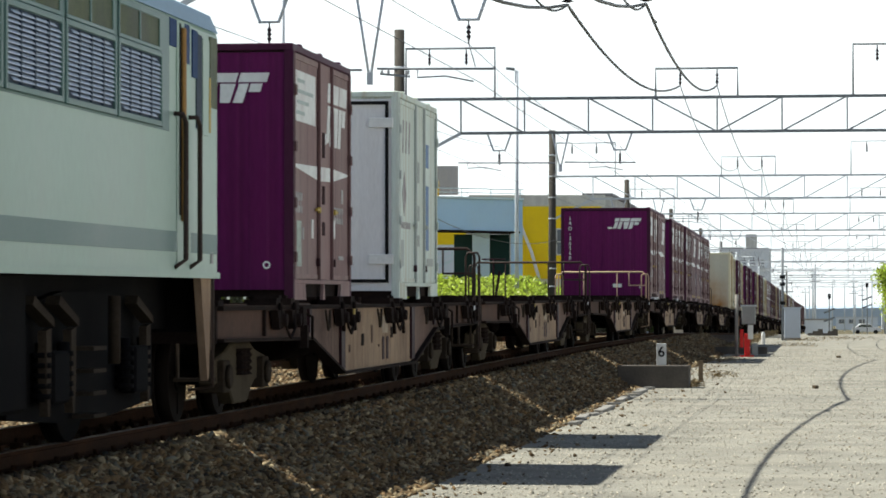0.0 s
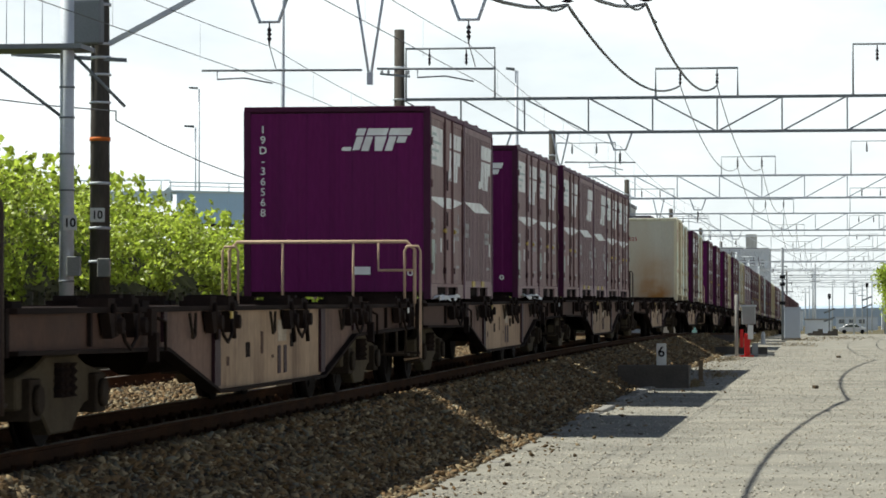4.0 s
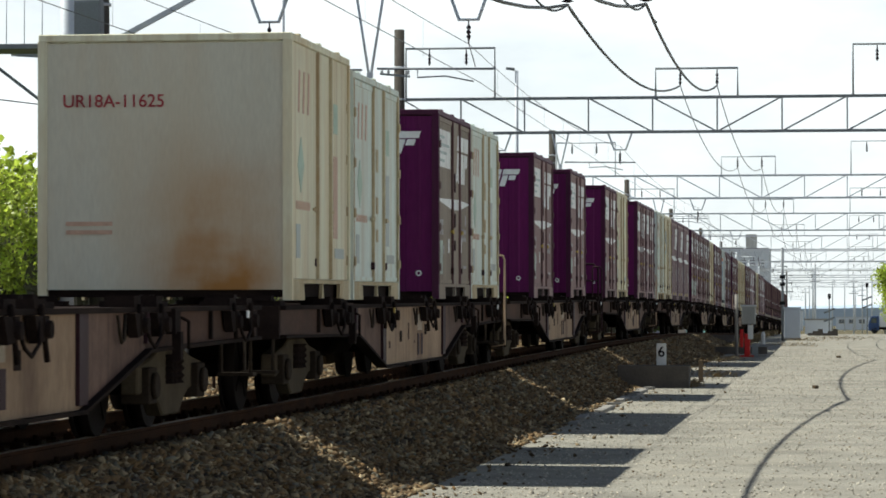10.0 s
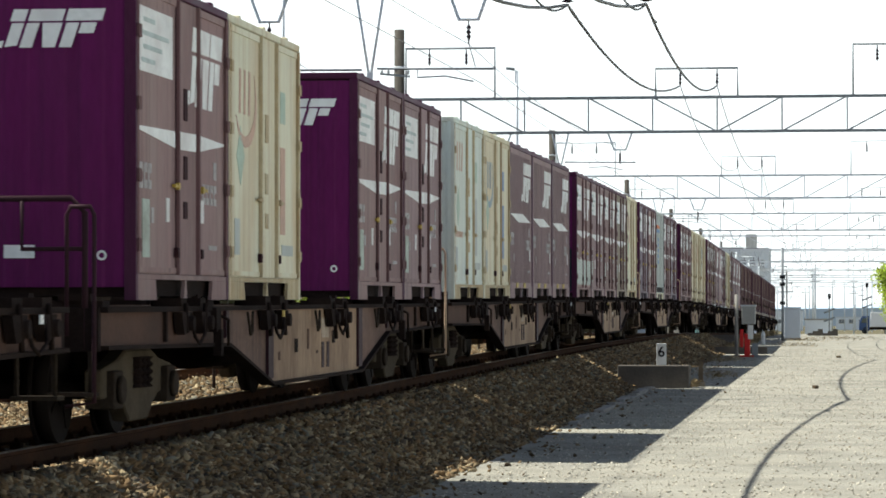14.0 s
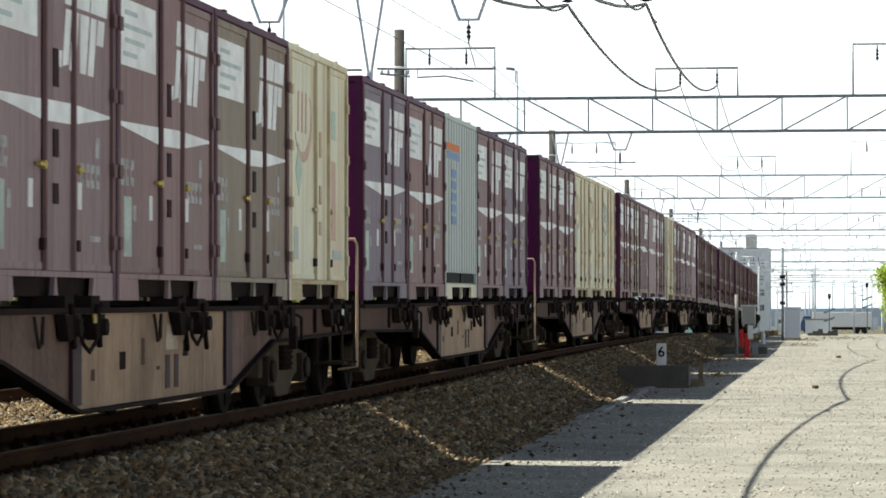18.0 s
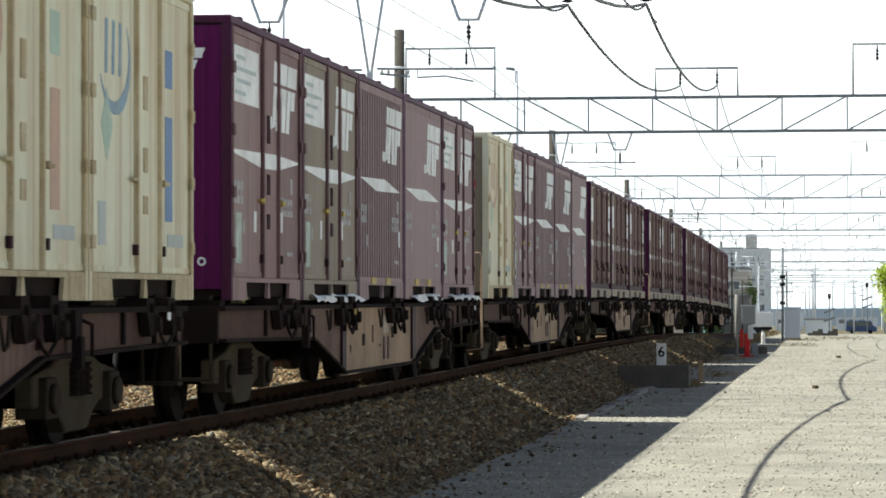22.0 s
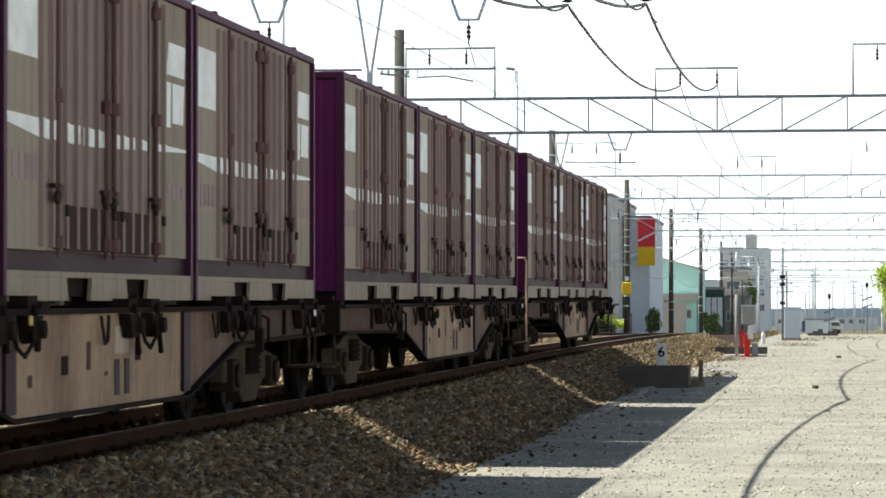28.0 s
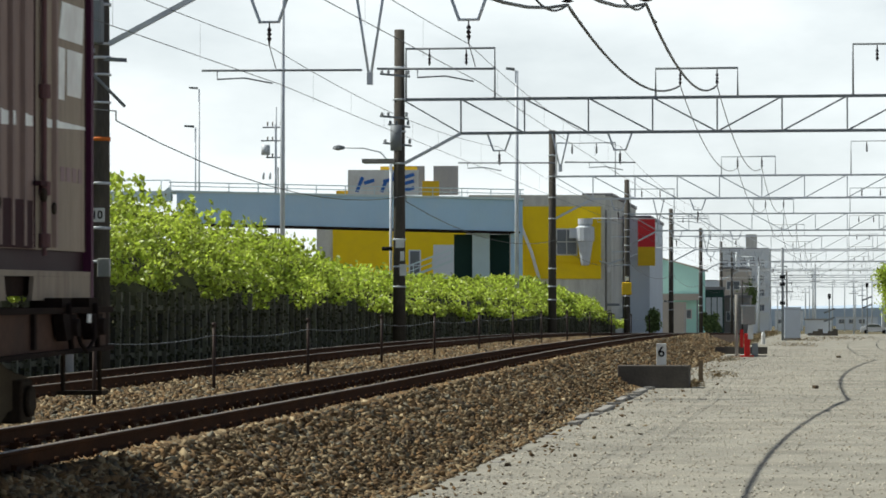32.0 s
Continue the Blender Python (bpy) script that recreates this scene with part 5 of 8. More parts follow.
            slab("door_edge_strip", *at(7.52, 7.60), 1.75, 3.2, 1.3885, 1.396, "black", door)
            slab("door_post", *at(7.42, 7.52), 1.70, 3.22, 1.388, 1.415, "rust_block", e, "ochre-brown post beside the cab door", 0.01)
            slab("blue_panel", *at(7.02, 7.27), 3.05, 3.265, 1.381, 1.389, "loco_blue", e, "dark blue upper panel")
            slab("cab_window", *at(7.86, 8.06), 2.86, 3.24, 1.381, 1.391, "loco_blue", e, "dark blue cab window")
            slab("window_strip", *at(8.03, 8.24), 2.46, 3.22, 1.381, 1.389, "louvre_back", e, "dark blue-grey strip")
            slab("pale_pillar", *at(8.26, 8.52), 2.42, 3.2, 1.381, 1.393, "loco_cream", e)
            slab("corner_window", *at(8.56, 8.85), 2.66, 3.24, 1.381, 1.391, "loco_glass", e, "dark corner window")
            slab("yellow_strip", *at(8.50, 8.57), 2.45, 2.9, 1.381, 1.396, "yellow", e, "ochre strip at the cab corner")
            slab("number_tag", *at(8.62, 8.72), 1.38, 1.48, 1.381, 1.386, "grey_paint", e)
            for oy in (7.32, 7.86):
                bm = B()
                pipe(bm, [(x * 1.385, s * (oy - 0.14), 2.53), (x * 1.45, s * (oy - 0.12), 2.53), (x * 1.45, s * oy, 2.47), (x * 1.45, s * oy, 1.40), (x * 1.385, s * (oy - 0.1), 1.34)], 0.018, 6)
                part("grab_rail", bm, "rail_dark", e, "bent dark grab rail")
    for s in (-1, 1):
        y = s * (R + 0.015)
        for x0 in (-1.15, 0.2):
            bm = B()
            bx(bm, x0, x0 + 0.95, min(y, y + s * 0.02), max(y, y + s * 0.02), 2.45, 3.15)
            part("windscreen", bm, "glass", e)
        bm = B()
        bx(bm, -1.3, 1.3, min(y - s * 0.2, y), max(y - s * 0.2, y), 0.82, 1.3)
        part("buffer_beam", bm, "loco_dark", e)
        bm = B()
        bx(bm, -0.2, 0.2, min(y, y + s * 0.35), max(y, y + s * 0.35), 0.74, 1.02)
        part("coupler", bm, "loco_dark", e)
        for x in (-1.32, 1.32):
            bm = B()
            prism(bm, ((y - s * 0.55, 1.28), (y - s * 0.12, 1.28), (y - s * 0.2, 0.45), (y - s * 0.26, 0.42)), "x", x - 0.03, x + 0.03)
            part("corner_bracket", bm, "sill", e, "tapered dusty grey corner bracket")
    for y in (-5.6, 0.0, 5.6):
        bm = B()
        for x in (-1.02, 1.02):
            prism(bm, ((y - 2.2, 0.30), (y - 2.2, 1.0), (y - 0.7, 1.15), (y + 0.7, 1.15), (y + 2.2, 1.0), (y + 2.2, 0.30), (y + 0.7, 0.22), (y - 0.7, 0.22)), "x", x - 0.05, x + 0.05)
        bx(bm, -0.97, 0.97, y - 0.4, y + 0.4, 0.5, 0.9)
        bg = part("bogie_frame", bm, "loco_dark", e, "black bogie frame")
        for dy in (-1.25, 1.25):
            bm = B()
            for x in (-0.566, 0.566):
                rod(bm, (x - 0.07, y + dy, 0.56), (x + 0.07, y + dy, 0.56), 0.56, 26)
            rod(bm, (-1.1, y + dy, 0.56), (1.1, y + dy, 0.56), 0.1, 8)
            for v in bm.verts:
                v.co -= Vector((0, y + dy, 0.56))
            ws = part("wheelset", bm, "loco_dark", bg)
            SPIN.append((ws, 7.35 - 8.62, (0, y + dy, 0.56), 0.56))
            for x in (-1.14, 1.14):
                part("axle_box", bx(B(), x - 0.07, x + 0.07, y + dy - 0.22, y + dy + 0.22, 0.38, 0.74), "loco_dark", bg, bevel=0.02)
                for oy in (-0.31, 0.31):
                    bm = B()
                    for q in range(5):
                        rod(bm, (x, y + dy + oy, 0.42 + q * 0.07), (x, y + dy + oy, 0.455 + q * 0.07), 0.07, 10)
                    rod(bm, (x, y + dy + oy, 0.40), (x, y + dy + oy, 0.8), 0.045, 8)
                    part("coil_spring", bm, "loco_dark", bg)
        for oy in (-1.55, -0.85, 1.55):
            for x in (-1.16, 1.16):
                bm = prism(B(), ((y + oy - 0.07, 0.88), (y + oy + 0.07, 0.90), (y + oy + 0.07, 0.52), (y + oy + 0.03, 0.30), (y + oy - 0.02, 0.30), (y + oy - 0.06, 0.52)), "x", x - 0.03, x + 0.03)
                part("sand_bracket", bm, "loco_bracket", bg, "dusty tapered hanging bracket")
                bm = prism(B(), ((y + oy - 0.5, 1.06), (y + oy + 0.08, 0.905), (y + oy + 0.08, 0.96), (y + oy - 0.45, 1.12)), "x", x - 0.05, x + 0.05)
                part("bracket_arm", bm, "bogie", bg)
        for x in (-1.2, 1.2):
            part("side_damper", rod(B(), (x, y + 0.35, 0.62), (x, y + 0.35, 1.12), 0.045, 10), "loco_bracket", bg, "dusty side damper")
    for x in (-1.16, 1.16):
        for s in (-1, 1):
            for q in range(4):
                part("step", bx(B(), x - 0.06, x + 0.1, s * 5.25 - 0.2, s * 5.25 + 0.2, 0.25 + q * 0.16, 0.28 + q * 0.16), "bogie", e)
    for y in (-2.8, 2.8):
        part("equipment_case", bx(B(), -1.22, 1.22, y - 0.55, y + 0.55, 0.35, 1.28), "loco_dark", e, "", 0.03)
    part("underframe", bx(B(), -1.0, 1.0, -R + 0.2, R - 0.2, 0.85, 1.29), "loco_dark", e)
    for y in (R - 1.7, R - 0.6):
        bm = B()
        lathe(bm, 0.55, y, ((0.09, 3.58), (0.09, 3.72), (0.14, 3.74), (0.09, 3.77), (0.14, 3.80), (0.09, 3.83), (0.05, 3.96)), 10)
        part("roof_insulator", bm, "insulator", e)
    return e


MOVES.append((engine(), 7.35 - 8.62, 0.0, 0.0))

# ---- catenary gantries, poles, wires ----
GANTRY_Y = [55.6, 93.3, 142.6, 191.6, 240.0, 289.0, 336.0, 384.0, 432.0, 480.0]
NEAR_X, RIGHT_X = -6.6, 12.2


def gantry(y, i):
    r = rail_z(y)
    NEAR_X = -6.69 if i == 0 else -6.6
    # steel turns paler from gantry to gantry, haze put into the colour
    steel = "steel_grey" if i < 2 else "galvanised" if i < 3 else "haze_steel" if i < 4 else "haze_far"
    lo, hi = (7.50, 8.50) if i == 0 else (7.26, 8.27)
    g = thing("catenary_gantry", "concrete pole and steel lattice beam carrying the overhead wires", "gantry", "gantries over the line", (0, y, 0))
    foot = ground_z(NEAR_X, y) - 0.3
    for x in (NEAR_X, RIGHT_X):
        bm = B()
        rod(bm, (x, 0, foot if x < 0 else road_z(y) - 0.3), (x, 0, 10.35), 0.195, 16, 0.15)
        # the farthest poles take the haze tone as well
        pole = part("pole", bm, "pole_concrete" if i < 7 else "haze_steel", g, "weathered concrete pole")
        if i == 3 and x < 0:
            part("yellow_box", bx(B(), x - 0.28, x + 0.3, -0.45, -0.2, 3.4, 4.15), "sign_yellow", pole, "yellow equipment box", 0.03)
            part("plate", bx(B(), x - 0.1, x + 0.12, -0.24, -0.2, 4.25, 4.5), "white_paint", pole)
            for z in (5.2, 6.0, 6.9):
                part("cable_arm", bar(B(), (x - 0.9, -0.2, z), (x + 0.3, -0.2, z), 0.06, 0.06), "galvanised", pole)
        if x < 0:
            bm = B()
            for z in (2.7, 3.3, 4.1, 6.35, 7.3, 8.25, 9.2):
                rod(bm, (x, 0, z), (x, 0, z + 0.05), 0.20, 16)
            part("pole_band", bm, "galvanised", pole)["kind"] = "stuff"
    for nm, z in (("top_chord", hi), ("bottom_chord", lo)):
        bm = B()
        bar(bm, (NEAR_X if nm == "top_chord" else NEAR_X + 1.84, 0, z), (RIGHT_X if nm == "top_chord" else RIGHT_X - 1.84, 0, z), 0.09, 0.085)
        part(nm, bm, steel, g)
    for s, x0, x1 in ((1, NEAR_X + 0.15, NEAR_X + 1.84), (-1, RIGHT_X - 0.15, RIGHT_X - 1.84)):
        bm = B()
        bar(bm, (x0, 0, lo - 0.88), (x1, 0, lo), 0.08, 0.09)
        part("knee_brace", bm, "galvanised", g, "sloping grey knee brace")
    n = 9
    xs = [-4.76 + 1.89 * k for k in range(n)]
    for k, x in enumerate(xs):
        bm = B()
        bar(bm, (x, 0, lo), (x, 0, hi), 0.045, 0.045)
        part("post", bm, steel, g)
        if k < n - 1:
            bm = B()
            if k < 4:
                bar(bm, (x, 0, hi), (xs[k + 1], 0, lo), 0.045, 0.045)
            else:
                bar(bm, (x, 0, lo), (xs[k + 1], 0, hi), 0.045, 0.045)
            part("diagonal", bm, steel, g)
    bm = B()
    bar(bm, (NEAR_X + 0.1, 0, hi), (xs[0], 0, lo), 0.04, 0.04)
    part("diagonal", bm, steel, g)
    for x0, x1, z in ((-6.4, -3.75, 9.78), (1.0, 3.4, 9.12), (6.75, 9.3, 9.78)):
        bm = B()
        pipe(bm, [(x0, 0, hi), (x0, 0, z), (x1, 0, z), (x1, 0, hi)], 0.032, 6)
        part("wire_frame", bm, steel, g, "square frame above the beam")
        for xx in ((x0 + 0.7, x0 + 1.8) if x0 != 1.0 else (1.72, 2.8)):
            bm = B()
            lathe(bm, xx, 0, [(0.015, z - 0.02), (0.02, z - 0.12)] + [(0.05 if q % 2 else 0.022, z - 0.16 - q * 0.05) for q in range(6)] + [(0.015, z - 0.5)], 8)
            part("insulator", bm, "insulator", g)
    # hangers for the wires of each track
    ct = r + 4.92
    for xw in (-3.62, -0.05):
        bm = B()
        pipe(bm, [(xw - 0.36, 0, lo), (xw - 0.17, 0, lo - 0.52), (xw + 0.17, 0, lo - 0.52), (xw + 0.36, 0, lo)], 0.03, 6)
        part("wire_hanger", bm, "galvanised", g, "tapered loop hanger")
        bm = B()
        zt = lo - 0.52
        lathe(bm, xw, 0, [(0.012, zt), (0.014, zt - 0.08)] + [(0.045 if q % 2 else 0.02, zt - 0.10 - q * 0.04) for q in range(7)] + [(0.012, zt - 0.42)], 8)
        pipe(bm, [(xw, 0, zt - 0.42), (xw + 0.12, 0, ct + 0.24)], 0.009, 5)
        part("insulator", bm, "insulator", g)
    bm = B()
    pipe(bm, [(-2.06, 0, lo), (-1.82, 0, ct + 0.05)], 0.026, 6)
    pipe(bm, [(-1.56, 0, lo), (-1.80, 0, ct + 0.05)], 0.026, 6)
    bx(bm, -1.86, -1.76, -0.05, 0.05, ct - 0.06, ct + 0.16)
    part("v_hanger", bm, "galvanised", g, "V-shaped hanger rod")
    for x0, x1 in ((-4.84, -1.95), (-1.68, 0.4)):
        bm = B()
        rod(bm, (x0, 0, ct + 0.22), (x1, 0, ct + 0.20), 0.021, 6)
        xa = x0 + 0.28 if x0 < -3 else x0 + 0.72
        pipe(bm, [(xa, 0, ct + 0.22), (xa, 0, ct + 0.06), (xa + 0.5, 0, ct + 0.08), (xa + 1.0, 0, ct - 0.02)], 0.014, 5)
        part("pull_off_arm", bm, steel, g)
    return g


for gi, gy in enumerate(GANTRY_Y):
    gantry(gy, gi)


def wire(name, pts, r, label, group):
    bm = B()
    pipe(bm, pts, r, 5)
    return tagged(new(name, done(name, bm, "wire")), label, "wire", group)


def sag(x0, y0, z0, x1, y1, z1, depth, n=14):
    return [(x0 + (x1 - x0) * k / n, y0 + (y1 - y0) * k / n, z0 + (z1 - z0) * k / n - 4 * depth * (k / n) * (1 - k / n)) for k in range(n + 1)]


stops = [7.0] + GANTRY_Y
for xw, who in ((-0.05, "near"), (-3.62, "far")):
    con, mes = [], []
    for k, (a, b) in enumerate(zip(stops, stops[1:])):
        za, zb = rail_z(a) + 4.88, rail_z(b) + 4.88
        st = 0.2 if k % 2 else -0.2
        con += sag(xw + st, a, za, xw - st, b, zb, 0.02, 4)
        ma, mb = (6.55 if k < 2 else za + 0.72), (6.55 if k == 0 else zb + 0.72)
        ms = sag(xw, a, ma, xw, b, mb, 0.30, 10)
        mes += ms
    wire("contact_wire", con, 0.0065, f"thin copper contact wire over the {who} track", "overhead wires")
    wire("messenger_wire", mes, 0.0065, f"sagging messenger wire over the {who} track", "overhead wires")
    bm = B()
    for a, b in zip(stops, stops[1:]):
        za, zb = rail_z(a) + 4.88, rail_z(b) + 4.88
        for k in range(1, 8):
            f = k / 8
            y, zc = a + (b - a) * f, za + (zb - za) * f
            rod(bm, (xw, y, zc), (xw, y, zc + 0.70 - 4 * 0.30 * f * (1 - f)), 0.0025, 4)
    tagged(new("dropper", done("dropper", bm, "wire")), "thin droppers between the overhead wires", "wire", kind="stuff")
for xf, xg in ((1.70, 1.72), (3.08, 2.8)):
    pts = sag(xf, 6.0, 7.0, xf, GANTRY_Y[0], 7.22, 1.45) + sag(xf, GANTRY_Y[0], 7.22, xg, GANTRY_Y[1], 8.61, 0.66)
    xf = xg
    wire("feeder_cable", pts, 0.028, "thick black sagging feeder cable", "feeder cables")
    pts = []
    for a, b in zip(GANTRY_Y[1:], GANTRY_Y[2:]):
        pts += sag(xf, a, 8.61, xf, b, 8.61, 0.95)
    wire("feeder_cable", pts, 0.015, "dark feeder cable on the gantry frames", "feeder cables")
for k, xf in enumerate((1.70, 3.08)):
    ins = thing("feeder_insulator", "dark ribbed porcelain insulator above the feeder cable", "insulator", "feeder insulators", (xf, GANTRY_Y[0], 0))
    bm = B()
    lathe(bm, 0, 0, [(0.05, 7.26), (0.12, 7.28), (0.05, 7.31), (0.05, 7.35), (0.14, 7.38), (0.05, 7.41), (0.03, 7.46)], 12)
    part("ribbed_body", bm, "insulator", ins)
    bm = B()
    pipe(bm, sag(0, -6.0, 7.02 - 7.22 + 6.93, 0, 0, 7.22, 0.15, 6), 0.02, 5)
    pipe(bm, sag(0, 0, 7.22, 0, 3.0, 7.18, 0.05, 4), 0.02, 5)
    part("clamp_tail", bm, "wire", ins)["kind"] = "stuff"
pts = []
for a, b in zip(stops, stops[1:]):
    pts += sag(NEAR_X + 0.2, a, 5.25, NEAR_X + 0.2, b, 5.42, 0.6, 10)
wire("line_wire", pts, 0.011, "thin dark line wire sagging from pole to pole", "line wires")
# fittings on the second pole
fit_pole = thing("pole_fittings", "cable arms, transformer can and number plates on the pole", "pole fitting", "", (NEAR_X, GANTRY_Y[1], 0))
for z, a, b in ((9.0, -0.55, 0.35), (7.75, -0.55, 0.3), (6.95, -0.45, 0.4), (7.5, -0.3, 0.35)):
    bm = B()
    bar(bm, (a, -0.22, z + 0.03), (b, -0.22, z - 0.06), 0.06, 0.06)
    for x in (a + 0.06, a + 0.25, b - 0.06):
        lathe(bm, x, -0.22, [(0.03, z), (0.05, z + 0.03), (0.03, z + 0.06), (0.05, z + 0.09), (0.02, z + 0.14)], 8)
    part("cross_arm", bm, "steel_grey", fit_pole)
bm = B()
rod(bm, (-0.06, -0.26, 6.75), (-0.06, -0.26, 7.5), 0.17, 12)
part("transformer_can", bm, "steel_grey", fit_pole, "grey transformer can")
bm = B()
bx(bm, -1.05, -0.1, -0.5, 0.1, 6.38, 6.5)
part("working_platform", bm, "concrete", fit_pole)
for z, h, a, b in ((4.0, 0.25, -0.08, 0.18), (3.63, 0.28, 0.06, 0.18), (3.22, 0.34, 0.04, 0.24)):
    bm = B()
    bx(bm, a, b, -0.24, -0.20, z - h / 2, z + h / 2)
    part("number_plate", bm, "white_paint", fit_pole, "white number plate")
bm = B()
rod(bm, (-0.5, -0.1, 3.85), (-0.2, -0.1, 3.85), 0.06, 8)
part("whistle_board", bm, "black", fit_pole)


def digits(name, text, m, size, material, parent, label):
    """Raised lettering with the built-in face."""
    cu = bpy.data.curves.new(name, "FONT")
    cu.body, cu.size, cu.extrude = text, size, 0.002
    cu.offset = 0.004 if size > 0.19 else 0.0012
    cu.align_x, cu.align_y = "CENTER", "CENTER"
    tmp = bpy.data.objects.new(name, cu)
    scene.collection.objects.link(tmp)
    me = bpy.data.meshes.new_from_object(tmp.evaluated_get(bpy.context.evaluated_depsgraph_get()))
    bpy.data.objects.remove(tmp)
    me.materials.append(M[material])
    return share(name, me, parent, m, label)


# first pole pair: plates, cable boxes, orange band, service platform and its steel mast
yard = thing("pole_fittings", "white plates, orange band and cable boxes on the concrete pole", "pole fitting", "", (-6.69, GANTRY_Y[0], 0))
bm = B()
rod(bm, (0, 0, 4.88), (0, 0, 4.95), 0.192, 16)
part("warning_band", bm, "orange", yard, "orange warning band")
bm = B()
bx(bm, -0.12, 0.14, -0.24, -0.21, 3.43, 3.68)
pl = part("number_plate", bm, "white_paint", yard, "white plate with the number 10")
digits("plate_number", "10", pose(0.01, -0.243, 3.55, 90), 0.2, "black", pl, "")
bm = B()
bx(bm, 0.02, 0.24, -0.28, -0.16, 2.45, 2.78)
part("cable_box", bm, "grey_paint", yard, bevel=0.01)
bm = B()
bar(bm, (-1.6, -0.1, 6.45), (0.5, -0.1, 6.32), 0.07, 0.07)
part("cross_arm", bm, "steel_grey", yard)
bm = B()
bx(bm, -0.55, 0.1, -0.4, 0.2, 6.6, 7.4)
part("transformer_can", bm, "steel_grey", yard, "grey box on the pole", 0.03)
for z in (6.05, 6.6, 5.55):
    bm = B()
    rod(bm, (0, 0, z), (0, 0, z + 0.04), 0.2, 16)
    part("pole_band", bm, "galvanised", yard)
mast = thing("steel_mast", "light grey steel mast with a service platform", "mast", "", (-6.2, 51.2, 0))
bm = B()
rod(bm, (0, 0, 0.6), (0, 0, 8.4), 0.125, 14, 0.11)
part("shaft", bm, "galvanised", mast)
bm = B()
bx(bm, -2.2, 0.35, -0.5, 0.5, 6.12, 6.2)
part("platform", bm, "steel_grey", mast)
bm = B()
pipe(bm, [(-0.05, 0, 5.0), (-1.5, 0, 6.1)], 0.03, 6)
pipe(bm, [(0.05, 0.1, 6.1), (0.95, 0.1, 5.2)], 0.03, 6)
part("strut", bm, "steel_grey", mast)
for q in range(7):
    bm = B()
    rod(bm, (-2.1 + q * 0.3, -0.48, 6.2), (-2.1 + q * 0.3, -0.48, 7.1), 0.009, 5)
    part("railing_bar", bm, "galvanised", mast)
bm = B()
bx(bm, -0.02, 0.2, -0.15, -0.125, 3.15, 3.40)
pl = part("number_plate", bm, "white_paint", mast, "white plate with the number 10")
digits("plate_number", "10", pose(0.09, -0.153, 3.27, 90), 0.2, "black", pl, "")
bm = B()
bx(bm, 0.05, 0.27, -0.2, -0.08, 2.4, 2.72)
part("cable_box", bm, "grey_paint", mast, bevel=0.01)
for z in (5.5, 5.0, 4.4, 3.8, 2.3):
    bm = B()
    rod(bm, (0, 0, z), (0, 0, z + 0.03), 0.13, 12)
    part("pole_band", bm, "steel_grey", mast)

# ---- rope fence between the tracks ----
for y in (36.5, 43.6, 51.4, 59.7, 67.5, 75.8, 83.6, 91.5, 100.0, 109.0, 119.0, 130.0, 142.0):
    p = thing("fence_post", "thin dark steel post of the rope fence between the tracks", "fence post", "rope fence posts", (-2.2, y, rail_z(y) - 0.24))
    bm = B()
    rod(bm, (0, 0, 0), (0, 0, 0.98), 0.024, 8)
    part("shaft", bm, "rail_dark", p)
    bm = B()
    rod(bm, (0, 0, 0.94), (0, 0, 1.0), 0.034, 8)
    part("cap", bm, "rail_dark", p)
pts = []
fy = [36.5, 43.6, 51.4, 59.7, 67.5, 75.8, 83.6, 91.5, 100.0, 109.0, 119.0, 130.0, 142.0]
for a, b in zip(fy, fy[1:]):
    pts += sag(-2.2, a, rail_z(a) + 0.58, -2.2, b, rail_z(b) + 0.58, 0.06, 6)
tagged(new("fence_rope", done("fence_rope", pipe(B(), pts, 0.005, 5), "steel_grey")), "slack wire rope on the fence posts", "rope")

# ---- boundary fence of concrete pales under the creepers ----
fx = -7.6
fence = thing("boundary_fence", "grey concrete pale fence half hidden by creepers", "fence")
pale = done("pale", bx(B(), -0.05, 0.05, -0.055, 0.055, 0.0, 1.62), "fence_post")
rail = done("fence_rail", bx(B(), -0.03, 0.03, -1.0, 1.0, -0.05, 0.05), "fence_post")
y, count = 42.0, 0
while y < 196:
    z = rail_z(y) - 0.42
    share("pale", pale, fence, pose(fx, y, z, random.uniform(-1.5, 1.5), random.uniform(-3, 2)))
    y += 0.86 if y < 120 else 1.5
y = 43.0
while y < 196:
    for h in (0.35, 1.3):
        share("fence_rail", rail, fence, pose(fx - 0.09, y, rail_z(y) - 0.42 + h))
    y += 2.0
# dark backing puts the shade behind the pales into colour
bm = B()
for k in range(39):
    y0 = 42 + 4 * k
    bx(bm, fx - 0.32, fx - 0.28, y0, y0 + 3.98, rail_z(y0) - 0.45, rail_z(y0) + 0.75)
part("backing_board", bm, "fence_dark", fence, "boards behind the pales, painted dark for the shade there")["kind"] = "stuff"


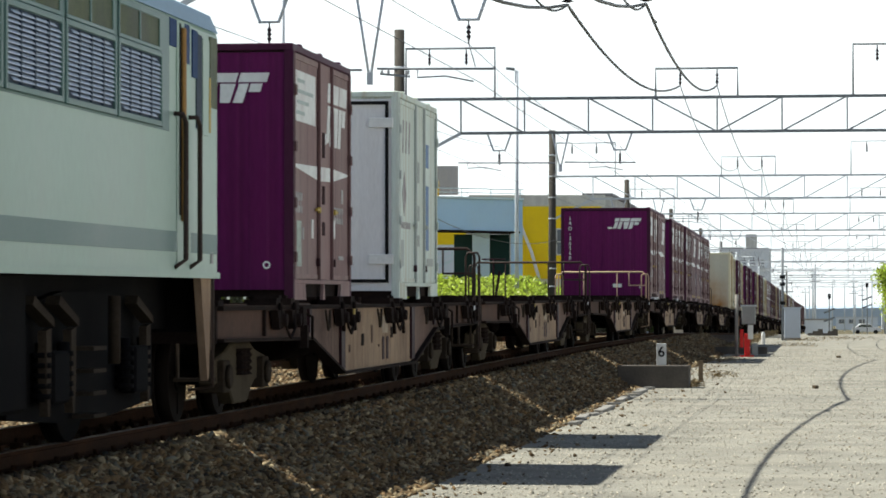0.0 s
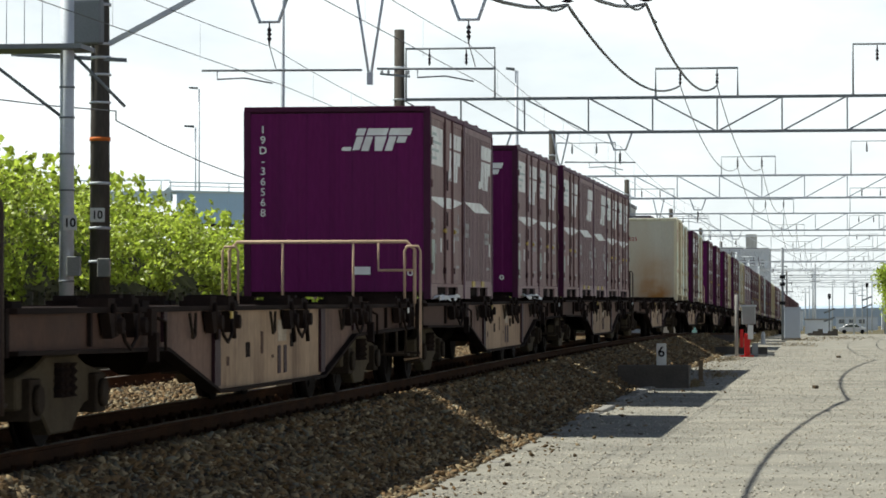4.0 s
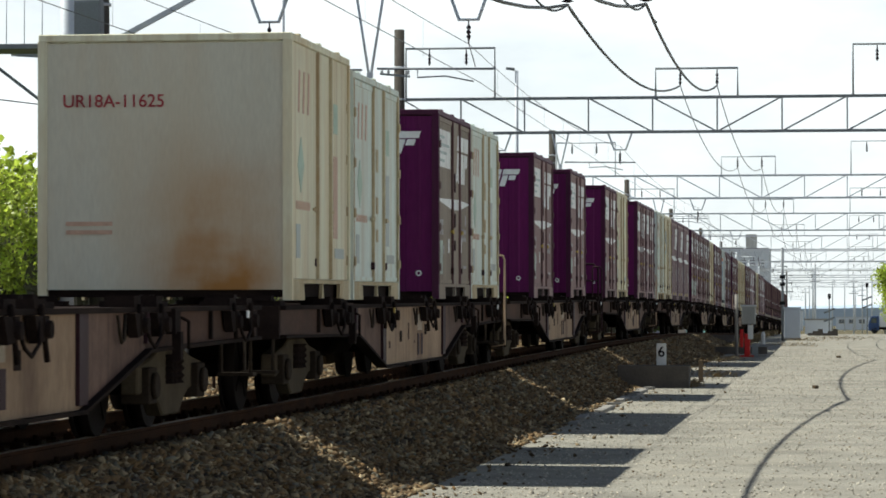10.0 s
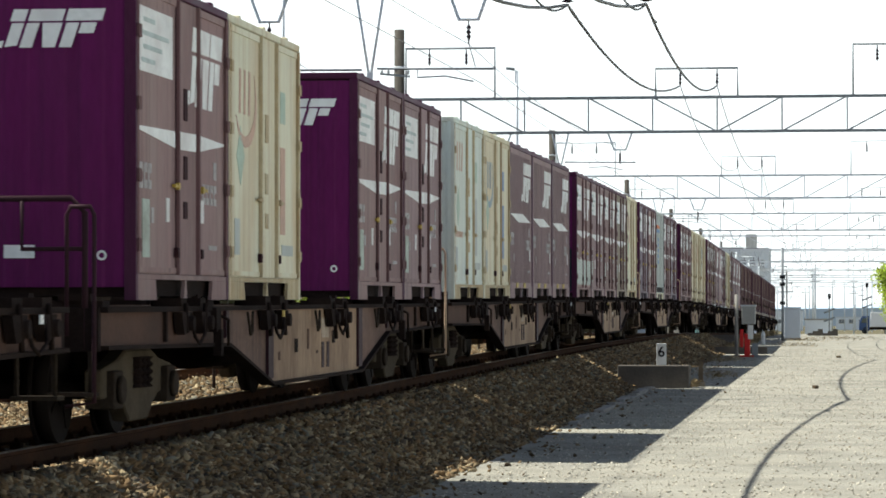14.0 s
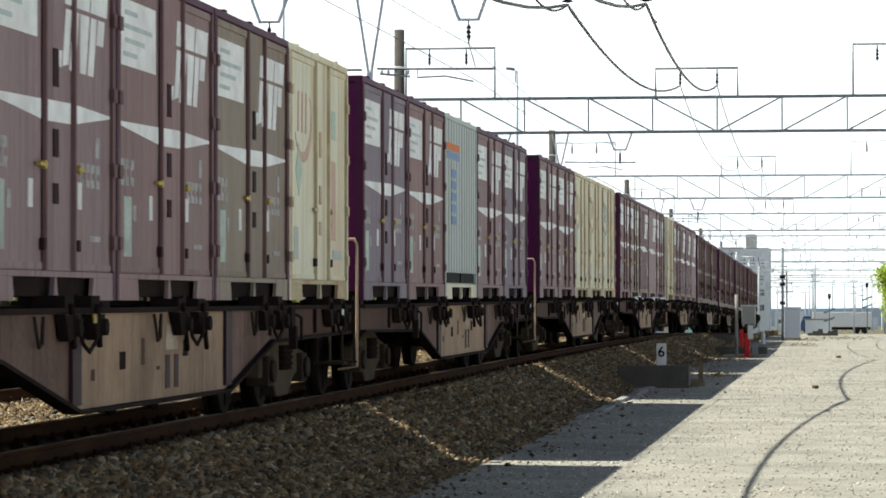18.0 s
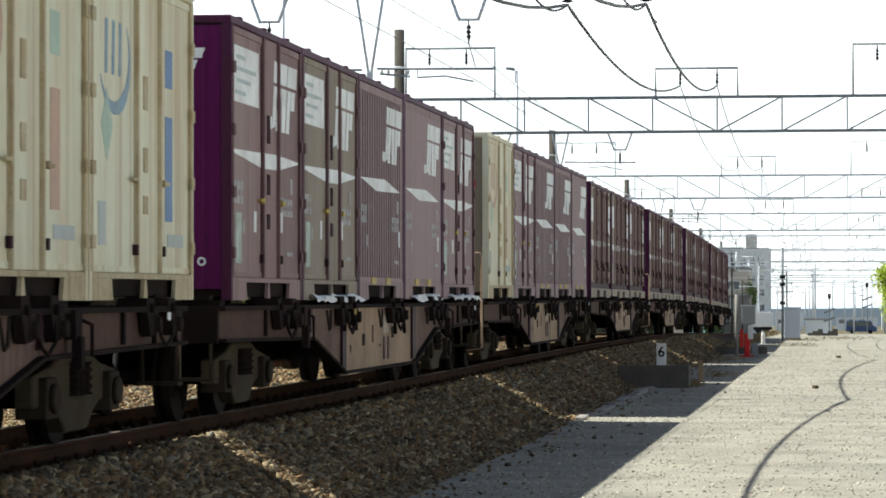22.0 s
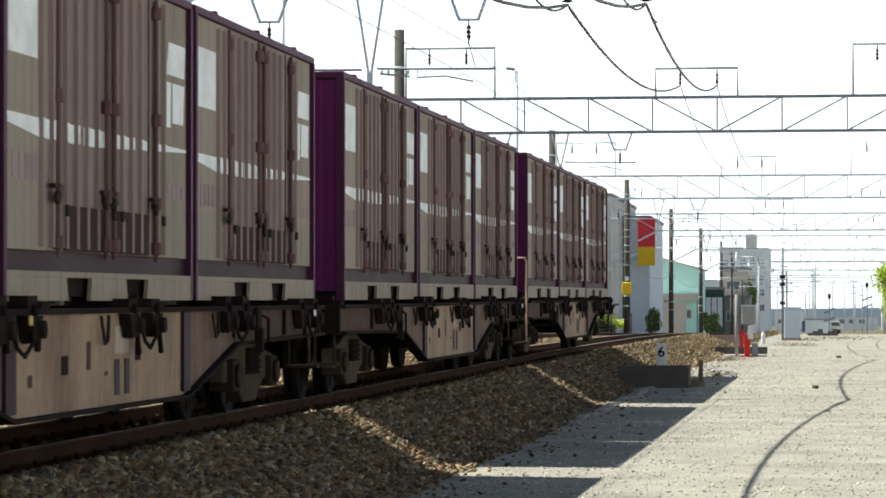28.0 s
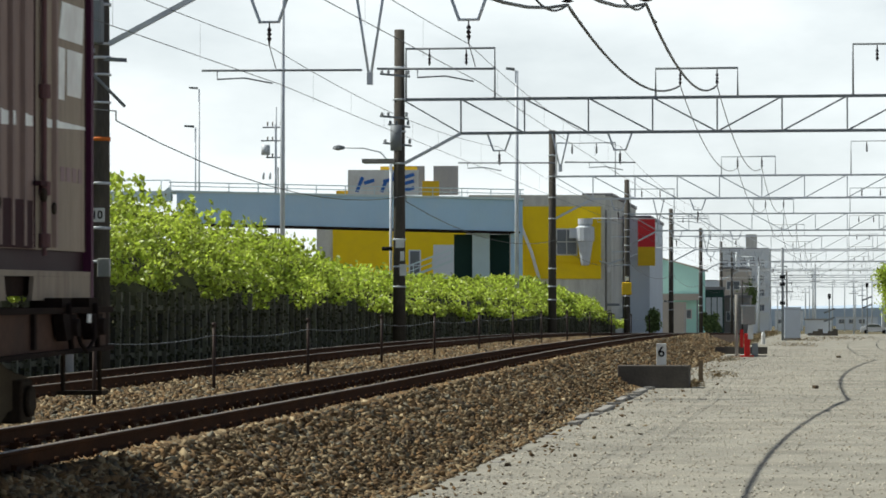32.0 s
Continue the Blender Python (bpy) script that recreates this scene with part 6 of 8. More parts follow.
# ---- leaves: many small bent blades in one mesh ----
def leaves(name, centres, sizes, material, label, category, seed, kind="stuff", aim=None, slim=1.0):
    """Folded leaf blades at the given centres, facing outwards and up with scatter."""
    rs = np.random.RandomState(seed)
    n = len(centres)
    nrm = rs.normal(size=(n, 3)) * 0.75 + (np.array(aim) if aim is not None else np.array((0.5, -0.35, 0.75)))
    nrm /= np.linalg.norm(nrm, axis=1)[:, None]
    t = np.cross(nrm, rs.normal(size=(n, 3)))
    t /= np.linalg.norm(t, axis=1)[:, None]
    b = np.cross(nrm, t) * slim
    s = sizes[:, None]
    v = np.stack([centres - t * s * 0.5, centres + b * s * 0.36 + nrm * s * 0.08, centres + t * s * 0.55 - nrm * s * 0.1, centres - b * s * 0.36 + nrm * s * 0.08], 1).reshape(-1, 3)
    idx = np.arange(n)[:, None] * 4
    f = np.concatenate([idx + np.array([0, 1, 2]), idx + np.array([0, 2, 3])], 1).reshape(-1, 3)
    me = bpy.data.meshes.new(name)
    me.from_pydata(v.tolist(), [], f.tolist())
    me.materials.append(M[material])
    return tagged(new(name, me), label, category, kind=kind)


HEDGE_Y = [40, 52, 60, 66, 72, 79, 88, 99, 114, 133, 150, 161, 176, 186, 193, 199]
HEDGE_T = [5.0, 4.75, 4.65, 4.45, 4.25, 4.05, 3.75, 3.25, 3.15, 3.15, 3.5, 3.7, 3.5, 3.2, 2.5, 1.9]


def hedge_top(y):
    return float(np.interp(y, HEDGE_Y, HEDGE_T)) + 0.28 * noise.noise((y * 0.35, 1.7, 0)) + 0.14 * noise.noise((y * 1.1, 4.2, 0))


def hedge():
    rs = np.random.RandomState(11)
    pts, sz = [], []
    for _ in range(120000):
        y = 40 + 160 * rs.rand() ** 1.25
        top = hedge_top(y)
        base = rail_z(y) + 0.1
        h = top - base
        p = rs.rand()
        # a rounded bank: hanging front, shoulder, crown, and the slope behind
        line = ((0.0, -7.45, 0.24), (0.20, -7.55, 0.42), (0.50, -8.25, 0.70), (0.76, -9.2, 0.92), (0.90, -10.4, 1.0), (1.0, -14.5, 0.93))
        for (p0, x0, z0), (p1, x1, z1) in zip(line, line[1:]):
            if p <= p1:
                f = (p - p0) / (p1 - p0)
                x, z = x0 + (x1 - x0) * f, base + h * (z0 + (z1 - z0) * f)
                break
        lump = noise.noise((x * 0.9, y * 0.55, z * 0.9))
        x += 0.36 * lump + 0.10 * rs.normal()
        z += 0.30 * lump + 0.10 * rs.normal()
        if p < 0.3 and z < base + h * (0.36 + 0.3 * noise.noise((y * 0.35, 9.1, 0))):
            continue
        if noise.noise((x * 1.9, y * 1.1, z * 1.9)) < -0.36:
            continue
        pts.append((x, y, z))
        sz.append(0.05 + 0.085 * rs.rand() ** 1.5 + 0.0005 * y)
    leaves("kudzu_hedge", np.array(pts), np.array(sz), "leaf", "bright green creepers overgrowing the boundary fence", "hedge", 3, aim=(-0.1, -0.3, 0.75))
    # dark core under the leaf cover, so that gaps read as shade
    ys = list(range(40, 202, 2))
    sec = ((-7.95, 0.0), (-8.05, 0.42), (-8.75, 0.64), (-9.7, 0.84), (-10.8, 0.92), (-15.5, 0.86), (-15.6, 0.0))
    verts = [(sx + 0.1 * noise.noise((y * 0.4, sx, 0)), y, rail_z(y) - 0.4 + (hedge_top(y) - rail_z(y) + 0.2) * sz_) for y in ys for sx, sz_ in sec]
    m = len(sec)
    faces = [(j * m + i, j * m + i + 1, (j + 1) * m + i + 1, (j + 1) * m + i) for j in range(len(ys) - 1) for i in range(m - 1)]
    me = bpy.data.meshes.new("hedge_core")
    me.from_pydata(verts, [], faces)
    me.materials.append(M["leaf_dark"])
    tagged(new("hedge_core", me), "dark sheet inside the creepers, painted to read as shade", "hedge", kind="stuff")


    # upright tufts along the crown, and shade-coloured stems over the fence
    tp, dp = [], []
    for _ in range(900):
        y = 42 + 120 * rs.rand()
        cx, cz = -8.6 - 2.5 * rs.rand(), hedge_top(y)
        for q in range(6):
            tp.append((cx + 0.05 * rs.normal(), y + 0.06 * rs.normal(), cz - 0.05 + 0.36 * rs.rand()))
    leaves("grass_tufts", np.array(tp), 0.10 + 0.12 * rs.rand(len(tp)), "leaf", "upright grass tufts on top of the creepers", "grass", 8, aim=(0.6, -0.4, 0.1))
    for _ in range(9000):
        y = 42 + 150 * rs.rand() ** 1.2
        dp.append((-7.42 - 0.15 * rs.rand(), y, rail_z(y) - 0.4 + 1.75 * rs.rand()))
    leaves("fence_creepers", np.array(dp), 0.04 + 0.07 * rs.rand(len(dp)), "leaf_dark", "creepers hanging over the fence, shade painted into their colour", "creepers", 9, aim=(0.8, -0.4, 0.1))


hedge()


# ---- blue footbridge behind the hedge ----
def slab(name, m, parent, x0, x1, y0, y1, z0, z1, label="", bevel=0.0):
    return part(name, bx(B(), x0, x1, y0, y1, z0, z1), m, parent, label, bevel)


def bridge():
    b = thing("footbridge", "sky-blue steel footbridge girder with pale railings", "bridge", "", (-10.4, 164.2, 0), 7.2)
    bm = prism(B(), ((-17.6, 6.85), (0.0, 6.40), (0.0, 8.02), (-17.6, 8.42)), "y", -1.2, 1.2)
    part("girder", bm, "bridge_blue", b)
    bm = prism(B(), ((-18.0, 8.421), (0.3, 8.021), (0.3, 8.13), (-18.0, 8.53)), "y", -1.35, 1.35)
    part("deck_edge", bm, "bridge_pale", b)
    bm = prism(B(), ((-17.7, 6.77), (0.1, 6.32), (0.1, 6.40), (-17.7, 6.85)), "y", -1.3, 1.3)
    part("bottom_flange", bm, "under", b, "dark lower flange")
    for k in range(8):
        x = -17.4 + k * 2.45
        zt = 8.02 + (-x) * 0.0227
        slab("web_stiffener", "bridge_blue", b, x - 0.03, x + 0.03, -1.26, -1.2, 6.42 - x * 0.0256, zt - 0.02)
    for k in range(13):
        x = -17.9 + k * 1.5
        zt = 8.13 + (-x + 0.3) * 0.0218
        slab("railing_post", "bridge_pale", b, x - 0.025, x + 0.025, -1.3, -1.25, zt, zt + 0.42)
    bm = B()
    bar(bm, (-18.0, -1.28, 8.95), (0.3, -1.28, 8.55), 0.05, 0.05)
    bar(bm, (-18.0, -1.28, 8.75), (0.3, -1.28, 8.34), 0.04, 0.04)
    part("railing", bm, "bridge_pale", b)
    bm = B()
    bar(bm, (-17.9, -1.2, 8.6), (-19.6, -1.2, 7.0), 0.12, 0.3)
    part("stair_stringer", bm, "bridge_pale", b)
    bm = B()
    bar(bm, (-18.0, 0.5, 8.3), (-27.0, 0.5, 8.2), 1.2, 0.5)
    for k in range(9):
        bar(bm, (-18.5 - k, -0.1, 8.5), (-18.5 - k, -0.1, 9.1), 0.04, 0.04)
    bar(bm, (-18.0, -0.1, 9.1), (-27.0, -0.1, 9.05), 0.05, 0.05)
    part("rear_walkway", bm, "bridge_pale", b)
    slab("pier", "bridge_pale", b, -2.35, -1.45, -0.4, 0.4, 1.0, 6.34)
    slab("pier", "bridge_blue", b, -0.35, 0.25, -0.5, 0.4, 1.0, 8.0)
    slab("screen_wall", "dark_green", b, -3.3, -0.4, 0.6, 0.8, 1.0, 6.3, "dark green cladding behind the pier")
    bm = B()
    bar(bm, (-8.6, -1.0, 2.9), (-3.4, -1.0, 4.9), 0.08, 0.12)
    bar(bm, (-8.6, -1.0, 3.5), (-3.4, -1.0, 5.5), 0.06, 0.08)
    bar(bm, (-8.6, -1.0, 3.2), (-3.4, -1.0, 5.2), 0.05, 0.05)
    for k in range(6):
        x = -8.4 + k
        z = 2.9 + (x + 8.6) * 0.385
        bar(bm, (x, -1.0, z), (x, -1.0, z + 0.65), 0.05, 0.05)
    part("stair_railing", bm, "bridge_pale", b, "pale blue stair railing")


bridge()


def panes(parent, m, x0, x1, y, z0, z1, nx, nz, frame_m="white_paint"):
    """A window in a wall that faces -Y: frame and separate panes."""
    fr = slab("window", frame_m, parent, x0 - 0.06, x1 + 0.06, y - 0.03, y + 0.05, z0 - 0.06, z1 + 0.06)
    for i in range(nx):
        for j in range(nz):
            a, b = x0 + (x1 - x0) * i / nx, x0 + (x1 - x0) * (i + 1) / nx
            c, d = z0 + (z1 - z0) * j / nz, z0 + (z1 - z0) * (j + 1) / nz
            slab("pane", m, fr, a + 0.03, b - 0.03, y - 0.05, y - 0.031, c + 0.03, d - 0.03)


def yellow_shop():
    b = thing("commercial_building", "yellow and grey two-storey commercial building with rooftop boards", "building", "", (-9.7, 214.8, 0), 7.2)
    slab("wall", "wall_grey", b, -19.5, 0.0, 0.0, 24.0, 0.6, 9.62, "grey rendered wall")
    slab("parapet", "wall_grey", b, -9.2, 0.05, -0.08, 0.3, 9.62, 10.38)
    slab("parapet", "wall_grey", b, -18.0, -9.21, 1.0, 1.3, 9.3, 10.3)
    slab("yellow_panel", "wall_yellow", b, -6.1, -0.25, -0.14, -0.02, 4.7, 9.6, "bright yellow upper wall panel")
    slab("yellow_panel", "wall_yellow", b, -18.4, -9.4, -0.14, -0.02, 2.6, 8.3)
    slab("ledge", "wall_yellow", b, -6.2, -0.2, -0.3, -0.02, 5.85, 6.05)
    panes(b, "window", -3.25, -1.9, -0.14, 6.35, 8.05, 2, 2, "wall_grey")
    panes(b, "window", -13.2, -12.5, -0.14, 4.6, 6.6, 1, 2, "wall_pale")
    slab("shutter", "wall_pale", b, -11.6, -7.8, -0.3, -0.1, 2.6, 7.0)
    bm = B()
    lathe(bm, -1.35, -0.75, ((0.25, 5.6), (0.30, 5.7), (0.52, 7.2), (0.62, 7.25), (0.62, 8.15), (0.4, 8.3), (0.5, 8.4), (0.5, 8.75)), 14)
    part("extractor_duct", bm, "galvanised", b, "round grey extractor duct")
    slab("duct_box", "galvanised", b, -2.4, -1.5, -0.95, -0.25, 7.45, 8.1)
    bm = B()
    bar(bm, (-6.1, -0.4, 9.3), (-5.0, -0.4, 6.6), 0.16, 0.2)
    bar(bm, (-5.0, -0.4, 6.6), (-4.3, -0.4, 4.2), 0.2, 0.3)
    part("conveyor_arm", bm, "white_paint", b, "white sloping chute")
    for y in (2.2, 4.4, 7.5, 10.6, 13.7):
        for z in (3.4, 6.6):
            fr = slab("window", "dark_concrete", b, -0.02, 0.14, y, y + 1.2, z, z + 1.5)
            slab("pane", "window", fr, 0.141, 0.16, y + 0.05, y + 1.15, z + 0.05, z + 1.45)
    for y in (0.6, 1.6, 6.0, 9.3, 12.6, 16.0):
        bm = B()
        rod(bm, (0.12, y, 1.0), (0.12, y, 9.4), 0.07, 8)
        part("downpipe", bm, "concrete" if y != 1.6 else "galvanised", b)
    for y, z, d in ((3.0, 5.2, 0.5), (8.6, 5.3, 0.6), (12.0, 8.0, 0.5), (16.8, 5.0, 0.6)):
        slab("air_unit", "white_paint", b, 0.06, 0.06 + d, y, y + 0.9, z, z + 0.7, "small pale air unit", 0.02)
    for z in (5.6, 8.9):
        slab("string_course", "concrete", b, 0.0, 0.09, 0.0, 24.0, z, z + 0.14)
    slab("awning", "steel_grey", b, 0.0, 1.1, 1.8, 6.4, 2.9, 3.05, "grey sheet awning")
    for k in range(6):
        slab("stair_tread", "steel_grey", b, 0.3, 1.0, 17.0 + 0.6 * k, 17.5 + 0.6 * k, 1.4 + 0.7 * k, 1.46 + 0.7 * k)
    part("wall_cable", pipe(B(), [(-0.4, -0.3, 5.9), (0.3, -0.3, 5.7), (2.2, -0.4, 6.4)], 0.05, 6), "galvanised", b)
    slab("roof_sign", "white_paint", b, -17.4, -12.6, 0.4, 0.7, 10.4, 12.1, "white rooftop board with blue strokes")
    for x0, z0, x1, z1 in ((-14.6, 10.55, -14.3, 11.9), (-15.0, 11.3, -14.0, 11.55), (-15.1, 10.6, -14.8, 11.4), (-13.9, 10.6, -12.9, 10.9), (-13.8, 11.1, -12.9, 11.35), (-13.7, 11.55, -12.9, 11.8), (-16.8, 10.6, -16.4, 11.6), (-16.3, 11.2, -15.6, 11.4)):
        bm = B()
        bar(bm, (x0, 0.38, z0), (x1, 0.38, z1), 0.05, 0.24)
        part("sign_stroke", bm, "sign_blue", b, "blue brush stroke")
    slab("roof_box", "sign_yellow", b, -12.35, -11.2, 0.3, 0.8, 10.35, 11.35)
    slab("roof_box", "sign_yellow", b, -18.2, -14.4, 0.72, 1.0, 10.3, 10.7)
    slab("roof_box", "sign_yellow", b, -15.2, -12.7, 0.72, 1.0, 12.11, 12.35)
    for x0, x1 in ((-13.8, -12.2), (-11.6, -9.9)):
        slab("hoarding", "hoarding", b, x0, x1, 3.0, 3.2, 10.5, 12.5, "weathered grey rooftop hoarding")
    for k in range(5):
        bm = B()
        rod(bm, (-11.5 + k * 0.55, 0.5, 10.3), (-11.5 + k * 0.55, 0.5, 10.9), 0.02, 5)
        part("roof_rail", bm, "galvanised", b)


yellow_shop()


def block(name, label, x0, x1, y0, y1, z1, m, roof_m="roof", windows=(), gable=0.0, turn=0):
    """A plain house: walls, roof, and windows as (x, z, w, h) on the side that faces the line's near end."""
    b = thing(name, label, "building", "", ((x0 + x1) / 2, y0, 0), turn)
    w = (x1 - x0) / 2
    base = rail_z(y0) - 0.6
    if gable:
        bm = prism(B(), ((-w, base), (w, base), (w, z1 - gable), (-w, z1)), "y", 0, y1 - y0)
        part("wall", bm, m, b)
        bm = B()
        bar(bm, (-w - 0.2, (y1 - y0) / 2, z1 + 0.08), (w + 0.3, (y1 - y0) / 2, z1 - gable + 0.02), y1 - y0 + 0.4, 0.12)
        part("roof", bm, roof_m, b)
    else:
        slab("wall", m, b, -w, w, 0, y1 - y0, base, z1)
        slab("roof", roof_m, b, -w - 0.1, w + 0.1, -0.1, y1 - y0 + 0.1, z1, z1 + 0.25)
    for x, z, ww, hh in windows:
        panes(b, "window", x, x + ww, 0.0, z, z + hh, 2, 1)
    return b


annexe = block("pale_building", "pale blue-grey narrow building with a red and yellow sign", -11.0, -8.95, 252.0, 270.0, 10.0, "wall_pale")
sg = thing("sign_board", "red and yellow vertical sign board on the wall", "sign", "", (-9.1, 250.5, 0))
slab("red_field", "sign_red", sg, -0.68, 0.68, -0.2, 0.0, 7.72, 10.0)
slab("yellow_field", "sign_yellow", sg, -0.68, 0.68, -0.2, 0.0, 6.25, 7.719)
slab("bracket", "steel_grey", sg, -0.1, 0.1, 0.0, 1.6, 8.0, 8.2)
block("grey_building", "grey narrow building with pipes beside the line", -13.2, -11.1, 240.0, 268.0, 11.3, "wall_grey", windows=((-0.7, 4.0, 0.7, 1.2), (-0.7, 7.5, 0.7, 1.2)))
block("teal_house", "turquoise house with a sloping roof", -11.0, -7.2, 300.0, 312.0, 7.9, "wall_teal", "wall_tan", windows=((-1.5, 3.4, 0.7, 0.9), (0.2, 2.2, 0.9, 0.8)), gable=1.1)
slab("lean_to", "wall_tan", annexe, -0.6, 2.2, 30.0, 34.0, 0.3, 3.6)
block("tan_house", "tan house with a flat roof", -7.1, -4.0, 345.0, 356.0, 7.6, "wall_tan", windows=((-1.0, 3.2, 0.9, 1.1), (0.3, 3.2, 0.8, 1.1), (-0.8, 5.4, 1.4, 0.9)))
block("small_shed", "low grey shed with a dark awning", -6.4, -3.4, 330.0, 336.0, 4.4, "concrete", "roof", windows=((-0.9, 2.0, 0.8, 0.9),))
apt = block("apartment_building", "grey apartment building with rows of windows, haze in its pale colour", -17.2, -8.0, 602.0, 618.0, 15.8, "haze_wall", windows=[(-4.2 + 1.7 * i, 4.2 + 2.8 * j, 1.1, 1.2) for i in range(5) for j in range(4)])
slab("roof_tank", "wall_grey", apt, 0.2, 2.2, 2.0, 6.0, 15.9, 18.7, "dark rooftop plant room")
for j in range(4):
    slab("balcony", "wall_pale", apt, -4.5, 4.5, -0.9, -0.05, 3.9 + 2.8 * j, 4.1 + 2.8 * j)
teal_band = thing("shop_canopy", "brown canopy strip in front of the turquoise house", "canopy", "", (-9.1, 298.0, 0))
slab("canopy", "wall_tan", teal_band, -1.9, 1.9, 0.0, 1.6, 3.9, 4.5)
slab("post", "steel_grey", teal_band, -1.8, -1.7, 0.1, 0.2, 0.3, 3.9)
slab("post", "steel_grey", teal_band, 1.7, 1.8, 0.1, 0.2, 0.3, 3.9)
shop = thing("glass_kiosk", "dark green glazed kiosk beside a white sign", "kiosk", "", (-7.0, 328.0, 0))
slab("wall", "dark_green", shop, -0.95, 0.95, 0.0, 3.0, 0.3, 5.2)
slab("roof", "roof", shop, -1.05, 1.05, -0.2, 3.1, 5.2, 5.5)
for q in range(3):
    slab("pane", "haze_pane", shop, -0.85 + q * 0.6, -0.35 + q * 0.6, -0.03, -0.002, 1.2, 4.4)
ws = thing("sign_board", "tall plain white sign board", "sign", "", (-5.25, 330.0, 0))
slab("board", "white_paint", ws, -0.22, 0.22, -0.06, 0.06, 2.6, 5.6)
slab("leg", "steel_grey", ws, -0.05, 0.05, -0.05, 0.05, 0.2, 2.6)
low = thing("pale_shed", "low pale shed beside the crossing", "shed", "", (2.6, 420.0, 0))
slab("wall", "haze_wall", low, -1.5, 1.9, 0.0, 4.0, 0.2, 2.2)
slab("roof", "concrete", low, -1.7, 2.1, -0.2, 4.2, 2.2, 2.4)
far_rng = random.Random(31)
fx_, n_ = -46.0, 0
while fx_ < 75:
    fw = far_rng.uniform(5.0, 12.0)
    fy_ = far_rng.uniform(760.0, 980.0)
    fh = far_rng.uniform(3.0, 5.2) + (far_rng.uniform(2, 4) if far_rng.random() < 0.12 else 0)
    block("far_house", "distant town house, haze painted into its pale walls", fx_, fx_ + fw, fy_, fy_ + 9.0, fh, "haze_wall" if far_rng.random() < 0.6 else "wall_pale", far_rng.choice(("haze_steel", "wall_pale")),
          windows=[(-fw / 2 + 0.8 + 2.6 * q, 1.9 + 2.6 * j, 1.5, 1.1) for q in range(int((fw - 1) // 2.6)) for j in range(1 if fh < 6 else 2)])
    fx_ += fw + far_rng.uniform(0.5, 9.0)
for q in range(16):
    px_, py_ = far_rng.uniform(-6, 30), far_rng.uniform(470, 720)
    p = thing("far_pole", "thin far pole, haze painted into its pale tone", "pole", "far thin poles", (px_, py_, 0))
    ph = far_rng.uniform(6.5, 11.0)
    part("shaft", rod(B(), (0, 0, 0.1), (0, 0, ph), 0.12, 6), "haze_steel", p)
    part("cross_arm", bar(B(), (-0.8, 0, ph - 0.6), (0.7, 0, ph - 0.6), 0.09, 0.09), "haze_steel", p)
block("hazy_block", "far grey-blue building, haze put into its colour", -60.0, -30.0, 900.0, 930.0, 14.0, "wall_pale", windows=[(-12 + 5 * i, 5 + 3 * j, 3, 1.6) for i in range(5) for j in range(3)])
# ---- far lamps and poles behind the hedge ----
def lamp(x, y, z0, z1, arm, name="street_lamp", label="slim grey street lamp", r=0.07):
    p = thing(name, label, "street lamp", "", (x, y, 0))
    bm = B()
    rod(bm, (0, 0, z0), (0, 0, z1), r, 10, r * 0.7)
    part("post", bm, "galvanised", p)
    if arm:
        bm = prism(B(), ((-0.1, z1), (arm, z1 + 0.06), (arm, z1 + 0.16), (-0.1, z1 + 0.14)), "y", -0.12, 0.12)
        part("lamp_head", bm, "steel_grey", p)


lamp(-18.1, 138.0, 0.8, 17.0, 0, "steel_mast", "tall slim grey steel mast", 0.12)
lamp(-8.9, 149.3, 0.8, 13.6, -0.5, r=0.11)
lamp(-37.9, 216.0, 1.0, 17.9, -0.7)
lamp(-34.1, 196.4, 1.0, 14.0, -0.7)
util = thing("utility_pole", "distant utility pole with cross arms and a transformer", "utility pole", "", (-27.3, 187.2, 0))
part("shaft", rod(B(), (0, 0, 1.0), (0, 0, 14.6), 0.09, 8, 0.06), "galvanised", util)
for z, w in ((13.4, 0.8), (12.6, 0.9), (11.6, 0.6)):
    part("cross_arm", bar(B(), (-w, 0, z), (w * 0.5, 0, z), 0.08, 0.08), "steel_grey", util)
part("transformer_can", rod(B(), (-0.62, 0, 11.75), (-0.62, 0, 12.35), 0.26, 10), "galvanised", util, "pale grey transformer")
for dx in (-0.75, -0.35):
    part("cut_out", rod(B(), (dx, 0, 10.3), (dx, 0, 10.7), 0.07, 8), "galvanised", util)
for z in (13.9, 13.0, 12.0):
    for dx in (-0.5, -0.2, 0.3):
        part("insulator", rod(B(), (dx, 0, z - 0.42), (dx, 0, z - 0.16), 0.05, 6), "concrete", util)
part("riser_cable", pipe(B(), [(0.15, 0, 1.2), (0.17, 0, 6.0), (0.14, 0, 11.0)], 0.04, 5), "steel_grey", util)
sl = thing("street_lamp", "curved-arm street lamp on a slim pole", "street lamp", "", (-14.8, 148.6, 0))
part("post", rod(B(), (0, 0, 0.9), (0, 0, 9.2), 0.07, 8), "galvanised", sl)
part("curved_arm", pipe(B(), [(0, 0, 9.2), (-0.5, 0, 9.75), (-1.3, 0, 9.95), (-2.3, 0, 9.98)], 0.035, 6), "galvanised", sl)
part("lamp_head", lathe(B(), -2.5, 0, ((0.05, 9.85), (0.3, 9.92), (0.26, 10.05), (0.06, 10.1)), 10), "steel_grey", sl)

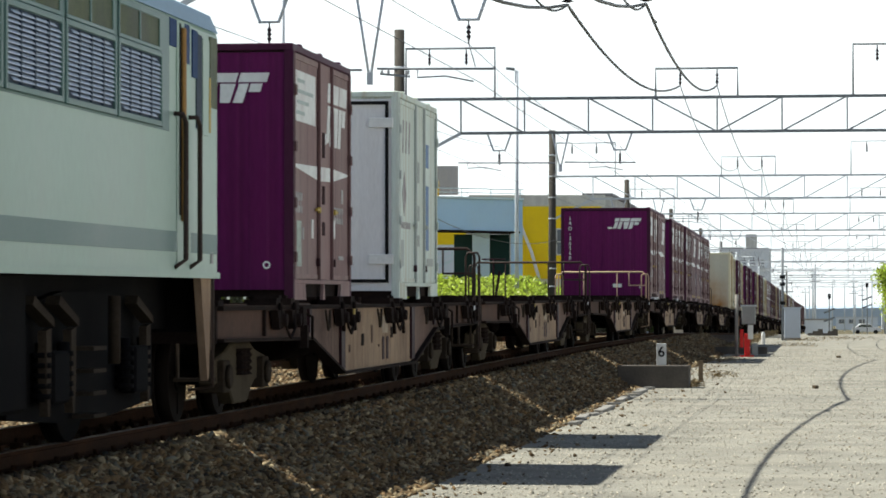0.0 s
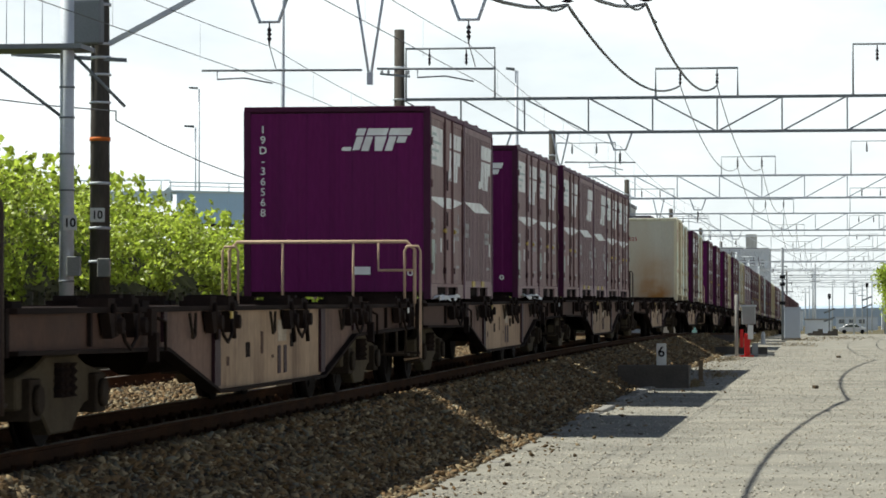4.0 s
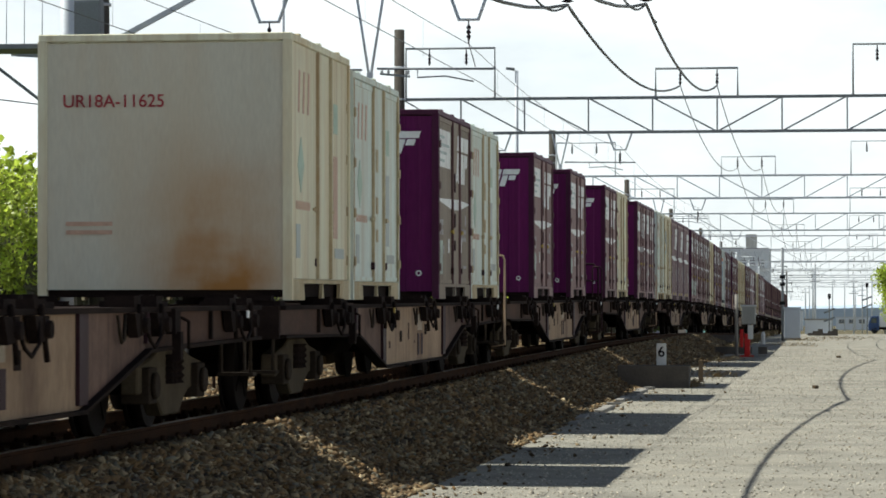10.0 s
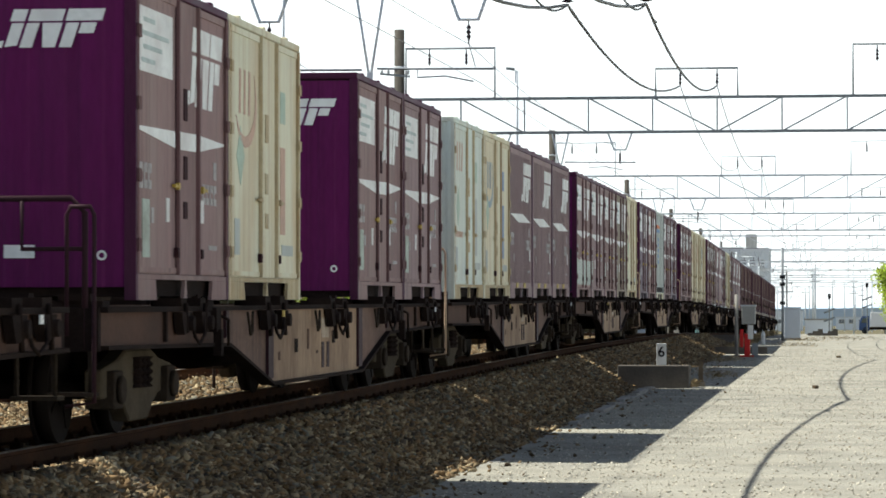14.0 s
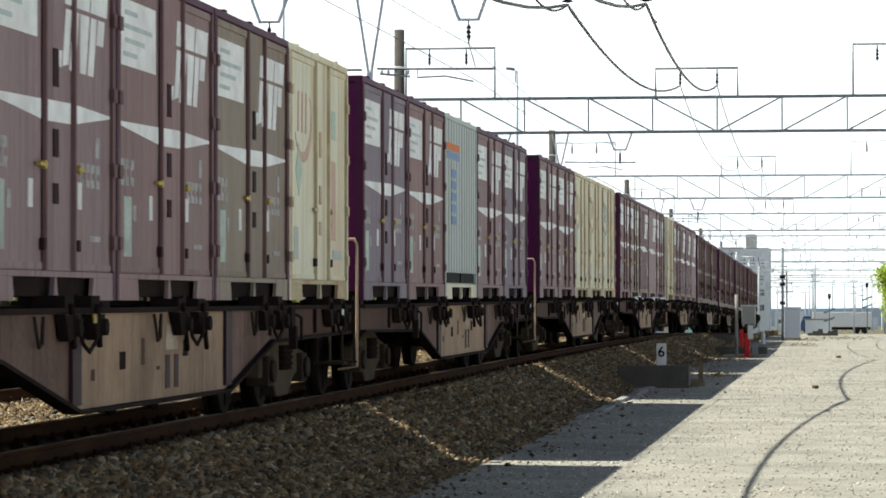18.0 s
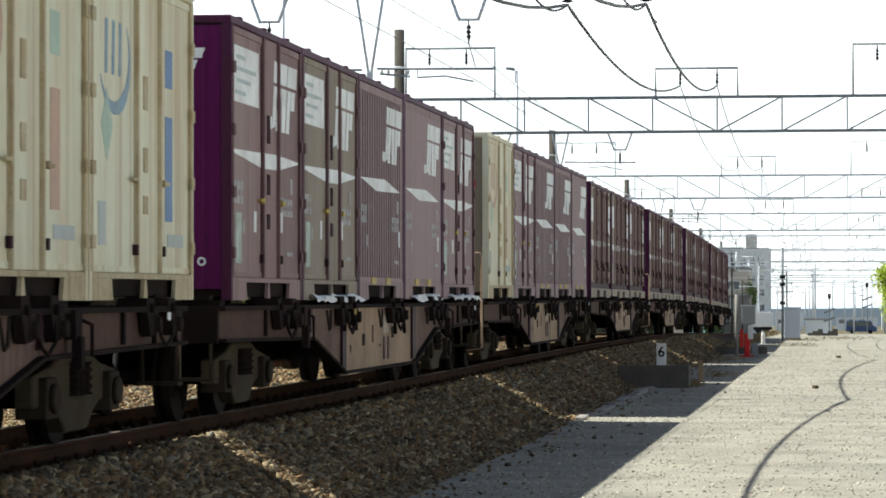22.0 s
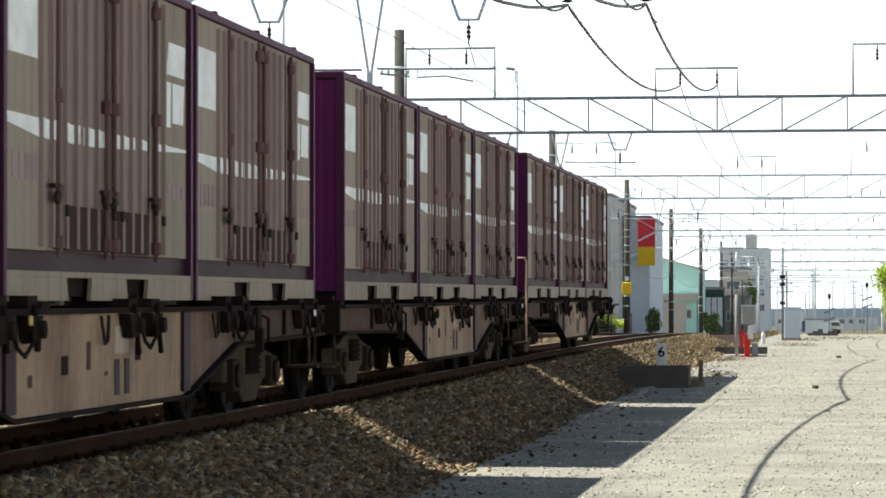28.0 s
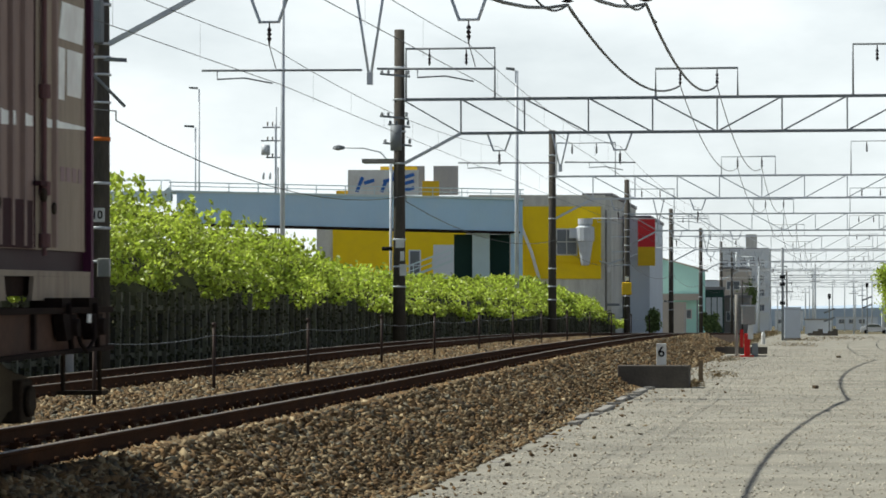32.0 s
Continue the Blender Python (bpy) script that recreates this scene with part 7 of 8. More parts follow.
# far roadside poles, signals and masts
for x, y, z1, r in ((-4.9, 320.0, 9.2, 0.14), (-1.6, 410.0, 9.6, 0.16), (0.4, 330.0, 7.2, 0.09), (2.3, 430.0, 9.6, 0.16), (7.5, 452.0, 8.2, 0.12), (-3.2, 300.0, 5.8, 0.07), (1.2, 505.0, 10.4, 0.16), (9.0, 520.0, 8.5, 0.12)):
    p = thing("utility_pole", "distant grey utility pole beside the line", "utility pole", "far utility poles", (x, y, 0))
    # shafts beyond 350 m get the colour with haze in it
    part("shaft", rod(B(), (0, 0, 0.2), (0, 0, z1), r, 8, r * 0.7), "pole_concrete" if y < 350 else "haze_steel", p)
    for dz in (0.5, 1.3, 2.2):
        part("cross_arm", bar(B(), (-0.7, 0, z1 - dz), (0.6, 0, z1 - dz), 0.08, 0.08), "steel_grey", p)
for x, y, z in ((4.9, 300.0, 4.1), (8.6, 330.0, 5.5)):
    s = thing("railway_signal", "dark colour-light signal on a thin post", "signal", "far signals", (x, y, 0))
    part("post", rod(B(), (0, 0, 0.4), (0, 0, z), 0.06, 8), "steel_grey", s)
    part("signal_head", bx(B(), -0.14, 0.14, -0.12, 0.08, z - 0.05, z + 0.4), "black", s, bevel=0.05)
    for dz in (1.2, 2.0):
        part("cross_board", bar(B(), (-0.5, -0.1, z - dz - 0.2), (0.5, -0.1, z - dz + 0.2), 0.05, 0.16), "steel_grey", s)

# ---- crossing equipment beside the road ----
def marker():
    rz = road_z(61.8)
    p = thing("concrete_plinth", "dark weathered concrete plinth at the ballast edge", "plinth", "", (2.84, 61.8, rz))
    slab("base_block", "dark_concrete", p, -0.69, 0.69, -0.35, 0.35, -0.1, 0.45, "", 0.015)
    s = thing("distance_marker", "white marker board with a black figure 6 on a plinth", "marker", "", (2.98, 61.8, rz + 0.45))
    slab("board", "white_paint", s, -0.095, 0.095, -0.03, 0.03, 0.0, 0.42, "", 0.004)
    digits("figure", "6", pose(0, -0.033, 0.25, 90), 0.28, "black", s, "black figure 6")
    q = thing("marker_post", "short dark wooden post beside the plinth", "post", "", (3.55, 66.0, road_z(66)))
    slab("shaft", "wood", q, -0.045, 0.045, -0.045, 0.045, -0.1, 0.46)
    rz = road_z(98)
    c = thing("relay_box", "grey relay box on a concrete pole", "relay box", "", (3.2, 98.3, rz))
    part("pole", rod(B(), (-0.02, 0, -0.1), (-0.02, 0, 1.92), 0.055, 10), "concrete", c)
    slab("box", "grey_paint", c, 0.14, 0.56, -0.2, 0.2, 1.0, 1.55, "grey steel box", 0.02)
    slab("box_lid", "galvanised", c, 0.11, 0.59, -0.23, 0.23, 1.551, 1.6)
    part("leg", rod(B(), (0.35, 0.05, 0.0), (0.35, 0.05, 1.0), 0.04, 8), "steel_grey", c)
    slab("base_slab", "concrete", c, -0.3, 0.9, -0.4, 0.4, -0.1, 0.05)
    d = thing("barrier_machine", "red barrier machine with a pale front plate", "barrier machine", "", (3.52, 97.4, rz))
    slab("pedestal", "red_paint", d, -0.07, 0.1, -0.12, 0.12, 0.0, 0.72, "bright red pedestal", 0.02)
    slab("front_plate", "white_paint", d, 0.04, 0.2, -0.16, -0.121, 0.55, 0.98, "pale plate")
    slab("foot", "red_paint", d, -0.2, 0.22, -0.2, 0.2, 0.0, 0.06)
    slab("arm", "red_paint", d, -0.2, -0.1, -0.16, -0.1, 0.3, 0.85)
    slab("cable_case", "steel_grey", d, 0.16, 0.34, -0.1, 0.1, 0.0, 0.42)
    st = thing("small_plinth", "low dark concrete plinth beside the relay box", "plinth", "", (2.9, 103.0, road_z(103)))
    slab("base_block", "dark_concrete", st, -0.55, 1.1, -0.3, 0.3, -0.1, 0.24)
    rz = road_z(135.8)
    k = thing("equipment_cabinet", "silver-blue steel equipment cabinet beside the track", "cabinet", "", (4.25, 135.8, rz))
    slab("body", "silver_paint", k, -0.34, 0.34, -0.3, 0.3, 0.1, 1.36, "", 0.02)
    slab("roof", "silver_paint", k, -0.38, 0.38, -0.34, 0.34, 1.361, 1.42)
    slab("plinth", "concrete", k, -0.36, 0.36, -0.32, 0.32, -0.1, 0.1)
    slab("door", "silver_paint", k, -0.29, 0.29, -0.315, -0.301, 0.16, 1.3)
    m = thing("crossing_mast", "thin dark signal mast beside the cabinet", "mast", "", (3.84, 135.8, rz))
    part("shaft", rod(B(), (0, 0, -0.1), (0, 0, 3.95), 0.05, 10), "steel_grey", m)
    for z in (2.4, 1.6, 2.7):
        part("lamp_unit", bx(B(), -0.12, 0.12, -0.1, 0.1, z - 0.07, z + 0.07), "black", m, bevel=0.02)
    w = thing("white_post", "small white post at the crossing", "post", "", (3.3, 125.0, road_z(125)))
    part("shaft", lathe(B(), 0, 0, ((0.09, 0.0), (0.08, 0.3), (0.09, 0.34), (0.05, 0.5)), 10), "white_paint", w)
    v = thing("junk_pile", "dark low pile of track material", "debris", "", (5.2, 160.0, road_z(160)))
    for i in range(6):
        part("piece", bx(B(), -0.6 + 0.25 * i, -0.35 + 0.25 * i, -0.4, 0.3, 0.0, 0.14 + 0.1 * (i % 3)), "dark_concrete", v)
    for x, y, s in ((5.95, 61.5, 0.07), (6.3, 96.0, 0.075)):
        b = thing("loose_brick", "broken brown brick lying on the asphalt", "brick", "loose bricks", (x, y, road_z(y) + 0.012), 20 * x)
        part("body", bx(B(), -s, s, -s * 0.5, s * 0.5, 0, s * 0.9), "bark", b, bevel=0.01)


marker()


# ---- kerb, loose stones ----
kerb = thing("kerb", "broken pale concrete kerb along the ballast", "kerb")
ky = 20.0
kr = random.Random(8)
while ky < 64:
    ln = 1.2 + kr.random() * 0.8
    if ky > 43.0 or (ky > 30 and kr.random() < 0.25):
        kz = road_z(ky)
        ob = part("kerb_stone", bx(B(), -0.075, 0.075, 0, ln - 0.03, -0.1, 0.085), "concrete", kerb, bevel=0.012)
        ob.matrix_basis = pose(2.76 + kr.uniform(-0.04, 0.04), ky, kz - 0.01 - (0.05 if ky < 43 else 0.02 * kr.random()), kr.uniform(-1.5, 1.5), kr.uniform(-4, 4), kr.uniform(-2.5, 2.5))
    ky += ln


rs = np.random.RandomState(5)


def stones(name, n, place, size, material, label, seed, flat=0.65):
    """Crushed stones: squashed, jittered octahedra with cut tips, in one mesh."""
    r = np.random.RandomState(seed)
    base = np.array([(1, 0, 0.1), (-1, 0.1, 0), (0, 1, -0.1), (0.1, -1, 0), (0.15, 0, 1), (0, 0.1, -1), (0.62, 0.6, 0.55), (-0.6, 0.62, 0.5), (-0.62, -0.6, 0.55), (0.6, -0.62, 0.5)])
    tri = np.array([(0, 2, 6), (2, 4, 6), (4, 0, 6), (2, 1, 7), (1, 4, 7), (4, 2, 7), (1, 3, 8), (3, 4, 8), (4, 1, 8), (3, 0, 9), (0, 4, 9), (4, 3, 9), (2, 0, 5), (1, 2, 5), (3, 1, 5), (0, 3, 5)])
    pos = place(r, n)
    n = len(pos)
    v = base[None] * (1 + 0.34 * r.normal(size=(n, 10, 1)).clip(-1.6, 1.6))
    v = v * (size * (0.55 + 0.75 * r.rand(n) ** 1.5))[:, None, None] * np.stack([1 + 0.6 * r.rand(n), 0.62 + 0.4 * r.rand(n), flat * (0.6 + 0.5 * r.rand(n))], 1)[:, None, :]
    a, b, c = (r.rand(n) * 6.283, r.normal(size=n) * 0.45, r.normal(size=n) * 0.45)
    ca, sa, cb, sb, cc, sc = np.cos(a), np.sin(a), np.cos(b), np.sin(b), np.cos(c), np.sin(c)
    x, y, z = v[..., 0], v[..., 1], v[..., 2]
    y, z = y * cb[:, None] - z * sb[:, None], y * sb[:, None] + z * cb[:, None]
    x, z = x * cc[:, None] + z * sc[:, None], -x * sc[:, None] + z * cc[:, None]
    x, y = x * ca[:, None] - y * sa[:, None], x * sa[:, None] + y * ca[:, None]
    v = np.stack([x, y, z], -1) + pos[:, None, :]
    f = (tri[None] + (np.arange(n) * 10)[:, None, None]).reshape(-1, 3)
    me = bpy.data.meshes.new(name)
    me.vertices.add(n * 10)
    me.vertices.foreach_set("co", v.reshape(-1).astype(np.float32))
    me.loops.add(len(f) * 3)
    me.loops.foreach_set("vertex_index", f.reshape(-1).astype(np.int32))
    me.polygons.add(len(f))
    me.polygons.foreach_set("loop_start", np.arange(0, len(f) * 3, 3, dtype=np.int32))
    me.update(calc_edges=True)
    me.materials.append(M[material])
    return tagged(new(name, me), label, "ballast", kind="stuff")


ZL = np.arange(-20, 260, 1.0)
RAIL_T = np.array([rail_z(y) for y in ZL])
ROAD_T = np.array([road_z(y) for y in ZL])


def ballast_many(x, y):
    r, road = np.interp(y, ZL, RAIL_T), np.interp(y, ZL, ROAD_T)
    z = np.where(x > 0.7, r + np.interp(x, HEAP_X, HEAP_UP) - np.interp(x, HEAP_X, HEAP_DOWN) * (r - road - 0.06), r - 0.20)
    k2 = np.clip((FAR_TRACK - 1.2 - x) / 0.9, 0, 1)
    return z - 0.14 * k2 * (x < 0)


def shoulder(r, n):
    y = 19 + 100 * r.rand(n) ** 1.7
    x = 0.74 + 1.95 * r.rand(n)
    return np.stack([x, y, ballast_many(x, y) + 0.008 + 0.034 * r.rand(n)], 1)


def between(r, n):
    y = 24 + 110 * r.rand(n) ** 1.4
    x = -3.55 + 2.9 * r.rand(n)
    return np.stack([x, y, ballast_many(x, y) + 0.012 + 0.03 * r.rand(n)], 1)


def inside(r, n):
    y = 19 + 90 * r.rand(n) ** 1.5
    x = -0.5 + 1.0 * r.rand(n)
    return np.stack([x, y, ballast_many(x, y) + 0.0 + 0.01 * r.rand(n)], 1)


def verge(r, n):
    y = 36 + 130 * r.rand(n) ** 1.2
    x = -6.4 + 1.7 * r.rand(n)
    return np.stack([x, y, ballast_many(x, y) + 0.015 * r.rand(n)], 1)


def strays(r, n):
    y = 22 + 75 * r.rand(n) ** 1.2
    x = 2.72 + 0.30 * np.abs(r.normal(size=n)) * (1 + 1.6 * (r.rand(n) < 0.25))
    return np.stack([x, y, np.interp(y, ZL, ROAD_T) + 0.02], 1)


def grit(r, n):
    y = 24 + 90 * r.rand(n) ** 1.4
    x = 2.9 + 9 * r.rand(n) ** 1.3
    return np.stack([x, y, np.interp(y, ZL, ROAD_T) + 0.013], 1)


stones("ballast_shoulder", 70000, shoulder, 0.040, "stone", "brown and grey crushed stone ballast", 1)
stones("ballast_between", 36000, between, 0.038, "stone", "reddish crushed stone between the tracks", 2)
stones("ballast_inside", 9000, inside, 0.035, "stone", "crushed stone between the rails", 3)
stones("ballast_verge", 14000, verge, 0.037, "stone", "crushed stone beside the far track", 4)
stones("ballast_strays", 300, strays, 0.03, "stone", "loose stones spilled on the asphalt edge", 6)
stones("road_grit", 1500, grit, 0.013, "stone", "small dark loose chips on the asphalt", 7)
stones("pale_grit", 21000, grit, 0.015, "chip", "pale grit and worn aggregate on the asphalt", 12)

# dry weeds along the kerb and round the plinth
wr = np.random.RandomState(9)
wp = []
for cx, cy, n, sp in ((3.55, 62.5, 160, 0.10), (3.75, 70, 100, 0.2), (3.2, 90, 120, 0.3), (4.6, 120, 150, 0.5), (6.2, 140, 220, 1.0), (4.9, 133, 120, 0.5)):
    for _ in range(n):
        x, y = cx + wr.normal() * sp, cy + wr.normal() * sp * 3
        wp.append((x, y, road_z(y) + 0.02 + 0.12 * wr.rand()))
leaves("dry_weeds", np.array(wp), 0.08 + 0.10 * wr.rand(len(wp)), "dry_grass", "dry straw-coloured weeds along the kerb", "weeds", 5, aim=(0.2, -1.6, 0.1), slim=0.14)
wp = []
for _ in range(1500):
    y = 108 + 60 * wr.rand()
    wp.append((2.4 + 0.6 * wr.rand(), y, road_z(y) + 0.25 * wr.rand()))
leaves("verge_weeds", np.array(wp), 0.10 + 0.12 * wr.rand(len(wp)), "dry_grass", "sparse dry weeds beside the track", "weeds", 6, aim=(0.2, -1.6, 0.1), slim=0.14)


# ---- trees ----
def tree(x, y, z0, h, r, n, seed, label, leaf="leaf"):
    t = thing("tree", label, "tree", "", (x, y, z0))
    bm = B()
    rod(bm, (0, 0, -0.2), (0.1, 0, h * 0.5), 0.05 * h * 0.4, 9, 0.02 * h * 0.5)
    rr = random.Random(seed)
    for i in range(7):
        a = i * 2.4
        z = h * (0.3 + 0.08 * i)
        rod(bm, (0.05, 0, z), (math.cos(a) * r * 0.7, math.sin(a) * r * 0.7, z + h * 0.2), 0.035, 6, 0.012)
    part("trunk", bm, "bark", t)
    g = np.random.RandomState(seed)
    pts = []
    clumps = [(g.normal() * r * 0.45, g.normal() * r * 0.45, h * (0.35 + 0.6 * g.rand())) for _ in range(16)]
    for cx, cy, cz in clumps:
        m = n // 16
        q = g.normal(size=(m, 3)) * np.array((r * 0.26, r * 0.26, h * 0.09)) + np.array((cx, cy, cz))
        pts.append(q)
    pts = np.concatenate(pts)
    crown = leaves("crown", pts, 0.10 + 0.12 * g.rand(len(pts)) + 0.0004 * y, leaf, "", "", seed, kind="")
    crown.parent = t


tree(11.9, 300.0, 0.5, 6.6, 2.0, 14000, 21, "bright green roadside tree")
tree(13.5, 330.0, 0.4, 8.0, 2.4, 11000, 22, "green roadside tree behind another")
tree(-4.27, 346.0, 0.3, 5.4, 0.95, 4200, 23, "dark green tree among the poles", "far_leaf")
tree(-6.2, 300.0, 0.5, 2.1, 0.6, 1600, 25, "low dark green shrub at the end of the fence", "far_leaf")
tree(-8.5, 248.0, 0.5, 2.0, 0.5, 1800, 26, "dark green bush against the pale wall", "far_leaf")

# ---- distant hills and town, blue haze put into the colour ----
def hills():
    xs = [-2600 + 40 * i for i in range(131)]
    verts, faces = [], []
    for i, x in enumerate(xs):
        h = 20 + 9 * noise.noise((x * 0.0016, 3.0, 0)) + 5 * noise.noise((x * 0.008, 7.0, 0))
        verts += [(x, 3600, -5), (x, 3600, h), (x, 3900, h * 1.25), (x, 4200, -5)]
    for i in range(len(xs) - 1):
        for k in range(3):
            faces.append((i * 4 + k, i * 4 + 4 + k, i * 4 + 5 + k, i * 4 + 1 + k))
    me = bpy.data.meshes.new("backdrop")
    me.from_pydata(verts, [], faces)
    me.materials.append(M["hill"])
    tagged(new("backdrop", me), "hills on the horizon, haze painted into their blue", kind="structure")


hills()


# ---- cars on the road beyond the crossing ----
def car(paint, label, van=False):
    c = thing("car", label, "car", "cars on the cross road")
    L, h = (2.2, 1.9) if van else (2.15, 1.45)
    if van:
        out = ((-2.2, 0.32), (2.2, 0.32), (2.2, 0.95), (1.75, 1.15), (1.4, 1.88), (-2.15, 1.92), (-2.2, 1.0))
    else:
        out = ((-2.15, 0.3), (2.15, 0.3), (2.15, 0.68), (2.0, 0.85), (1.1, 0.95), (0.45, 1.42), (-0.9, 1.45), (-1.6, 1.0), (-2.1, 0.95))
    part("body", prism(B(), out, "y", -0.82, 0.82), paint, c, bevel=0.04)
    for s in (-1, 1):
        y0, y1 = sorted((s * 0.825, s * 0.84))
        if van:
            glass = ((-2.0, 1.15), (1.55, 1.15), (1.3, 1.7), (-2.0, 1.75))
        else:
            glass = ((-1.35, 0.98), (0.95, 0.98), (0.4, 1.36), (-0.85, 1.38))
        part("side_window", prism(B(), glass, "y", y0, y1), "glass", c)
        for x in (-1.3, 1.3):
            part("wheel", rod(B(), (x, s * 0.68, 0.31), (x, s * 0.86, 0.31), 0.31, 16), "tyre", c)
    return c


def lorry():
    c = thing("lorry", "white box lorry with a blue cab on the cross road", "lorry")
    part("cargo_box", bx(B(), -4.2, 4.6, -1.2, 1.2, 1.0, 3.2), "car_white", c, bevel=0.04)
    part("cab", prism(B(), ((-5.9, 0.45), (-4.35, 0.45), (-4.35, 2.6), (-5.5, 2.6), (-5.9, 1.5)), "y", -1.15, 1.15), "car_blue", c, "blue cab", 0.05)
    part("side_window", prism(B(), ((-5.6, 1.6), (-4.7, 1.6), (-4.7, 2.3), (-5.35, 2.3)), "y", -1.18, -1.151), "glass", c)
    part("chassis", bx(B(), -5.2, 4.4, -0.5, 0.5, 0.6, 0.99), "under", c)
    for x in (-5.0, 2.4, 3.5):
        for s in (-1, 1):
            part("wheel", rod(B(), (x, s * 0.85, 0.48), (x, s * 1.15, 0.48), 0.48, 16), "tyre", c)
    return c


white = car("car_white", "white saloon car far along the cross road")
CARS = [
    (white, [(0.0, 9.4), (3.0, 8.3), (6.0, 4.6), (8.0, -0.5), (11.0, -14.0), (14.0, -30.0), (32.0, -60.0)], 470.0),
    (copy_thing(white, Matrix()), [(0.0, 20.0), (27.5, 20.0), (30.5, 12.8), (32.0, 10.6)], 468.0),
    (car("car_white", "white van passing on the cross road", True), [(0.0, 30.0), (25.0, 22.0), (28.0, 4.0), (29.0, -1.0), (32.0, -28.0)], 474.0),
    (car("car_blue", "dark blue car on the cross road"), [(0.0, 22.0), (6.0, 10.0), (9.0, -1.0), (11.0, -12.0), (32.0, -50.0)], 472.0),
    (car("car_blue", "dark blue van waiting on the cross road", True), [(0.0, 26.0), (17.0, 24.0), (20.0, 10.5), (22.0, 8.6), (25.0, 8.2), (27.5, 4.0), (29.0, -3.0), (30.0, -8.5), (32.0, -9.4)], 466.0),
    (lorry(), [(0.0, 34.0), (8.0, 20.0), (10.0, 15.6), (13.0, 15.0), (14.0, 14.2), (17.0, 7.5), (18.0, 5.6), (20.0, -0.5), (22.0, -9.0), (25.0, -26.0), (32.0, -60.0)], 478.0),
]


# ---- the load, wagon by wagon, from the engine back; slots are empty where None ----
FIRST, PITCH, SLOT, SLOT_LONG = 8.446, 19.89, 3.661, 6.045
# wagons and loads shifted off the regular pitch to fit the camera's view
WAGON_OFF = {0: 0.30, 4: -0.10, 7: 0.12, 10: 0.28, 13: 0.30, 14: 0.20, 17: 0.10}
LOAD_OFF = {0: -0.45, 4: -0.48, 7: 0.25, 8: 0.25, 11: -0.55, 14: 0.17, 18: -0.20}
wagon_kinds = [wagon("rail_dark"), wagon("rail_dark", False, True), wagon("rail_dark", True, True), wagon("rail_yellow", False, True), wagon("rail_yellow"), wagon("wine_dark", True, True), wagon("rail_dark", grabs=False)]
kinds = {
    "w": wine_box(), "v": wine_box("wine_mauve", "faded wine-red freight container with mauve side doors"),
    "b": wine_box("wine_slate", "slate-mauve faded freight container with double side doors"),
    "u": wine_box("umber", "dark wine-red freight container with dusty umber doors"),
    "r": ribbed_box(), "s": ribbed_box("wine_mauve", "faded mauve freight container with smooth streaked sides", 0),
    "c": cream_box(), "d": cream_box("cream", "cool_white", "tag_blue", True, "", "blue_mark", "cream container with a faded blue crescent and band"),
    "q": cream_box("pale", "cool_white", "tag_blue", False, "gasket", "faint_mark", "white insulated container with a sealed end door"),
    "o": cream_box("cream", "tan_end", "tag_red", True, "oval", "tag_red", "cream container with a red crescent on its olive-tan end"),
    "a": cream_box("cream", "rust_panel", "tag_red", False, "", "tag_red", "cream container with a rust-stained end wall and red number"),
    "n": wine_box("wine_dusty_warm", "wine-red freight container with a white number down its end"),
    "p": cream_box("pale", "pale", "aqua_grey", False, "", "tag_red", "pale white refrigerated container with faded marks"),
    "g": grey_box(), "e": panelled_box(), "L": long_box(),
}
digits("end_number", "UR18A-11625", pose(-0.50, -0.004, 1.93, 90), 0.175, "number_red", kinds["a"], "red container number UR18A-11625")
for row, ch in enumerate("19D-36568"):
    digits("end_number", ch, pose(-0.97, -0.004, 2.2 - row * 0.135, 90), 0.14, "logo", kinds["n"], "white number on the end wall")
for row in range(2):
    part("end_stencil", bx(B(), -0.95, -0.5, -0.004, 0.012, 0.62 + row * 0.08, 0.66 + row * 0.08), "tag_red", kinds["a"], "faded red stencil bar")
for ch in kinds["a"].children:           # box enlarged a little to fit the camera's view
    if ch.matrix_basis == Matrix():
        ch.data.transform(Matrix.Diagonal((1.025, 1.0, 1.035, 1.0)))
LOAD = ["-w-q-", "-----", "-----", "nr-vw", "wrrww", "-----", "ap-up", "-w-w-", "wc-wv", "pdrrr", "evwuc", "bwgvb", "vwccd", "wursv", "ovrrs", "LLL", "LLL", "LLL", "LLL"]
used = set()
kind_of_wagon = [0, 1, 2, 3, 6, 1, 6, 4, 5, 4, 6, 4, 4, 6, 4, 6, 4, 6, 4]
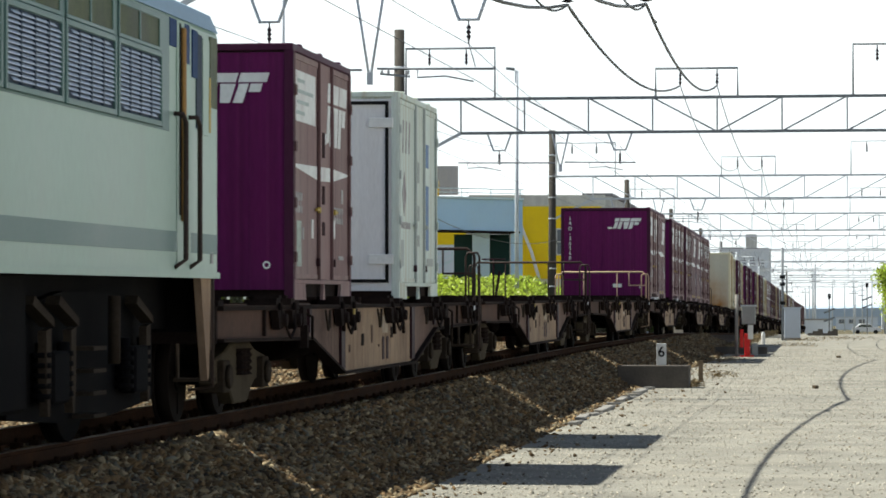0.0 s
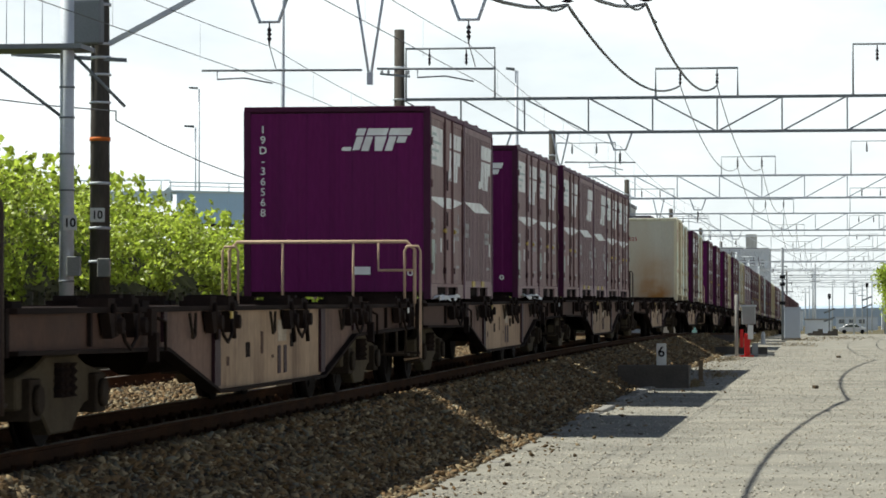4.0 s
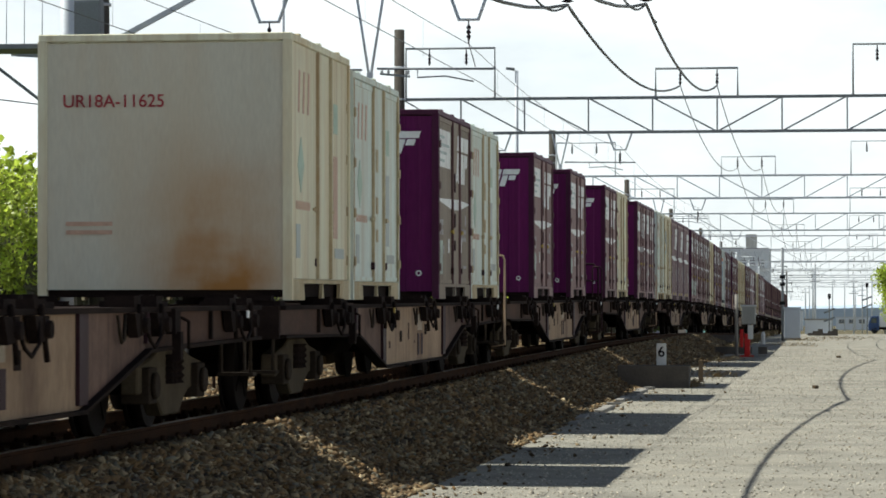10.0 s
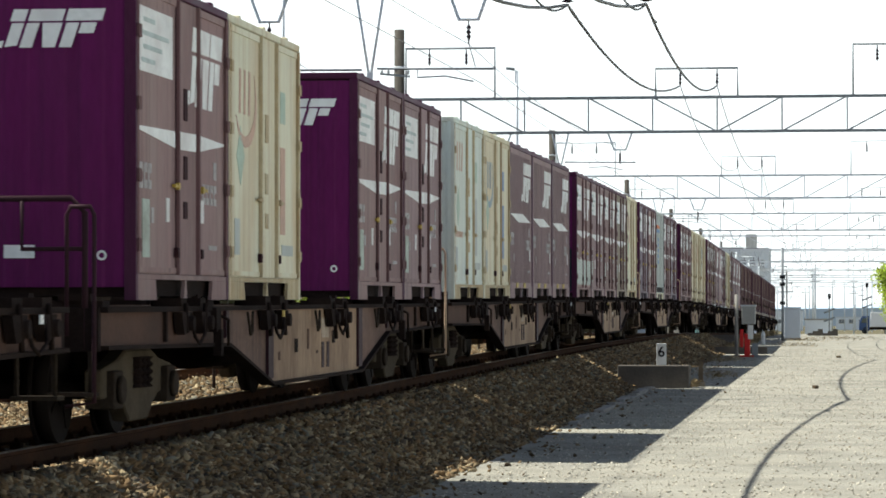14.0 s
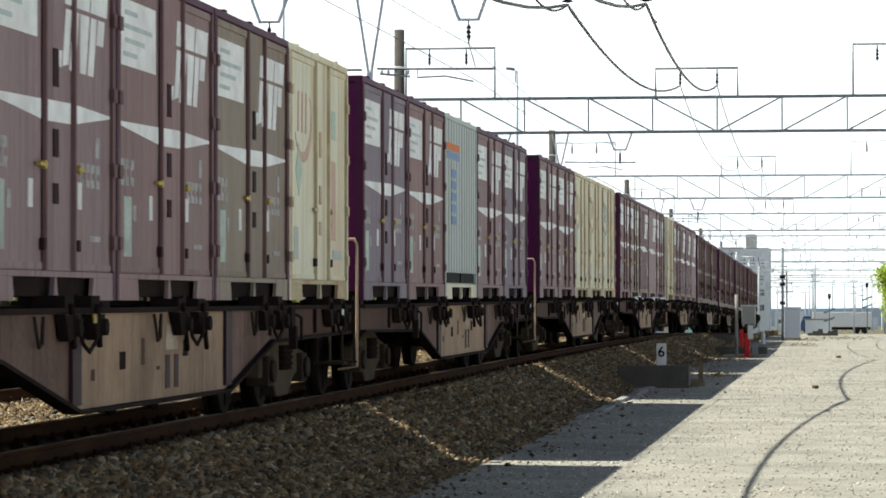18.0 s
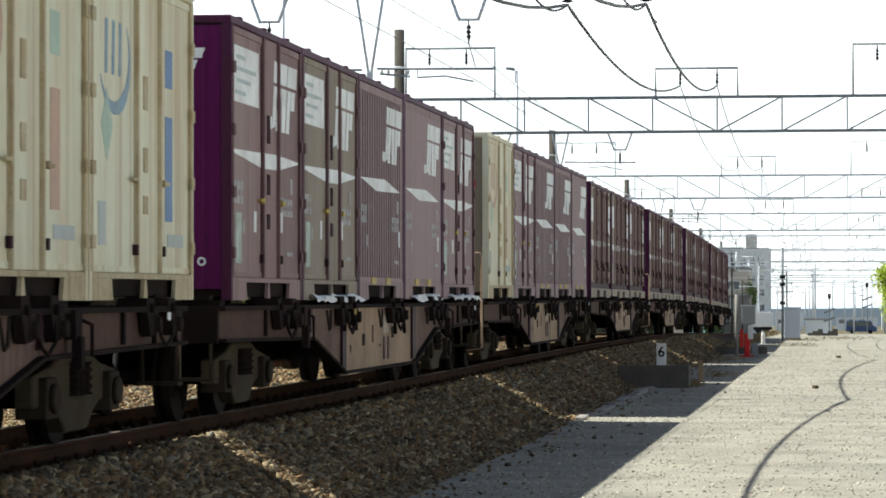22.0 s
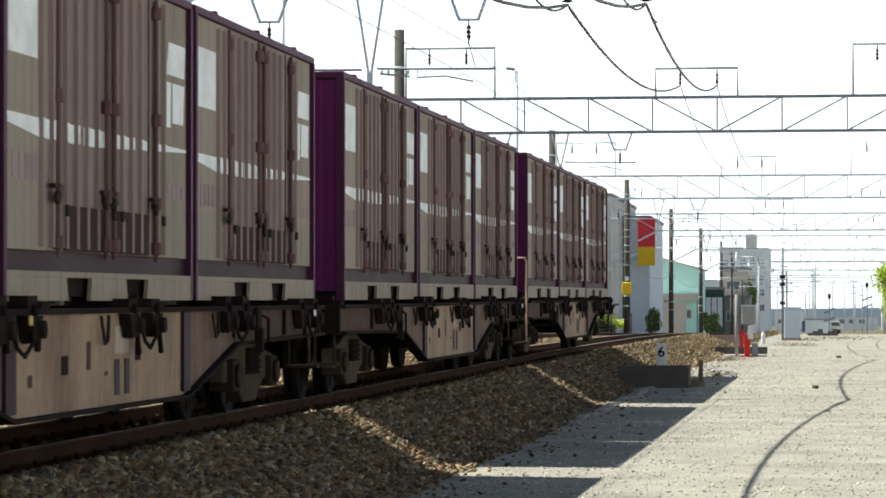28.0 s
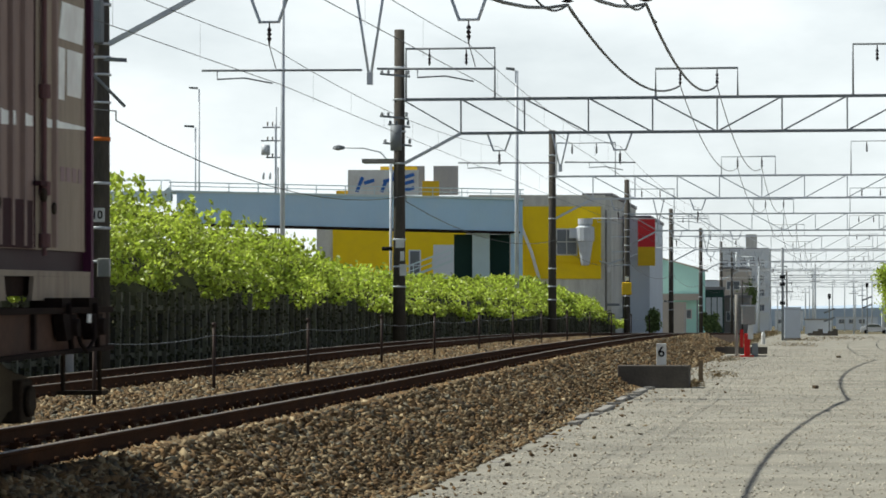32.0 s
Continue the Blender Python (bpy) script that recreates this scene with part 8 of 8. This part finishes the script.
for k, load in enumerate(LOAD):
    u = FIRST + PITCH * k - 0.45 + PITCH / 2
    w0 = wagon_kinds[kind_of_wagon[k]]
    w = w0 if ("w", kind_of_wagon[k]) not in used else copy_thing(w0, Matrix())
    used.add(("w", kind_of_wagon[k]))
    MOVES.append((w, u - 0.78 + WAGON_OFF.get(k, 0.0), 0.0, 0.0))
    long = load == "LLL"
    for i, c in enumerate(load):
        if c == "-":
            continue
        ob = kinds[c] if c not in used else copy_thing(kinds[c], Matrix())
        used.add(c)
        MOVES.append((ob, u, DECK + 0.055, -PITCH / 2 + LOAD_OFF.get(k, 0.0) + (0.54 + i * SLOT_LONG if long else 0.975 + i * SLOT - (0.35 if c == "a" else 0.0))))


# torn white sheeting caught on the wagon edge under some loads
def sheeting(ln, seed):
    r = random.Random(seed)
    t = thing("plastic_sheet", "torn white plastic sheet caught on the wagon edge", "plastic sheet", "torn sheets")
    n = 16
    verts, faces = [], []
    for i in range(n + 1):
        y = ln * i / n
        for x, z in ((1.19, 0.06), (1.26, 0.085), (1.30, 0.06), (1.32, 0.02)):
            verts.append((x + r.uniform(-0.02, 0.03), y + r.uniform(-0.03, 0.03), z + r.uniform(-0.03, 0.025)))
    for i in range(n):
        for k in range(3):
            faces.append((i * 4 + k, i * 4 + k + 1, i * 4 + 5 + k, i * 4 + 4 + k))
    me = bpy.data.meshes.new("film")
    me.from_pydata(verts, [], faces)
    me.materials.append(M["white_paint"])
    share("film", me, t)
    return t


for k, start, ln in ((3, 12.4, 2.6), (3, 1.2, 2.2), (13, 12.4, 2.4), (13, 16.2, 3.2), (13, 5.0, 3.0)):
    MOVES.append((sheeting(ln, k * 7 + int(start)), FIRST + PITCH * k - 0.45 + PITCH / 2, DECK + 0.02, -PITCH / 2 + start))

for w, u, lift, back in MOVES:
    for bogie in w.children:
        for ws in bogie.children:
            if ws.data == WHEELSET:
                SPIN.append((ws, u, tuple(ws.matrix_basis.translation), 0.405))


# ---- things that move ----
def motions():
    for ob, u, lift, back in MOVES:
        walk(ob, [(t, on_track(u, t, lift, back)) for t in TIMES])
    for ws, u, axle, r in SPIN:            # wheels roll while they are near enough to be made out
        mids = [k / 30 for k in range(961) if 8 < u + 18.28 - gone(k / 30) < 75] or [0.0]
        rows = sorted({0.0, 32.0, *mids})
        walk(ws, [(t, pose(*axle, math.degrees(gone(min(max(t, mids[0]), mids[-1])) / r) % 360)) for t in rows])
    for ob, spots, y in CARS:
        walk(ob, [(t, pose(x, y, road_z(y) + 0.02)) for t, x in spots])


motions()
